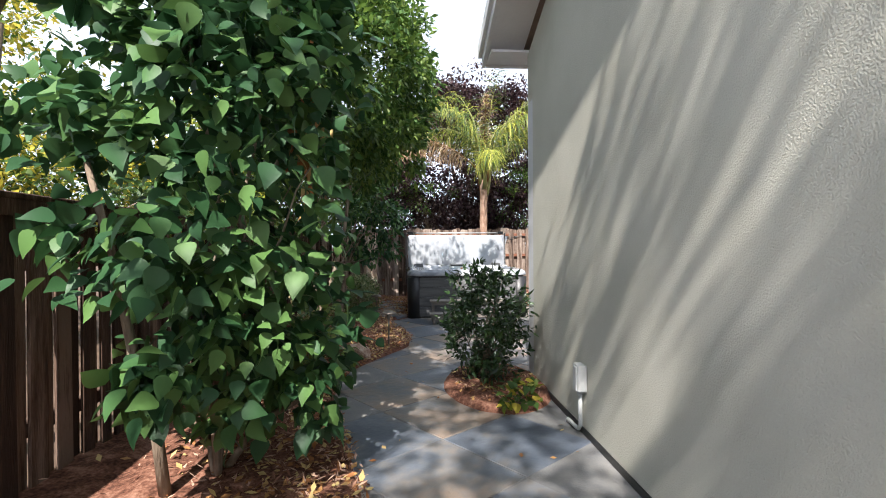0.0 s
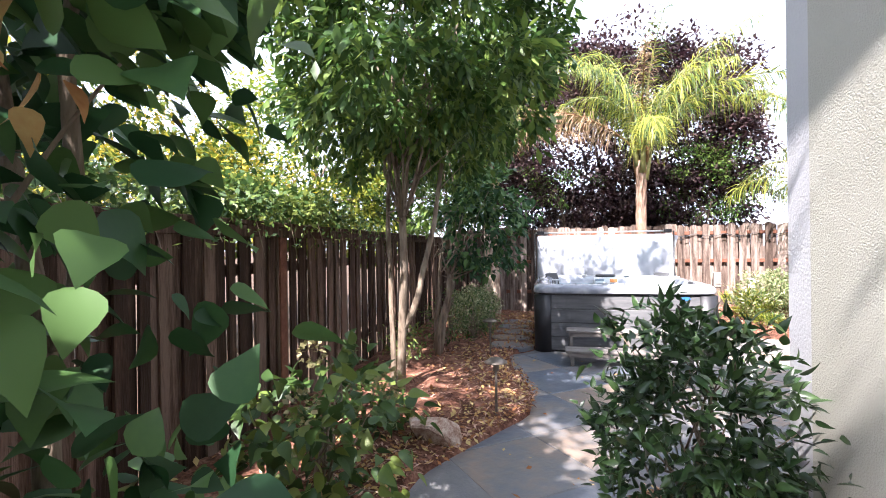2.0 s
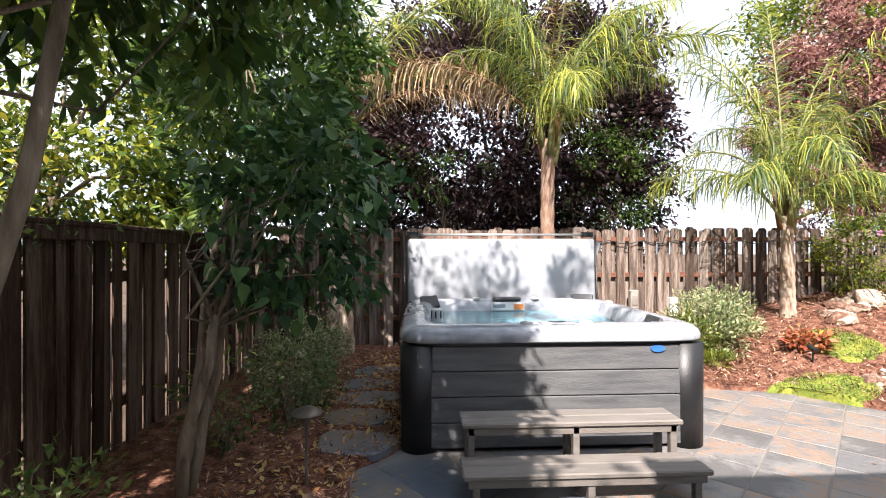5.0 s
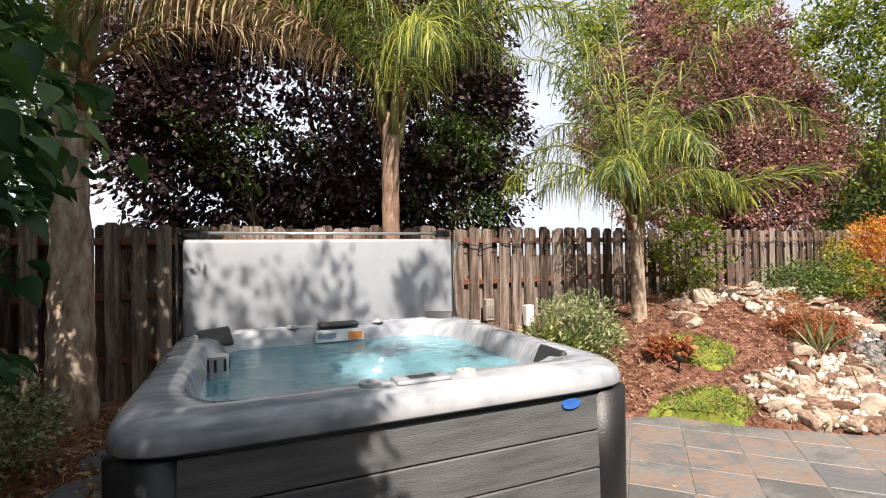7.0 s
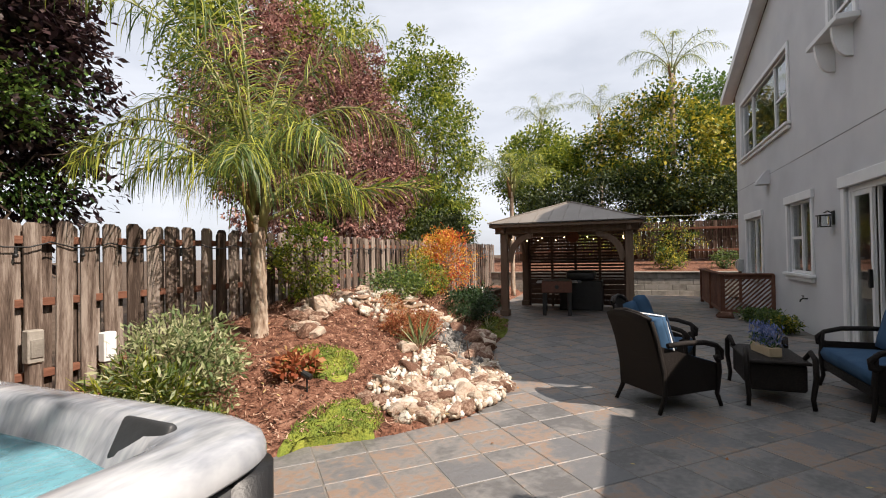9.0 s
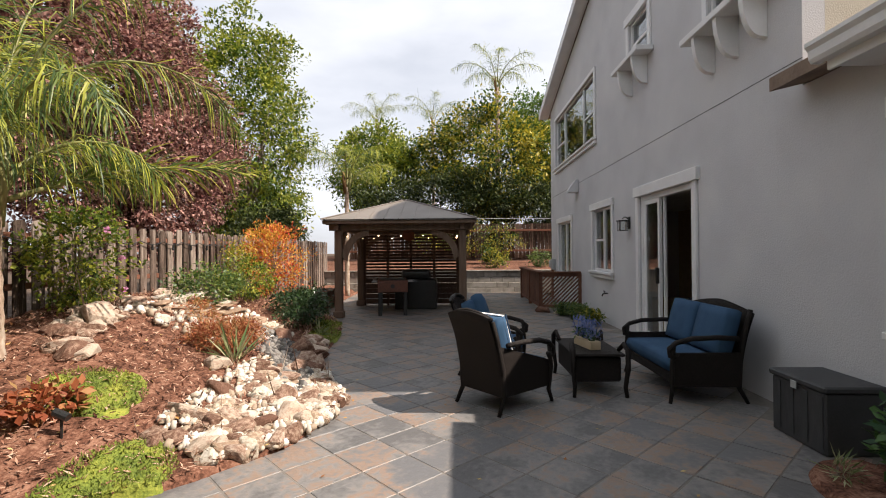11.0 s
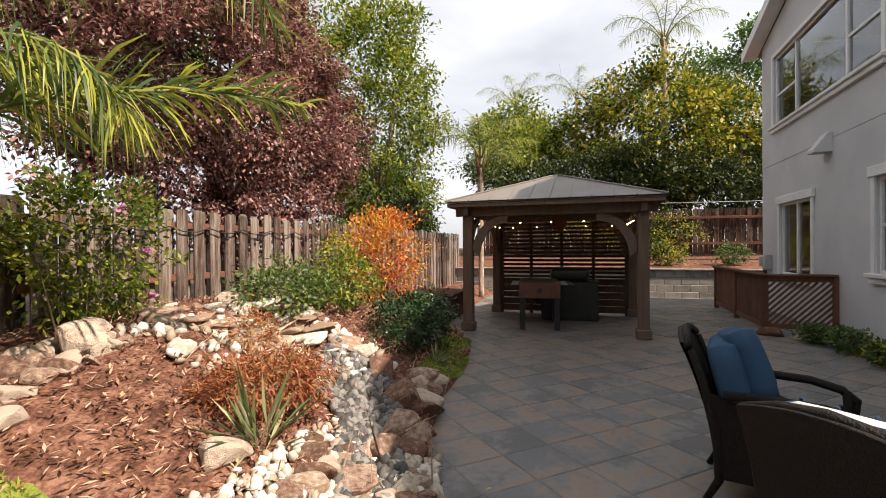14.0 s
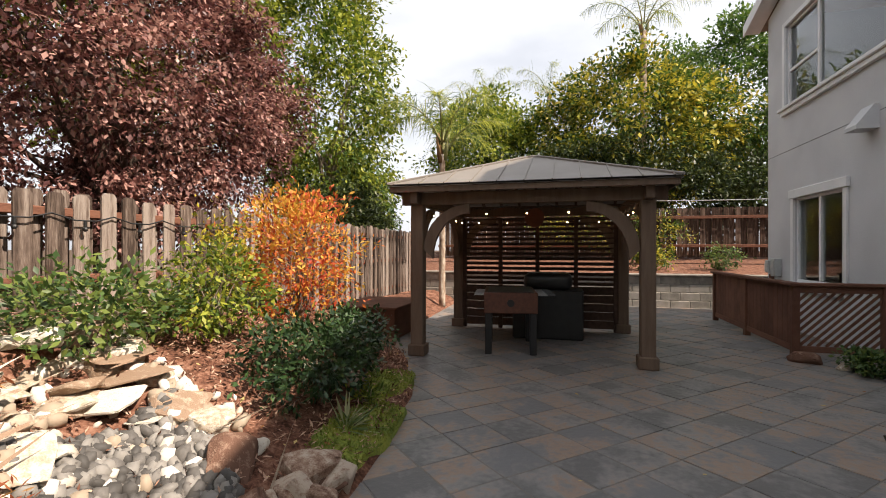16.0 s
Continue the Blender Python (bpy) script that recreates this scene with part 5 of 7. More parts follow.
def palm(x, y, z, h, r0, r1, fronds, seed, label, name="palm_tree", boots=0.7, scale=1.0, lean=(0, 0), bark=None):
    rng = np.random.default_rng(seed)
    root = empty(name, x, y, z, 0, label, "palm tree", "queen palms")
    bm = bmesh.new()
    pts, rr = [], []
    for i in range(22):
        u = i / 21
        pts.append((lean[0] * u * u, lean[1] * u * u, -0.15 + (h + 0.15) * u))
        rr.append((r0 + (r1 - r0) * u ** 0.6) * (1 + 0.05 * (-1) ** i))
    tube(bm, pts, rr, 14)
    part("trunk", bm, bark or PALM_TRUNK, root, smooth=True)
    top = np.array((lean[0], lean[1], h))
    # old leaf bases
    for i in range(int(9 * boots)):
        a = i * 137.5
        bm = bmesh.new()
        c, s = math.cos(math.radians(a)), math.sin(math.radians(a))
        z0 = h - 0.55 * boots + 0.07 * i
        tube(bm, [(lean[0] + c * r1 * 0.7, lean[1] + s * r1 * 0.7, z0), (lean[0] + c * (r1 + 0.03), lean[1] + s * (r1 + 0.03), z0 + 0.3), (lean[0] + c * (r1 + 0.09), lean[1] + s * (r1 + 0.09), z0 + 0.62)], [0.065, 0.05, 0.022], 7)
        part("leaf_base", bm, PALM_HUSK if i % 2 else STEM_GREEN, root, smooth=True)
    for f in fronds:
        az, e0, L, bend = f[:4]
        kw = f[4] if len(f) > 4 else {}
        frond(root, rng, top + np.array((math.cos(math.radians(az)) * r1 * 0.8, math.sin(math.radians(az)) * r1 * 0.8, rng.uniform(-0.1, 0.3))), az, e0, L * scale, bend, **kw)
    return root


HANG = dict(droop=2.6, leaflet=0.70, n=82)
DENSE = dict(droop=3.0, leaflet=0.72, n=120)
STIFF = dict(droop=0.6, leaflet=0.52, n=92, wide=1.6)
DRY = dict(mat=FROND_DRY, droop=3.0, leaflet=0.74, n=190, wide=1.5, label="dead brown drooping frond")
palm(1.98, 12.62, 0.05, 3.15, 0.115, 0.10, [
    (184, 44, 3.5, 96, DRY), (225, 84, 2.6, 120, DENSE), (350, 58, 3.1, 78, STIFF), (330, 70, 2.8, 110, HANG),
    (60, 72, 3.0, 90), (110, 74, 3.1, 80), (285, 86, 3.0, 45, HANG), (20, 82, 3.2, 70, HANG),
    (120, 86, 3.2, 60, HANG), (345, 76, 3.3, 62, HANG), (200, 86, 2.8, 100, DENSE), (165, 80, 2.4, 130, DENSE), (320, 82, 2.6, 105, DENSE), (20, 66, 3.0, 96, HANG), (270, 74, 1.9, 150, DENSE), (265, 82, 2.2, 60, dict(mat=FROND_DRY, droop=2.4, leaflet=0.4, label="dry upright frond"))], 21, "queen palm with a thin trunk, arching green and dead brown fronds", lean=(0.03, 0), bark=PALM_BROWN)
palm(5.45, 12.32, 0.45, 1.6, 0.125, 0.075, [
    (80, 88, 3.4, 14, dict(leaflet=0.45, droop=0.9, n=90)), (-48, 80, 3.0, 158, HANG), (-46, 26, 2.25, 34, STIFF), (132, 76, 2.6, 150, HANG), (120, 84, 3.5, 82, HANG),
    (165, 62, 2.2, 118, HANG), (105, 48, 1.9, 96, HANG), (200, 80, 3.2, 96, HANG), (30, 80, 3.0, 100, HANG), (250, 66, 2.0, 140, HANG), (-20, 60, 1.7, 130, HANG), (300, 70, 1.7, 150, HANG),
    (215, 44, 1.6, 100, HANG), (60, 60, 2.4, 110, HANG), (10, 88, 2.6, 40, dict(leaflet=0.4, droop=0.6, n=70)), (160, 86, 3.0, 60, HANG), (-70, 84, 2.8, 70, HANG), (95, 80, 2.9, 120, HANG)], 22, "young queen palm with pale trunk and feathery green fronds", boots=0.5)
palm(-1.05, 12.62, 0.05, 3.3, 0.23, 0.12, [
    (0, 72, 3.2, 80), (330, 64, 3.2, 95), (60, 76, 3.2, 70), (200, 72, 3.0, 90), (260, 74, 3.2, 85), (300, 80, 3.3, 60), (140, 70, 3.0, 80), (20, 58, 3.0, 90), (280, 58, 2.6, 110),
    (350, 42, 2.2, 80, dict(mat=FROND_DRY, droop=1.6, leaflet=0.45, label="yellowing old frond"))], 23, "queen palm with a thick ringed grey-brown trunk", boots=1.4)
palm(17.2, 11.95, 0.2, 3.5, 0.08, 0.07, [(a, 55 + 12 * (a % 3), 1.9, 105) for a in (10, 70, 130, 190, 235, 280, 330)], 24, "small yellow-green palm behind the gazebo", boots=0.5)
palm(27.0, 6.0, 1.0, 9.4, 0.16, 0.12, [(a, 62 + 8 * (a % 3), 2.9, 110, dict(n=70, leaflet=0.75, droop=2.0)) for a in (0, 45, 90, 140, 180, 225, 270, 315)], 25, "tall distant queen palm above the trees", boots=0.5)
palm(44.0, 15.4, 1.0, 12.2, 0.18, 0.14, [(a, 60 + 8 * (a % 3), 3.8, 105, dict(n=70, leaflet=1.1, droop=2.0)) for a in (5, 60, 120, 175, 230, 290, 335)], 26, "tall distant queen palm against the sky", boots=0.3)
palm(45.0, 10.4, 1.0, 12.6, 0.18, 0.14, [(a, 60 + 8 * (a % 3), 3.8, 105, dict(n=70, leaflet=1.1, droop=2.0)) for a in (15, 70, 130, 190, 250, 310)], 27, "tall distant queen palm against the sky", boots=0.3)

# ---- trees and shrubs along the side fence ----
lilac = shrub("lilac_bush", -1.15, 2.88, 0.04, 31, LEAF_LILAC, (0.72, 0.86, 1.95), 300, 21, 0.14, 0.122, "tall lilac bush with broad heart-shaped green leaves", "bush", 6, 0.78, 0.45, detail=True, stem_r=0.02, spread=0.8, cz=2.15, bare=(0.95, 1.8, 0.05, 0.65), clear=(1.45, -0.2, 0.75))
rng = np.random.default_rng(32)
for a, b, c, r in (((0.05, 0.5, 0), (0.04, 0.55, 1.22), (-0.22, 0.6, 2.3), 0.03), ((0.04, 0.55, 1.2), (0.16, 0.55, 1.5), (0.32, 0.45, 2.3), 0.022), ((-0.2, -0.2, 0), (-0.3, -0.3, 0.8), (-0.4, -0.5, 1.8), 0.028), ((0, 0.1, 0), (0.3, 0.1, 0.35), (0.62, 0.05, 0.55), 0.02)):
    bm = bmesh.new()
    tube(bm, [a, tuple((np.array(a) + np.array(b)) / 2 + rng.normal(size=3) * 0.02), b, tuple((np.array(b) + np.array(c)) / 2 + rng.normal(size=3) * 0.03), c], [r * 1.2, r * 1.1, r, r * 0.8, r * 0.5], 8)
    part("branch", bm, BARK, lilac, "", True)
p, out, _ = clump_points(rng, (0.34, 0.1, 0.75), (0.46, 0.60, 0.52), 36, 15, 0.13, 0.45)
link("lower_foliage", leaves_mesh("lower_foliage", rng, p, 0.12, out, 0.45, 0.78, 0.8, True), LEAF_LILAC, lilac)
# browned dead cluster
dead = leaves_mesh("dead_leaves", rng, rng.normal(size=(60, 3)) * np.array((0.05, 0.05, 0.2)) + np.array((0.52, 0.1, 2.1)), 0.10, None, 1.2, 0.55, 0.5, True)
link("dead_leaves", dead, FALLEN, lilac, "withered brown leaf cluster")

hyd = shrub("hydrangea", -1.15, 5.05, 0.05, 33, LEAF_SHRUB, (0.6, 0.75, 0.36), 60, 9, 0.12, 0.115, "leafy green hydrangea with faded flower heads", "shrub", 12, 0.62, 0.25, detail=True)
for i, (x, y, z) in enumerate(((0.35, 0.15, 0.62), (0.1, -0.45, 0.66), (-0.25, 0.3, 0.75))):
    p = unit(rng.normal(size=(70, 3))) * 0.07 + np.array((x, y, z))
    link("flower_head", leaves_mesh("flower_head", rng, p, 0.035, unit(p - np.array((x, y, z))), 0, 0.9, 0.3), HYDRANGEA, hyd, "faded cream-green flower head")


def multi_trunk(root, specs, seed, bark=BARK):
    rng = np.random.default_rng(seed)
    for a, b, c, r in specs:
        bm = bmesh.new()
        a, b, c = map(np.array, (a, b, c))
        pts = []
        for i in range(9):
            u = i / 8
            p = (1 - u) ** 2 * a + 2 * u * (1 - u) * b + u * u * c
            pts.append(p + rng.normal(size=3) * 0.012 * (0 < i < 8))
        tube(bm, [tuple(p) for p in pts], list(np.linspace(r * 1.15, r * 0.6, 9)), 10)
        part("trunk", bm, bark, root, smooth=True)


# extra: unseen high crown above the view, added to dapple the tub
crape = tree("crape_myrtle", -1.3, 6.95, 0.04, 35, LEAF_TREE, BARK, (0.2, -0.1, 3.8), (1.4, 1.75, 1.65), 300, 60, 0.17, 0.085, 0.042, 1.75, "slender multi-trunked tree with narrow green leaves", width=0.42, droop=0.5, n_limbs=18, extra=(((1.7, -0.5, 6.3), (1.6, 1.4, 0.7), 22),))
multi_trunk(crape, (((0.01, 0.0, 0.62), (0.26, 0.06, 0.95), (0.42, 0.14, 2.3), 0.033), ((-0.07, -0.03, 0), (-0.09, -0.02, 1.2), (-0.05, -0.1, 2.7), 0.027)), 36)
# vine along the fence top
vine = shrub("fence_vine", -2.3, 6.0, 0.04, 40, LEAF_SHRUB, (0.2, 1.9, 0.16), 150, 22, 0.12, 0.055, "green vine spilling over the fence top", "vine", 8, 0.6, 0.5, cz=1.86)
syr = tree("lilac_tree", -1.3, 8.55, 0.04, 37, LEAF_LILAC, BARK, (0.60, 0.42, 1.85), (0.56, 0.66, 0.76), 105, 17, 0.14, 0.105, 0.035, 1.1, "small tree with broad drooping green leaves", width=0.62, droop=0.6, n_limbs=12, detail=True)
multi_trunk(syr, (((0.0, 0.1, 0), (0.15, 0.2, 0.9), (0.3, 0.3, 1.9), 0.03), ((-0.1, 0.3, 0), (-0.1, 0.4, 1.0), (0.1, 0.5, 2.0), 0.03)), 38)
tree("small_tree", -1.5, 10.4, 0.04, 39, LEAF_TREE, BARK, (0.1, 0.0, 3.7), (1.0, 1.2, 1.9), 170, 40, 0.16, 0.09, 0.04, 1.4, "slim green tree against the fence", width=0.45, droop=0.5)
for i, (x, y, h) in enumerate(((-1.35, 9.3, 0.9), (-1.0, 9.75, 0.75), (-1.55, 7.9, 0.6))):
    shrub("twiggy_shrub", x, y, 0.04, 40 + i, LEAF_SHRUB, (0.28, 0.3, h * 0.48), 26, 12, 0.1, 0.05, "sparse twiggy shrub with small grey-green leaves", "shrub", 16, 0.4, 0.1, stem_r=0.008)
shrub("variegated_shrub", -1.2, 11.35, 0.04, 94, LEAF_VARIEGATED, (0.42, 0.5, 0.38), 90, 34, 0.08, 0.032, "low pale variegated shrub beside the stepping stones", "shrub", 10, 0.55, 0.0)
shrub("variegated_shrub", -1.1, 10.3, 0.04, 45, LEAF_VARIEGATED, (0.42, 0.5, 0.34), 90, 34, 0.08, 0.032, "low pale variegated shrub beside the stepping stones", "shrub", 10, 0.55, 0.0)
shrub("camellia", 0.80, 4.86, 0.04, 46, LEAF_CAM, (0.40, 0.46, 0.58), 170, 17, 0.08, 0.078, "glossy dark green camellia bush at the house corner", "bush", 16, 0.42, -0.25, detail=True, stem_r=0.012)
shrub("yellowing_plant", 0.95, 4.0, 0.05, 47, LEAF_YELLOW, (0.20, 0.16, 0.08), 16, 6, 0.06, 0.085, "low yellowing broad-leaved plant in mulch", "plant", 6, 0.7, 0.2, detail=True)
shrub("ground_ivy", -1.45, 6.0, 0.04, 48, LEAF_SHRUB, (0.45, 0.6, 0.14), 40, 10, 0.08, 0.06, "low leafy ground cover along the fence", "plant", 8, 0.7, 0.1)
# vine along the fence cap
vine = empty("fence_vine", LEFT_X, 5.6, 1.72, 0, "green and yellow vine spilling over the fence cap", "vine")
rng = np.random.default_rng(49)
p = np.stack([rng.normal(-0.05, 0.16, 1500), rng.uniform(-2.2, 3.2, 1500), np.abs(rng.normal(0.0, 0.16, 1500)) - 0.03], 1)
p[:, 2] += 0.22 * np.maximum(0, np.sin(p[:, 1] * 2.1)) * rng.uniform(0, 1, 1500)
p[:300, 0] = np.abs(p[:300, 0]) + 0.08
p[:300, 2] = -rng.uniform(0, 0.35, 300) ** 1.5
link("foliage", leaves_mesh("foliage", rng, p, 0.05, None, 0.3, 0.5), LEAF_SHRUB, vine)
for i in range(10):
    y = -2.0 + 0.5 * i
    bm = bmesh.new()
    tube(bm, [(-0.12, y, -0.1), (0.09, y + 0.1, 0.05), (0.11, y + 0.2, -0.15 - 0.2 * rng.random())], 0.004, 4)
    part("tendril", bm, BARK, vine)

# ---- trees beyond the fences ----
G = "trees beyond the fence"
tree("shade_tree", -8.0, 8.0, 0, 50, LEAF_YELLOW, BARK, (0, 0, 4.2), (2.3, 3.4, 2.6), 150, 64, 0.34, 0.09, 0.18, 2.0, "yellowing autumn tree beyond the side fence", group=G, extra=(((0.8, -4.5, 3.2), (1.8, 2.6, 2.0), 70), ((2.5, 1.5, 2.4), (1.2, 3.5, 0.9), 80)))
tree("shade_tree", -5.5, 13.0, 0, 51, LEAF_LIME, BARK, (0, 0, 3.6), (2.4, 2.0, 2.4), 150, 55, 0.34, 0.11, 0.15, 1.8, "light green tree beyond the fence corner", group=G)
tree("purple_plum_tree", 1.9, 15.4, 0, 52, LEAF_PLUM_DARK, BARK_DARK, (0, 0, 4.0), (3.5, 1.4, 2.9), 880, 60, 0.27, 0.085, 0.16, 1.8, "dark purple-leaved plum tree behind the fence", group=G, width=0.55, n_limbs=22)
tree("locust_tree", 3.6, 14.2, 0, 53, LEAF_TREE, BARK_DARK, (0, 0, 2.9), (1.1, 0.4, 0.9), 34, 50, 0.2, 0.055, 0.06, 1.6, "green locust sprays in front of the plum", group=G)
tree("locust_tree", 0.6, 14.1, 0, 54, LEAF_TREE, BARK_DARK, (0, 0, 2.8), (1.3, 0.35, 0.6), 9, 50, 0.17, 0.055, 0.05, 1.6, "sparse green locust sprays behind the fence", group=G)
tree("green_tree", -3.6, 14.9, 0, 55, LEAF_TREE, BARK_DARK, (0, 0, 3.4), (2.0, 1.3, 2.4), 180, 50, 0.28, 0.09, 0.12, 1.6, "dark green tree behind the fence corner", group=G)
tree("purple_plum_tree", 11.8, 15.8, 0, 56, LEAF_PLUM, BARK_DARK, (-0.1, 0, 4.4), (3.95, 1.7, 3.1), 720, 82, 0.25, 0.068, 0.18, 1.7, "tall red-purple leaved plum tree behind the fence", group=G, width=0.55, n_limbs=22)
tree("shade_tree", 14.3, 18.6, 0, 57, LEAF_LIME, BARK, (0, 0, 7.2), (4.5, 2.4, 3.7), 430, 56, 0.42, 0.12, 0.22, 3.0, "tall light green tree with feathery outline", group=G, width=0.4)
tree("shade_tree", 19.6, 16.4, 0, 58, LEAF_LIME, BARK, (0, 0, 6.0), (2.5, 2.2, 4.6), 300, 52, 0.40, 0.12, 0.2, 2.0, "bright green leafy tree beyond the terrace", group=G)
tree("shade_tree", 28.5, 6.2, 0.5, 59, LEAF_YELLOW, BARK, (0, 0, 6.0), (3.8, 3.9, 3.2), 330, 60, 0.5, 0.16, 0.22, 2.4, "yellow-green spreading tree beyond the terrace", group=G)
tree("shade_tree", 30.0, 12.6, 0.5, 60, LEAF_LIME, BARK, (0, 0, 5.4), (3.2, 3.0, 3.0), 250, 56, 0.48, 0.16, 0.2, 2.4, "rounded light green tree beyond the terrace", group=G)
tree("shade_tree", 31.5, 0.6, 0.5, 61, LEAF_TREE, BARK_DARK, (0, 0, 7.4), (3.6, 4.2, 4.6), 320, 56, 0.5, 0.16, 0.25, 3.0, "dark tall tree behind the house corner", group=G)
tree("dark_hedge", 25.2, 7.4, 0.8, 62, LEAF_HEDGE, BARK_DARK, (0, 0, 2.6), (1.2, 6.6, 2.1), 330, 55, 0.4, 0.12, 0.1, 1.0, "dark green mass of shrubs behind the terrace fence", "hedge", group=G)
tree("shade_tree", 26.5, 19.5, 0, 63, LEAF_TREE, BARK, (0, 0, 3.6), (3.5, 2.5, 3.2), 200, 50, 0.45, 0.14, 0.2, 2.0, "green tree beyond the fence corner", group=G)
tree("dark_hedge", 17.4, 14.7, 0, 69, LEAF_HEDGE, BARK_DARK, (0.4, 0, 1.7), (2.9, 0.7, 1.5), 170, 50, 0.26, 0.09, 0.08, 0.9, "dark green shrubs behind the back fence", "hedge", group=G)
# unseen trees near the camera's start, added to shade the wall and path
tree("shade_tree", -2.9, -1.4, 0, 64, LEAF_TREE, BARK, (2.3, -2.6, 8.2), (1.9, 2.2, 1.3), 38, 60, 0.36, 0.12, 0.12, 2.6, "unseen overhanging tree added for shade", group=G)
tree("shade_tree", -3.1, 3.3, 0, 68, LEAF_TREE, BARK, (2.3, -1.2, 5.8), (1.2, 1.3, 0.6), 36, 44, 0.26, 0.1, 0.1, 2.8, "unseen overhanging tree added for shade", group=G)
shrub("terrace_shrub", 20.6, 6.7, 0.85, 65, LEAF_YELLOW, (0.5, 0.55, 0.38), 50, 30, 0.12, 0.09, "yellow-green shrub on the upper terrace", "shrub", 8)
shrub("terrace_shrub", 20.8, 4.9, 0.85, 66, LEAF_SHRUB, (0.4, 0.45, 0.35), 40, 30, 0.12, 0.08, "green shrub on the upper terrace", "shrub", 8)
shrub("terrace_vine", 22.3, 7.8, 1.3, 67, LEAF_YELLOW, (0.35, 2.6, 0.75), 120, 30, 0.2, 0.10, "rambling vine on the terrace fence", "vine", 8)

# ---- rock garden planting ----
def at_mound(x, y):
    return mound_h(x, y) - 0.02


shrub("rose_bush", 6.95, 12.75, at_mound(6.95, 12.75), 70, LEAF_LIME, (0.70, 0.30, 0.62), 100, 28, 0.10, 0.05, "climbing rose bush against the fence", "bush", 10)
rng = np.random.default_rng(71)
ros = bpy.data.objects["rose_bush"]
for x, y, z in ((0.3, -0.3, 0.62), (0.35, -0.28, 0.22), (0.1, -0.25, 0.95)):
    p = unit(rng.normal(size=(24, 3))) * 0.02 + np.array((x, y, z))
    link("flower", leaves_mesh("flower", rng, p, 0.045, None, 0, 0.9, 0.6), PINK, ros, "pink rose bloom")
shrub("flowering_shrub", 3.85, 11.75, at_mound(3.85, 11.75), 93, LEAF_VARIEGATED, (0.55, 0.45, 0.40), 80, 26, 0.10, 0.06, "pale green leafy shrub on the mulch bank", "shrub", 14, 0.3, -0.3)
shrub("flowering_shrub", 4.35, 12.25, at_mound(4.35, 12.25), 72, LEAF_VARIEGATED, (0.5, 0.4, 0.34), 70, 26, 0.10, 0.06, "pale green leafy shrub beside the palm", "shrub", 12, 0.3, -0.3)
shrub("grass_clump", 3.7, 11.9, at_mound(3.7, 11.9), 73, LEAF_LIME, (0.35, 0.35, 0.22), 30, 24, 0.06, 0.22, "bright green strappy grass clump", "grass", 4, 0.07, -0.9)
shrub("evergreen_shrub", 8.7, 12.15, at_mound(8.7, 12.15), 74, LEAF_SHRUB, (0.62, 0.42, 0.27), 60, 32, 0.13, 0.05, "spreading green shrub on the stone bank", "shrub", 12)
shrub("evergreen_shrub", 9.6, 11.9, at_mound(9.6, 11.9), 75, LEAF_LIME, (0.5, 0.4, 0.36), 52, 28, 0.13, 0.048, "yellow-green shrub on the stone bank", "shrub", 12)
shrub("dark_shrub", 9.75, 11.05, at_mound(9.75, 11.05), 76, LEAF_CAM, (0.75, 0.42, 0.30), 110, 30, 0.10, 0.045, "low spreading dark green shrub", "shrub", 12)
shrub("dark_shrub", 10.9, 11.25, at_mound(10.9, 11.25), 77, LEAF_CAM, (0.5, 0.35, 0.26), 60, 30, 0.10, 0.045, "low spreading dark green shrub", "shrub", 10)
shrub("autumn_shrub", 11.25, 12.15, at_mound(11.25, 12.15), 78, LEAF_ORANGE, (0.82, 0.62, 0.78), 130, 34, 0.13, 0.055, "airy shrub in orange and red autumn leaf", "shrub", 26, 0.4, -0.4, stem_r=0.009)
shrub("lime_shrub", 10.3, 12.5, at_mound(10.3, 12.5), 79, LEAF_YELLOW, (0.35, 0.3, 0.5), 40, 22, 0.12, 0.045, "upright yellow-green shrub by the fence", "shrub", 12)
shrub("dwarf_maple", 6.95, 11.0, at_mound(6.95, 11.0), 80, LEAF_RUST, (0.46, 0.40, 0.15), 150, 40, 0.08, 0.046, "low weeping maple with rusty feathery leaves", "shrub", 12, 0.22, 0.5)
shrub("dwarf_maple", 7.6, 11.7, at_mound(7.6, 11.7), 81, LEAF_RUST, (0.28, 0.25, 0.12), 30, 20, 0.07, 0.06, "small rust-coloured feathery plant", "shrub", 8, 0.22, 0.5)
shrub("red_leaf_plant", 4.95, 11.35, at_mound(4.95, 11.35), 82, LEAF_RUST, (0.22, 0.2, 0.10), 22, 12, 0.06, 0.07, "low plant with red and green leaves", "plant", 6, 0.6, 0)
shrub("blade_plant", 6.45, 10.65, at_mound(6.45, 10.65), 83, LEAF_VARIEGATED, (0.05, 0.05, 0.05), 4, 9, 0.02, 0.42, "spiky plant with striped blade leaves", "plant", 3, 0.07, -1.2, spread=0.7)
shrub("blade_plant", 9.35, 10.62, at_mound(9.35, 10.62), 84, LEAF_VARIEGATED, (0.05, 0.05, 0.04), 5, 12, 0.02, 0.22, "small spiky striped plant in moss", "plant", 3, 0.09, -0.6, spread=0.9)
shrub("fern", 10.0, 10.72, at_mound(10.0, 10.72), 85, LEAF_LIME, (0.16, 0.14, 0.08), 16, 16, 0.06, 0.08, "small bright green fern", "plant", 4, 0.25, -0.2)
shrub("green_tuft", 3.75, 11.35, at_mound(3.75, 11.35), 86, LEAF_LIME, (0.14, 0.14, 0.09), 14, 22, 0.04, 0.13, "small bright grassy tuft", "grass", 3, 0.08, -0.8)
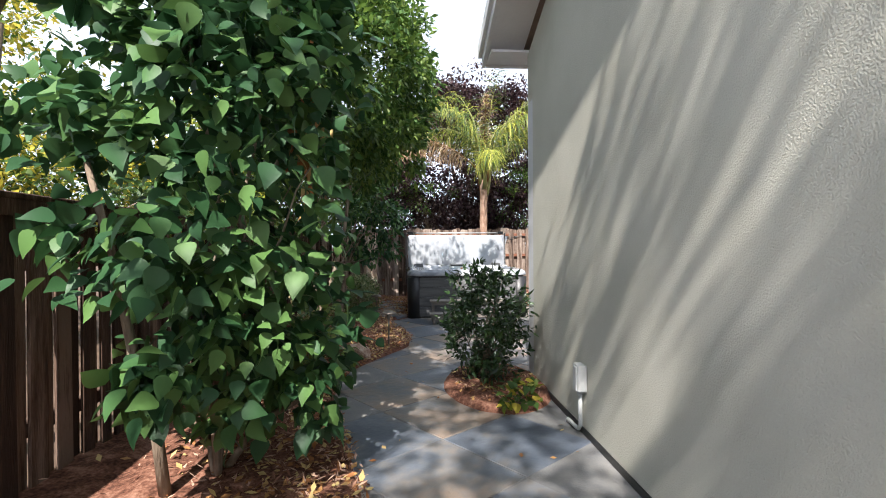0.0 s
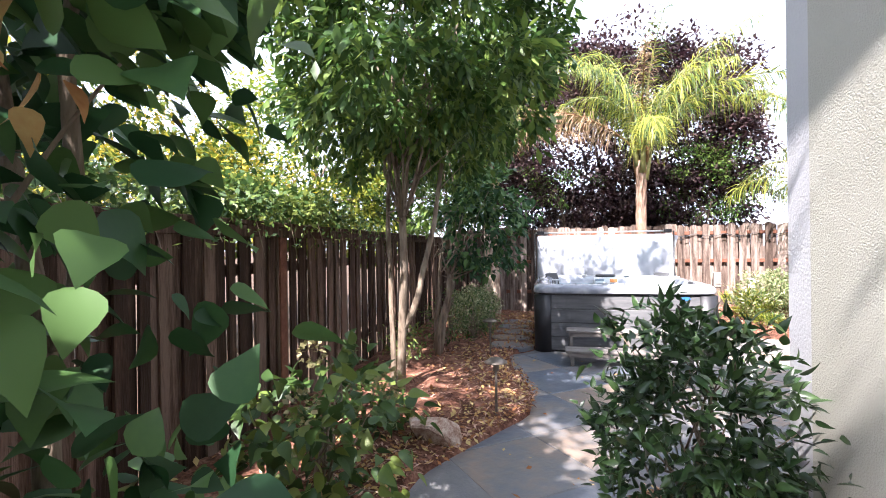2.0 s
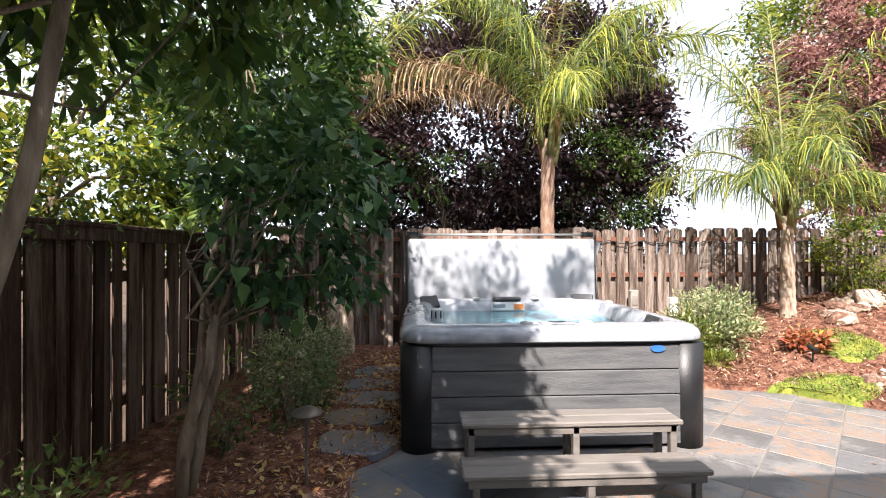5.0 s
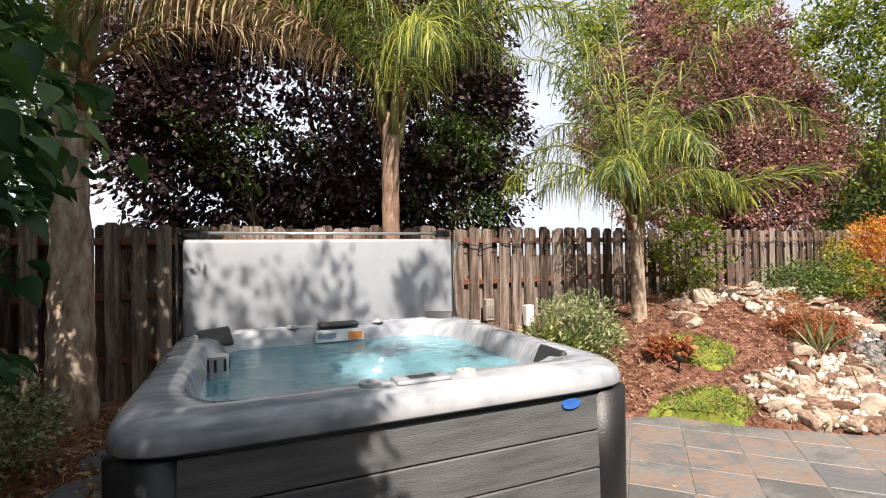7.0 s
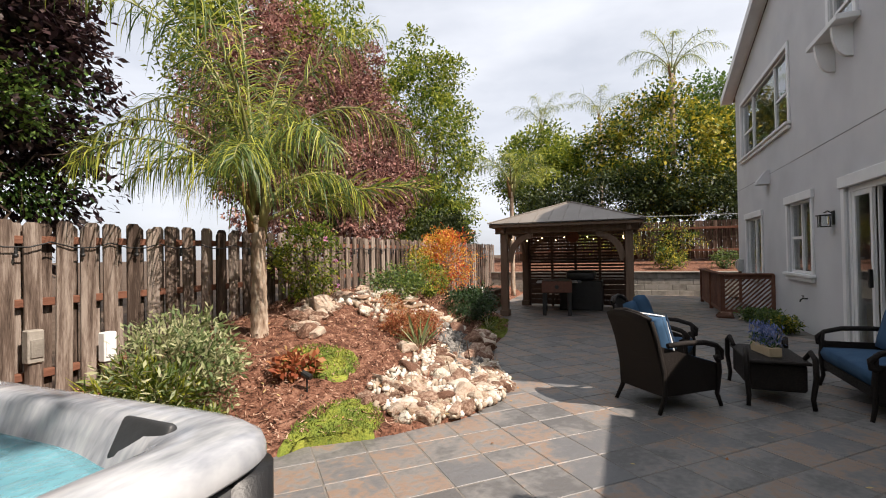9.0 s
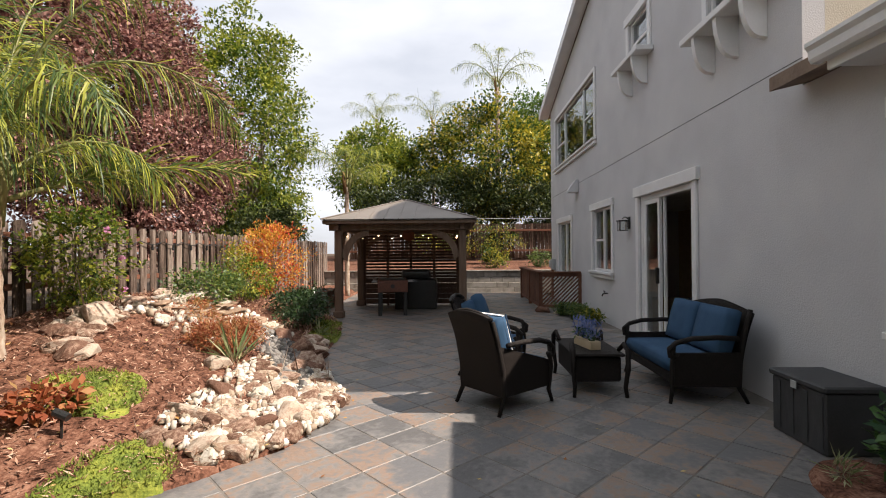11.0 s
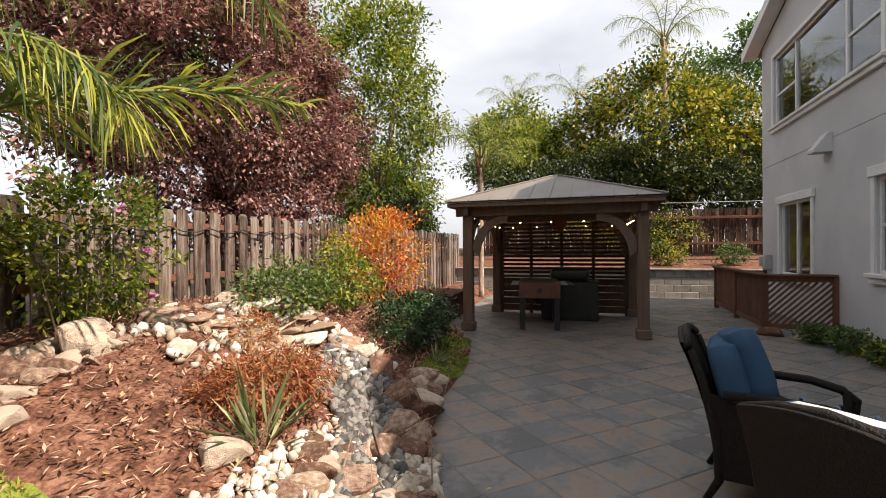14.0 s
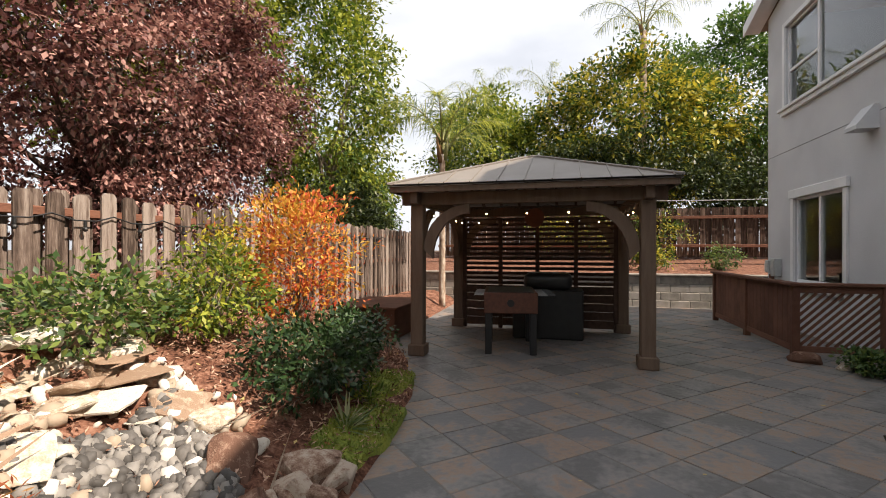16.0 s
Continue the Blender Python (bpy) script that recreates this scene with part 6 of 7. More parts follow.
for i, (x, y, m, r) in enumerate(((11.2, 5.5, LEAF_YELLOW, (0.25, 0.2, 0.15)), (12.0, 5.55, LEAF_SHRUB, (0.4, 0.22, 0.16)), (12.7, 5.7, LEAF_SHRUB, (0.3, 0.2, 0.13)))):
    shrub("wall_plant", x, y, 0, 87 + i, m, r, 40, 24, 0.06, 0.05, "low green plants along the house wall", "plant", 6)
shrub("wall_shrub", 4.35, 5.45, 0.03, 91, LEAF_LILAC, (0.22, 0.18, 0.26), 40, 22, 0.07, 0.07, "dense dark green shrub by the wall", "shrub", 8)
shrub("pale_tuft", 4.6, 5.82, 0.04, 92, LEAF_VARIEGATED, (0.07, 0.07, 0.04), 6, 12, 0.03, 0.13, "small pale spiky tuft in mulch", "plant", 3, 0.1, -0.4)


# moss
def moss(x, y, rx, ry, seed, label):
    rng = np.random.default_rng(seed)
    rows = []
    for i in range(36):
        a = 2 * math.pi * i / 35
        k1 = 1 + 0.18 * math.sin(3 * a + seed) + 0.1 * math.sin(7 * a + 2 * seed)
        rows.append([])
        for k in range(9):
            px, py = x + math.cos(a) * rx * k1 * k / 8, y + math.sin(a) * ry * k1 * k / 8
            py = max(py, mound_edge_y(px) + 0.02)
            rows[-1].append((px, py, mound_h(px, py) + 0.022 + (0.018 if k < 8 else -0.07) + 0.02 * noise.noise((px * 6, py * 6, 0))))
    root = sheet("moss_patch", rows, MOSS, label, "moss", kind="stuff")
    n = int(5200 * rx * ry * 3)
    a, r = rng.uniform(0, 2 * math.pi, n), np.sqrt(rng.uniform(0, 0.95, n))
    px, py = x + np.cos(a) * rx * r, y + np.sin(a) * ry * r
    pz = np.array([mound_h(u, max(v, mound_edge_y(u) + 0.02)) + 0.035 for u, v in zip(px, py)])
    ok = np.array([v > mound_edge_y(u) for u, v in zip(px, py)])
    p = np.stack([px, py, pz], 1)[ok]
    link("moss_tufts", leaves_mesh("moss_tufts", rng, p, 0.035, None, -0.9, 0.25, 0.6), MOSS, root)


moss(4.35, 10.45, 0.50, 0.36, 1, "bright green moss lawn patch by the paving")
moss(5.25, 11.25, 0.36, 0.42, 2, "yellow-green moss between the rocks")
moss(9.4, 10.5, 0.7, 0.22, 3, "green moss strip along the patio edge")
moss(10.6, 10.75, 0.6, 0.2, 4, "green moss strip along the patio edge")


# ---- rocks ----
def rock_mesh(seed, blocky=0.55, flat=0.7, points=15):
    """An angular broken stone: the hull of scattered points, with chipped edges."""
    rng = random.Random(seed * 31 + 7)
    bm = bmesh.new()
    for _ in range(points):
        d = Vector((rng.gauss(0, 1), rng.gauss(0, 1), rng.gauss(0, 1))).normalized()
        d *= (1 - blocky) + blocky * min(1.4, 1 / max(abs(c) for c in d)) * rng.uniform(0.8, 1.05)
        bm.verts.new((d.x, d.y, d.z * flat))
    bmesh.ops.convex_hull(bm, input=bm.verts)
    bmesh.ops.delete(bm, geom=[v for v in bm.verts if not v.link_faces], context="VERTS")
    bmesh.ops.dissolve_limit(bm, angle_limit=0.2, verts=bm.verts, edges=bm.edges)
    bmesh.ops.bevel(bm, geom=list(bm.edges), offset=0.07, segments=1, affect="EDGES")
    bmesh.ops.recalc_face_normals(bm, faces=bm.faces)
    me = bpy.data.meshes.new("rock")
    bm.to_mesh(me)
    bm.free()
    return me


rough_rocks = [rock_mesh(i, 0.7, 0.72, 13) for i in range(9)]
pale_rocks = [rock_mesh(20 + i, 0.45, 0.62, 20) for i in range(7)]
flat_rocks = [rock_mesh(40 + i, 0.7, 0.24, 13) for i in range(5)]
for me in rough_rocks:
    me.materials.append(ROCK)
for me in pale_rocks + flat_rocks:
    me.materials.append(ROCK_PALE)
rng = np.random.default_rng(100)


def put_rock(kind, x, y, s, z=None, label="rough tan fieldstone in the rock garden", stretch=None):
    me = kind[int(rng.integers(0, len(kind)))]
    zz = (max(0.0, mound_h(x, y)) if z is None else z)
    ob = link("rock", me, None, None, "", Matrix.Translation((x, y, zz + s * 0.18)) @ Euler((rng.uniform(-0.25, 0.25), rng.uniform(-0.25, 0.25), rng.uniform(0, 6.28))).to_matrix().to_4x4() @ Matrix.Diagonal((s * rng.uniform(0.85, 1.25), s * rng.uniform(0.7, 1.0), s * rng.uniform(0.8, 1.1), 1)))
    return tagged(ob, label, "rock", "rock garden stones")


# border of the dry creek's mouth
for i in range(46):
    u = i / 45
    x = 4.75 + 2.35 * u
    y = mound_edge_y(x) + 0.10 + rng.uniform(-0.02, 0.16)
    put_rock(pale_rocks if rng.random() < 0.6 else rough_rocks, x, y, rng.uniform(0.06, 0.12), label="rounded pale border stone at the patio edge")
for i in range(125):
    x = rng.uniform(4.85, 6.9)
    y = mound_edge_y(x) + rng.uniform(0.18, 0.95)
    put_rock(rough_rocks if rng.random() < 0.55 else pale_rocks, x, y, rng.uniform(0.06, 0.135))
for x, y, s in ((5.55, 9.75, 0.2), (5.15, 10.0, 0.15), (6.05, 9.95, 0.17), (5.75, 10.45, 0.15), (6.6, 10.15, 0.17), (5.3, 10.55, 0.13), (4.95, 10.35, 0.12), (6.3, 10.75, 0.16)):
    put_rock(rough_rocks, x, y, s, label="large angular tan boulder in the creek bed")
# terraces of stones beside the palm
for i in range(46):
    x = rng.uniform(5.75, 6.8)
    y = 12.2 + 0.2 * math.sin(x * 3) + rng.uniform(-0.3, 0.3)
    put_rock(rough_rocks, x, y, rng.uniform(0.07, 0.14))
for x, y, s in ((6.65, 12.3, 0.24), (7.3, 12.35, 0.18), (5.75, 11.85, 0.18), (8.35, 12.6, 0.17)):
    put_rock(rough_rocks, x, y, s, label="large weathered boulder on the mulch bank")
for i in range(36):
    x = rng.uniform(7.7, 9.4)
    put_rock(pale_rocks, x, rng.uniform(11.9, 12.95), rng.uniform(0.07, 0.15), label="pale sunlit stone below the fence")
# waterfall ledges of flat pale stone
for i in range(34):
    x = rng.uniform(7.3, 8.8)
    y = 11.25 + rng.uniform(0, 1.1)
    put_rock(flat_rocks, x, y, rng.uniform(0.12, 0.25), label="flat pale ledge stone of the dry waterfall")
for i in range(40):
    x = rng.uniform(6.8, 8.8)
    y = 10.9 + rng.uniform(-0.1, 1.3)
    if abs(x - creek_x(y)) < 0.42:
        continue
    put_rock(pale_rocks, x, y, rng.uniform(0.07, 0.16), label="pale tumbled stone of the dry waterfall")
for i in range(18):
    x = rng.uniform(7.0, 8.9)
    put_rock(rough_rocks, x, mound_edge_y(x) + rng.uniform(0.12, 0.5), rng.uniform(0.10, 0.2), label="dark brown boulder along the patio edge")
for x, y, s in ((8.05, 10.45, 0.26), (8.75, 10.5, 0.22), (8.5, 10.85, 0.2), (7.5, 10.25, 0.2), (10.25, 11.0, 0.16)):
    put_rock(rough_rocks, x, y, s, label="large brown boulder at the patio edge")
put_rock(rough_rocks, -0.72, 5.95, 0.24, 0.03, "mottled lava boulder in the fence bed")
put_rock(rough_rocks, -0.2, 9.6, 0.1, 0.03, "small stone by the stepping path")
put_rock(rough_rocks, 13.2, 6.12, 0.18, 0.0, "grey boulder beside the lattice screen")
put_rock(pale_rocks, 12.9, 5.85, 0.1, 0.0, "small pale stone by the wall plants")
put_rock(rough_rocks, 4.15, 5.85, 0.13, 0.04, "grey stone in the wall bed")


def pebbles(name, mat, n, xs, ys, size, seed, label, band=9.0):
    """Many small rounded stones over the bank."""
    rng = np.random.default_rng(seed)
    bm = bmesh.new()
    bmesh.ops.create_icosphere(bm, subdivisions=1, radius=1)
    base = np.array([v.co[:] for v in bm.verts])
    tri = np.array([[v.index for v in f.verts] for f in bm.faces])
    bm.free()
    V, F = [], []
    k = 0
    while k < n:
        x, y = rng.uniform(*xs), rng.uniform(*ys)
        if y < mound_edge_y(x) + 0.03 or abs(x - creek_x(y)) > band:
            continue
        s = size * rng.uniform(0.5, 1.4)
        m = np.array(Euler(rng.uniform(0, 6.28, 3)).to_matrix())
        v = (base * np.array((1.2, 0.9, 0.6)) * s * rng.uniform(0.85, 1.15, (len(base), 1))) @ m.T + np.array((x, y, mound_h(x, y) + s * 0.35 + 0.01))
        V.append(v)
        F.append(tri + k * len(base))
        k += 1
    ob = link(name, mesh_np(name, np.concatenate(V), np.concatenate(F), True), mat)
    tagged(ob, label, "pebbles", "", "stuff")


pebbles("creek_pebbles", PEBBLE, 1700, (6.2, 8.9), (9.9, 11.5), 0.045, 5, "grey river pebbles filling the dry creek", 0.5)
pebbles("pale_pebbles", PEBBLE_PALE, 1100, (4.8, 7.2), (9.35, 10.6), 0.036, 6, "pale rounded pebbles at the creek mouth")
pebbles("bank_pebbles", PEBBLE_PALE, 300, (6.8, 8.9), (11.0, 12.3), 0.05, 7, "pale stones between the waterfall ledges")


# stepping stones beside the tub
for i, (x, y, a, b) in enumerate(((-0.40, 9.38, 0.30, 0.22), (-0.45, 9.95, 0.28, 0.2), (-0.42, 10.5, 0.3, 0.2), (-0.48, 11.05, 0.27, 0.2), (-0.45, 11.6, 0.28, 0.2))):
    bm = lofted([(a, b, 3, 0.0), (a, b, 3, 0.05), (a - 0.015, b - 0.015, 3, 0.065)], 18, True)
    for v in bm.verts:
        v.co.x *= 1 + 0.1 * math.sin(v.co.y * 14 + i)
    ob = part("stepping_stone", bm, SLATE_PATH, None, m=pose(x, y, 0.012, 0, 0, 10 * i - 14))
    tagged(ob, "grey slate stepping stone in bark mulch", "stepping stone", "stepping stones")


# ---- litter ----
def litter(name, mat, n, f, size, seed, label, category, flat=0.35, width=0.5):
    rng = np.random.default_rng(seed)
    p = np.array([f(rng) for _ in range(n)])
    me = leaves_mesh(name, rng, p, size, None, 0.0, width, np.array((1, 1, flat)), up_bias=1.6)
    tagged(link(name, me, mat), label, category, "", "stuff")


def in_bed(r):
    y = r.uniform(0.0, 12.8)
    e = bed_edge_x(y)
    x = e - abs(r.normal(0, 0.55)) - 0.02
    x = max(LEFT_X + 0.08, x)
    j = (x - LEFT_X) / (e - LEFT_X)
    return (x, y, 0.062 + 0.05 * (1 - j) + 0.03 * noise.noise((LEFT_X * 3 + j * 24 * 0.35, y * 2.2, 0)))


def on_bank(r):
    x = r.uniform(2.7, 12.5)
    e = mound_edge_y(x)
    y = r.uniform(e + 0.05, BACK_Y - 0.1)
    return (x, y, mound_h(x, y) + 0.045)


def on_patio(r):
    return (r.uniform(2.5, 12), r.uniform(5.4, 9.6), 0.006)


def on_path(r):
    return (r.uniform(-0.3, 1.2), r.uniform(1.6, 9.0), 0.006)


def in_corner(r):
    a, k = r.uniform(0, 6.28), math.sqrt(r.random())
    return (0.86 + math.cos(a) * 0.42 * k, 4.72 + math.sin(a) * 0.8 * k, 0.075)


litter("fallen_leaves", FALLEN, 4200, in_bed, 0.062, 1, "dry fallen leaves over the bark mulch", "fallen leaves")
litter("mulch_chips", CHIP, 9000, in_bed, 0.06, 2, "shredded red bark chips", "mulch", 0.5, 0.25)
litter("bank_chips", CHIP, 18000, on_bank, 0.06, 3, "shredded red bark chips on the bank", "mulch", 0.5, 0.25)
litter("bank_leaves", FALLEN, 700, on_bank, 0.05, 4, "scattered dry leaves on the bank", "fallen leaves")
litter("patio_leaves", FALLEN, 60, on_patio, 0.055, 5, "a few dry leaves on the patio", "fallen leaves", 0.15)
litter("path_leaves", FALLEN, 70, on_path, 0.055, 6, "scattered small yellow leaves on the path", "fallen leaves", 0.15)
litter("corner_leaves", FALLEN, 160, in_corner, 0.055, 7, "yellow fallen leaves in the corner bed", "fallen leaves")
litter("corner_chips", CHIP, 500, in_corner, 0.045, 8, "red bark chips in the corner bed", "mulch", 0.5, 0.25)


# ---- patio furniture ----
def cushion(name, x0, y0, z0, x1, y1, z1, root, mat=CUSHION, m=None, label="plump blue fabric cushion", puff=0.03):
    bm = bmesh.new()
    box(bm, x0, y0, z0, x1, y1, z1)
    bmesh.ops.subdivide_edges(bm, edges=bm.edges, cuts=4, use_grid_fill=True)
    c = Vector(((x0 + x1) / 2, (y0 + y1) / 2, (z0 + z1) / 2))
    h = Vector(((x1 - x0) / 2, (y1 - y0) / 2, (z1 - z0) / 2))
    thin = min(range(3), key=lambda i: h[i])
    for v in bm.verts:
        d = v.co - c
        r = 1.0
        for i in range(3):
            if i != thin:
                r *= 1 - (abs(d[i]) / h[i]) ** 4 * 0.5
        d[thin] += math.copysign(puff * r, d[thin]) if abs(d[thin]) > h[thin] * 0.5 else 0
        for i in range(3):
            if i != thin:
                d[i] *= 1 - 0.06 * (abs(d[thin]) / h[thin]) * (abs(d[i]) / h[i])
        v.co = c + d
    ob = part(name, bm, mat, root, label, True, m)
    return ob


def arm_curve(s, x, z=0.62):
    return [(x, 0.30, z + 0.02), (x, 0.1, z + 0.03), (x, -0.15, z + 0.02), (x, -0.30, z - 0.02), (x, -0.37, z - 0.08), (x, -0.36, z - 0.15), (x, -0.31, z - 0.16), (x, -0.29, z - 0.12)]


def armchair(x, y, rz, label, striped):
    c = empty("armchair", x, y, 0, rz, label, "armchair", "wicker patio chairs")
    w = 0.285
    for sx in (-1, 1):
        bm = bmesh.new()
        tube(bm, arm_curve(sx, sx * (w + 0.03)), [0.026] * 8, 8)
        part("armrest", bm, WICKER, c, "curled dark metal armrest", True)
        bm = bmesh.new()
        tube(bm, [(sx * (w + 0.02), -0.32, 0.60), (sx * (w + 0.025), -0.34, 0.35), (sx * w, -0.33, 0.12), (sx * (w + 0.02), -0.36, 0.0)], [0.022, 0.024, 0.022, 0.018], 8)
        part("leg", bm, WICKER, c, "", True)
        bm = bmesh.new()
        tube(bm, [(sx * w, 0.46, 0.87), (sx * (w - 0.005), 0.40, 0.7), (sx * w, 0.33, 0.4), (sx * w, 0.32, 0.15), (sx * (w + 0.01), 0.40, 0.0)], [0.02, 0.024, 0.026, 0.024, 0.018], 8)
        part("leg", bm, WICKER, c, "", True)
        bm = bmesh.new()
        vs = [(sx * (w + 0.01), -0.32, 0.16), (sx * (w + 0.01), 0.32, 0.16), (sx * (w + 0.01), 0.38, 0.64), (sx * (w + 0.01), -0.33, 0.42)]
        a = [bm.verts.new(v) for v in vs]
        b = [bm.verts.new((v[0] - sx * 0.025, v[1], v[2])) for v in vs]
        bm.faces.new(a), bm.faces.new(b[::-1])
        for i in range(4):
            bm.faces.new((a[i], b[i], b[(i + 1) % 4], a[(i + 1) % 4]))
        bmesh.ops.recalc_face_normals(bm, faces=bm.faces)
        part("side_panel", bm, WICKER, c, "woven dark wicker side")
    # curved woven back
    bm = bmesh.new()
    n, k = 10, 8
    for yo in (0.0, 0.03):
        g = []
        for j in range(k + 1):
            v = j / k
            zz = 0.16 + 0.75 * v
            yy = 0.31 + 0.02 * v + 0.16 * v * v
            row = []
            for i in range(n + 1):
                u = i / n * 2 - 1
                top = zz + (0.05 * (1 - u * u)) * v
                row.append(bm.verts.new((u * (w - 0.005), yy + yo + 0.03 * (1 - u * u) * v, top)))
            g.append(row)
        for j in range(k):
            for i in range(n):
                q = (g[j][i], g[j][i + 1], g[j + 1][i + 1], g[j + 1][i])
                bm.faces.new(q if yo == 0 else q[::-1])
        if yo == 0:
            g0 = g
    for i in range(n):
        bm.faces.new((g0[k][i], g0[k][i + 1], g[k][i + 1], g[k][i]))
    part("backrest", bm, WICKER, c, "woven dark wicker back", True)
    bm = bmesh.new()
    tube(bm, [(-w, 0.475, 0.89), (-w * 0.5, 0.495, 0.94), (0, 0.505, 0.96), (w * 0.5, 0.495, 0.94), (w, 0.475, 0.89)], 0.024, 8)
    part("top_rail", bm, WICKER, c, "", True)
    boxed("seat", WICKER, c, (-w + 0.01, -0.33, 0.18, w - 0.01, 0.31, 0.30), 0.02)
    cushion("seat_cushion", -w + 0.02, -0.35, 0.31, w - 0.02, 0.25, 0.42, c)
    cushion("back_cushion", -w + 0.03, -0.06, 0.0, w - 0.03, 0.06, 0.50, c, m=pose(0, 0.19, 0.42, -15, 0, 0))
    if striped:
        sc = cushion("throw_pillow", -0.24, -0.045, 0.0, 0.24, 0.045, 0.40, c, STRIPE, pose(0.0, 0.18, 0.53, -20, 0, 3), "white throw pillow with navy stripes", 0.045)
        for i in range(5):
            boxed("stripe", NAVY, sc, (-0.22 + i * 0.11, -0.091, 0.02, -0.207 + i * 0.11, -0.084, 0.38), 0.0)
        bm = bmesh.new()
        tube(bm, [(-0.24, 0, 0.0), (-0.24, 0, 0.40), (0.24, 0, 0.40), (0.24, 0, 0.0)], 0.008, 6)
        part("piping", bm, NAVY, sc)
    else:
        cushion("throw_pillow", -0.24, -0.05, 0.0, 0.24, 0.05, 0.42, c, CUSHION, pose(0.05, 0.12, 0.56, -18, 8, 10), "blue throw pillow", 0.05)
    return c


armchair(6.27, 7.77, 41, "dark wicker armchair with blue cushions and striped pillow", True)
armchair(7.44, 7.78, -14, "dark wicker armchair with plain blue cushions", False)

sofa = empty("loveseat", 6.80, 5.80, 0, 180, "dark wicker loveseat with blue cushions by the wall", "loveseat")
w = 0.60
for sx in (-1, 1):
    bm = bmesh.new()
    tube(bm, arm_curve(sx, sx * (w + 0.03)), [0.026] * 8, 8)
    part("armrest", bm, WICKER, sofa, "curled dark metal armrest", True)
    bm = bmesh.new()
    tube(bm, [(sx * (w + 0.02), -0.32, 0.60), (sx * (w + 0.025), -0.34, 0.35), (sx * w, -0.33, 0.12), (sx * (w + 0.02), -0.36, 0.0)], [0.022, 0.024, 0.022, 0.018], 8)
    part("leg", bm, WICKER, sofa, "", True)
    bm = bmesh.new()
    tube(bm, [(sx * w, 0.44, 0.92), (sx * w, 0.38, 0.7), (sx * w, 0.33, 0.4), (sx * w, 0.32, 0.15), (sx * (w + 0.01), 0.40, 0.0)], [0.02, 0.024, 0.026, 0.024, 0.018], 8)
    part("leg", bm, WICKER, sofa, "", True)
    boxed("side_panel", WICKER, sofa, (sx * (w + 0.01) - 0.012, -0.32, 0.16, sx * (w + 0.01) + 0.012, 0.34, 0.5), 0.006)
bm = bmesh.new()
n, k = 14, 6
for yo in (0.0, 0.03):
    g = []
    for j in range(k + 1):
        v = j / k
        g.append([bm.verts.new((u * w, 0.31 + 0.02 * v + 0.12 * v * v + yo, 0.16 + 0.72 * v + 0.09 * (1 - abs(u) ** 1.5) * v)) for u in [i / n * 2 - 1 for i in range(n + 1)]])
    for j in range(k):
        for i in range(n):
            q = (g[j][i], g[j][i + 1], g[j + 1][i + 1], g[j + 1][i])
            bm.faces.new(q if yo == 0 else q[::-1])
part("backrest", bm, WICKER, sofa, "woven dark wicker back", True)
boxed("seat", WICKER, sofa, (-w, -0.33, 0.18, w, 0.31, 0.30), 0.02)
cushion("seat_cushion", -w + 0.01, -0.36, 0.31, w - 0.01, 0.26, 0.43, sofa, puff=0.02)
for sx in (-1, 1):
    cushion("back_cushion", -0.29, -0.06, 0.0, 0.29, 0.06, 0.50, sofa, m=pose(sx * 0.305, 0.18, 0.44, -15, 0, 0))

table = empty("coffee_table", 6.86, 6.78, 0, 0, "dark wicker coffee table with curved corner legs", "coffee table")
boxed("tabletop", WICKER, table, (-0.46, -0.27, 0.41, 0.46, 0.27, 0.44), 0.01)
boxed("skirt", WICKER, table, (-0.42, -0.24, 0.14, 0.42, 0.24, 0.409), 0.02)
for sx in (-1, 1):
    for sy in (-1, 1):
        bm = bmesh.new()
        tube(bm, [(sx * 0.30, sy * 0.25, 0.45), (sx * 0.40, sy * 0.27, 0.53), (sx * 0.49, sy * 0.28, 0.48), (sx * 0.50, sy * 0.28, 0.30), (sx * 0.47, sy * 0.26, 0.10), (sx * 0.49, sy * 0.27, 0.0)], [0.022, 0.026, 0.027, 0.025, 0.022, 0.02], 8)
        part("leg", bm, WICKER, table, "curved dark leg", True)
pot = empty("flower_box", 6.80, 6.80, 0.44, 12, "pale wooden box of blue artificial flowers on the table", "flower box")
boxed("box", PALEWOOD, pot, (-0.20, -0.06, 0.0, 0.20, 0.06, 0.09), 0.004)
rng = np.random.default_rng(140)
p = np.stack([rng.uniform(-0.21, 0.21, 620), rng.uniform(-0.09, 0.09, 620), rng.uniform(0.10, 0.30, 620)], 1)
link("flower_spray", leaves_mesh("flower_spray", rng, p, 0.045, None, -0.8, 0.35, 0.6), LAVENDER, pot, "spikes of blue flowers")
p = np.stack([rng.uniform(-0.19, 0.19, 200), rng.uniform(-0.06, 0.06, 200), rng.uniform(0.08, 0.18, 200)], 1)
link("foliage", leaves_mesh("foliage", rng, p, 0.06, None, -0.6, 0.3, 0.6), LEAF_LILAC, pot)

# storage box
sbox = empty("storage_box", 5.27, 5.37, 0, 0, "dark grey resin deck box against the wall", "storage box")
boxed("body", DARKBOX, sbox, (-0.29, -0.21, 0.0, 0.29, 0.21, 0.46), 0.012)
boxed("lid", DARKBOX, sbox, (-0.31, -0.23, 0.461, 0.31, 0.23, 0.51), 0.012, "hinged lid")
for i in range(4):
    boxed("rib", DARKBOX, sbox, (-0.27 + i * 0.15, 0.211, 0.04, -0.21 + i * 0.15, 0.218, 0.43), 0.002)
boxed("hasp", PIPE, sbox, (-0.03, 0.231, 0.42, 0.03, 0.24, 0.48), 0.003)
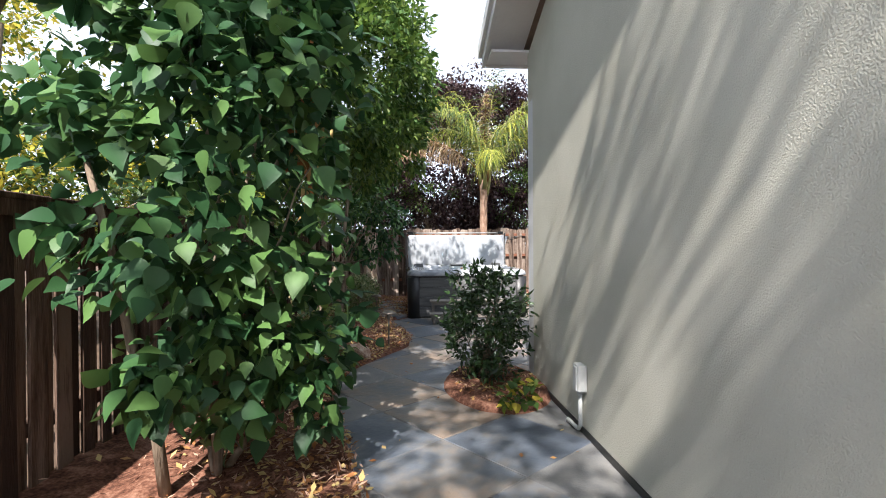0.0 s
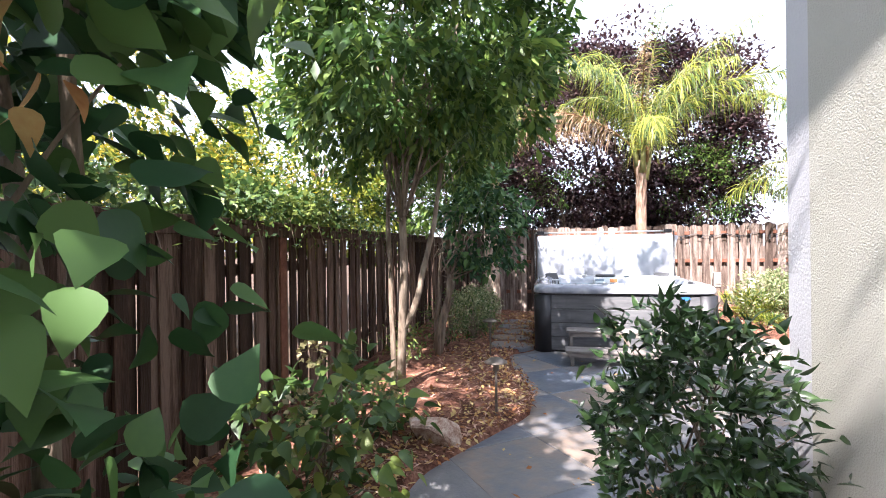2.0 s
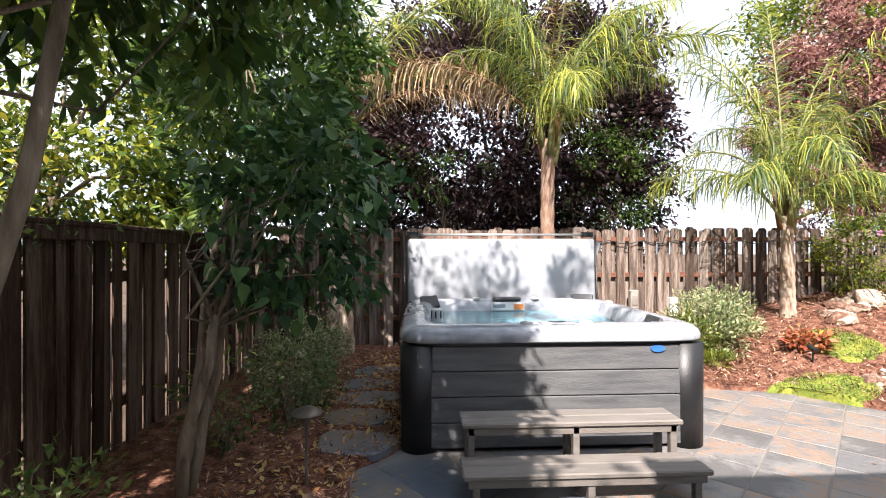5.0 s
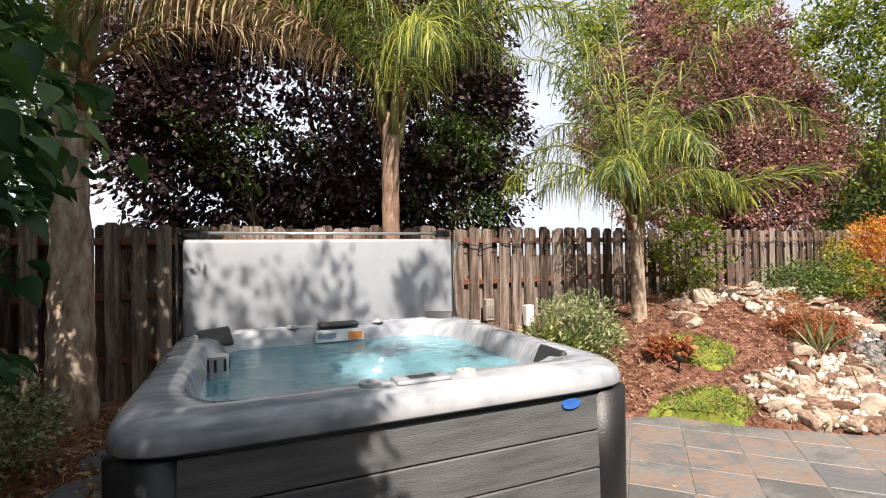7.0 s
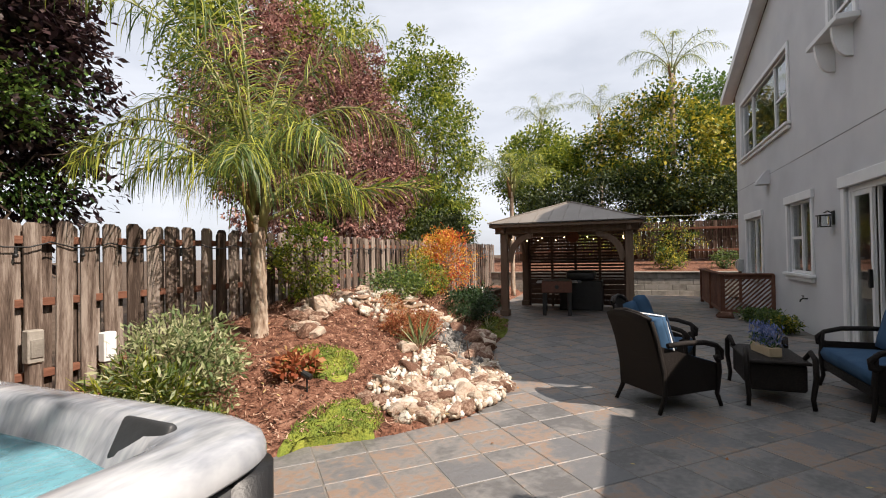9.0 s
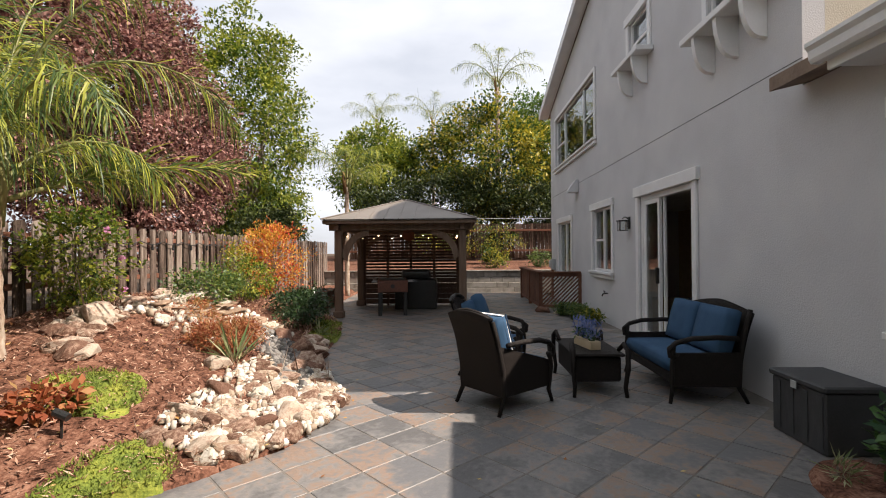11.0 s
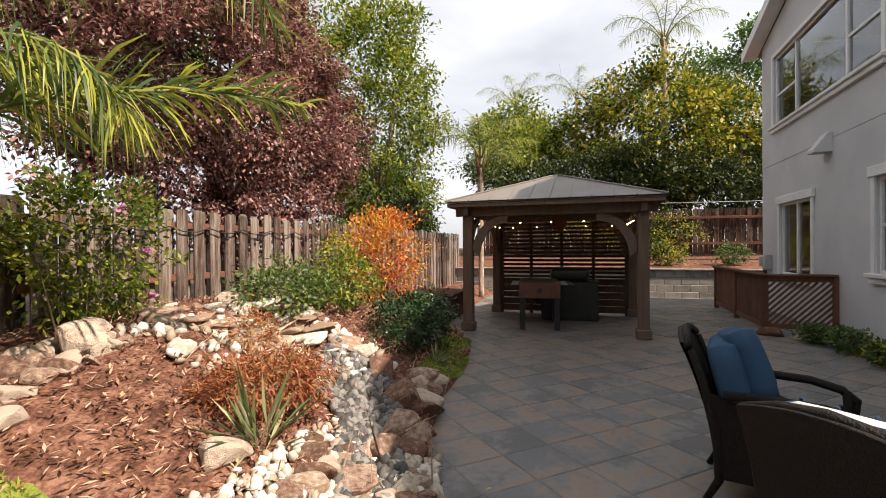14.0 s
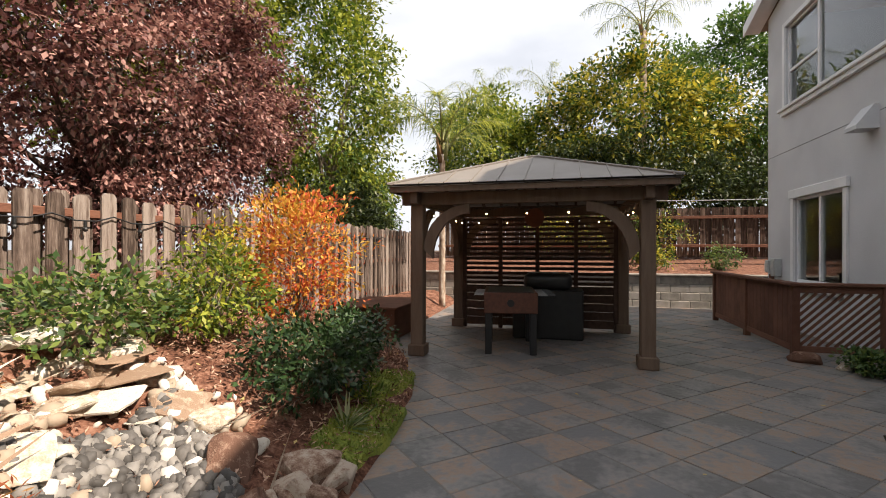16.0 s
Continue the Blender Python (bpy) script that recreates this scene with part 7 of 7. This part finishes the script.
# hose tap and outlets on the house wall
tap = empty("hose_tap", 11.35, WALL_Y, 0.62, 0, "dark metal hose tap low on the wall", "tap")
bm = bmesh.new()
tube(bm, [(0, 0.003, 0), (0, 0.08, 0), (0, 0.11, -0.02), (0, 0.12, -0.06)], 0.014, 8)
tube(bm, [(-0.05, 0.075, 0.05), (0.05, 0.075, 0.05)], 0.01, 6)
tube(bm, [(0, 0.075, 0.0), (0, 0.075, 0.05)], 0.008, 6)
part("spout", bm, BLACK, tap)
# garden boxes on the fence
for x, z, mat, lab in ((3.53, 0.62, CONC, "grey electrical box on a fence post"), (4.18, 0.5, TRIM, "weathered white and orange box by the fence")):
    eb = empty("utility_box", x, BACK_Y - 0.12, z, 0, lab, "utility box")
    boxed("body", mat, eb, (-0.065, -0.05, 0.0, 0.065, 0.05, 0.30), 0.01)
    boxed("cover", mat, eb, (-0.05, -0.062, 0.05, 0.05, -0.051, 0.22), 0.005)
    boxed("post", FENCE_GREY, eb, (-0.05, -0.03, -z, 0.05, 0.04, -0.001), 0.004)
# string of wire and lamps along the fence
wire = empty("fence_light_string", 2.6, BACK_Y - 0.075, 1.72, 0, "black light string hung along the fence boards", "string lights")
bm = bmesh.new()
tube(bm, [(i * 0.55 + u, -0.01 * k, -0.05 * k) for i in range(26) for u, k in ((0, 0), (0.18, 1), (0.37, 1))], 0.007, 5)
part("wire", bm, BLACK, wire)
bulb2 = bmesh.new()
tube(bulb2, [(0, 0, 0.0), (0, 0, -0.05)], 0.014, 8)
bmesh.ops.create_uvsphere(bulb2, u_segments=8, v_segments=6, radius=0.022, matrix=pose(0, 0, -0.07))
bme = bpy.data.meshes.new("bulb")
bulb2.to_mesh(bme)
bulb2.free()
bme.materials.append(BLACK)
for i in range(25):
    link("bulb", bme, None, wire, "unlit dark bulb", pose(i * 0.55 + 0.27, -0.012, -0.055))


# path lights
def path_light(x, y, z, h, label):
    r = empty("path_light", x, y, z, 0, label, "path light", "path lights")
    bm = bmesh.new()
    tube(bm, [(0, 0, -0.05), (0, 0, h)], 0.011, 8)
    part("stake", bm, PATH_LAMP, r)
    bm = bmesh.new()
    tube(bm, [(0, 0, h - 0.07), (0, 0, h + 0.005)], 0.026, 12)
    part("socket", bm, PATH_LAMP, r)
    bm = lofted([(0.098, 0.098, 2, h), (0.10, 0.10, 2, h + 0.006), (0.055, 0.055, 2, h + 0.035), (0.012, 0.012, 2, h + 0.045)], 24, True, True)
    part("hat", bm, PATH_LAMP, r, "shallow conical bronze hat", True)


path_light(-0.30, 6.52, 0.04, 0.46, "bronze path light with a conical hat in mulch")
path_light(-0.62, 8.75, 0.04, 0.46, "bronze path light with a conical hat in mulch")
spot = empty("garden_spotlight", 4.72, 11.05, at_mound(4.72, 11.05), 0, "small black garden spotlight on a stake", "spotlight")
bm = bmesh.new()
tube(bm, [(0, 0, 0), (0, 0, 0.16)], 0.01, 6)
tube(bm, [(0, -0.05, 0.17), (0, 0.05, 0.21)], 0.03, 10)
part("lamp_head", bm, BLACK, spot)
# wire line above the terrace fence
line = empty("terrace_wire", 22.4, 0, 3.0, 0, "thin wire strung above the terrace fence", "wire")
bm = bmesh.new()
tube(bm, [(0, -2, 0), (0, 4, -0.05), (0, 10, 0)], 0.012, 5)
part("wire", bm, PIPE, line)

# meter boxes at the far house corner
for x, z, h in ((16.55, 0.92, 0.34), (16.82, 0.98, 0.24)):
    mb = empty("meter_box", x, WALL_Y, z, 0, "grey metal meter box on the stucco wall", "meter box")
    boxed("body", PIPE, mb, (-0.09, 0.003, 0.0, 0.09, 0.13, h), 0.01)
    boxed("cover", PIPE, mb, (-0.07, 0.131, 0.03, 0.07, 0.142, h - 0.05), 0.004)


# ---- paving ----
rng = np.random.default_rng(12)
boxed("patio_base", PATH_BASE, None, (-0.75, -4.0, -0.10, 1.30, 9.5, -0.004), 0)
tagged(bpy.data.objects["patio_base"], "sandy joints under the stamped slate path", "paving", "", "structure")
boxed("patio", GROUT, None, (1.32, WALL_Y + 0.003, -0.10, 19.0, 12.3, -0.004), 0)
patio = tagged(bpy.data.objects["patio"], "stamped slate-pattern patio in grey, blue and rust tones", "patio", "", "structure")
path = tagged(bpy.data.objects["patio_base"], "blue-grey stamped slate garden path", "path", "", "structure")
path.name = "garden_path"


def slab_mesh(w, d, seed):
    bm = bmesh.new()
    box(bm, -w / 2, -d / 2, -0.03, w / 2, d / 2, 0.0, 0.006)
    me = bpy.data.meshes.new("tile")
    bm.to_mesh(me)
    bm.free()
    return me


T = 0.397
tile = slab_mesh(T - 0.007, T - 0.007, 0)
tile.materials.append(SLATE)
G = pose(4.155, 9.76, 0, 0, 0, -45.5)
rest = []
for i in range(-40, 60):
    for j in range(-40, 60):
        p = G @ Vector((i * T, j * T, 0))
        if not (1.25 < p.x < 19 and WALL_Y + 0.15 < p.y < mound_edge_y(p.x) + 0.3):
            continue
        if p.x < 2.4 and p.y > 9.4:
            continue
        m = G @ pose(i * T, j * T, rng.uniform(-0.0025, 0.0015), rng.uniform(-0.2, 0.2), rng.uniform(-0.2, 0.2), 0)
        if p.x < 9.3 and p.y > 6.6:
            link("tile", tile, None, patio, "", m)
        else:
            rest.append(m)
bm = bmesh.new()
for m in rest:
    box(bm, -T / 2 + 0.006, -T / 2 + 0.006, -0.03, T / 2 - 0.006, T / 2 - 0.006, 0.0, 0.0, m=m)
far_tiles = part("far_tiles", bm, SLATE_FAR, patio)
far_tiles["kind"] = "stuff"
P = 0.78
ptile = slab_mesh(P - 0.008, P - 0.008, 1)
ptile.materials.append(SLATE_PATH)
GP = pose(0.3, 4.0, 0, 0, 0, 38)
for i in range(-13, 13):
    for j in range(-13, 13):
        p = GP @ Vector((i * P, j * P, 0))
        if -0.55 < p.x < 1.0 and -3.4 < p.y < 9.0 and p.x > bed_edge_x(p.y) - 0.45:
            link("tile", ptile, None, path, "", GP @ pose(i * P, j * P, rng.uniform(-0.002, 0.001)))
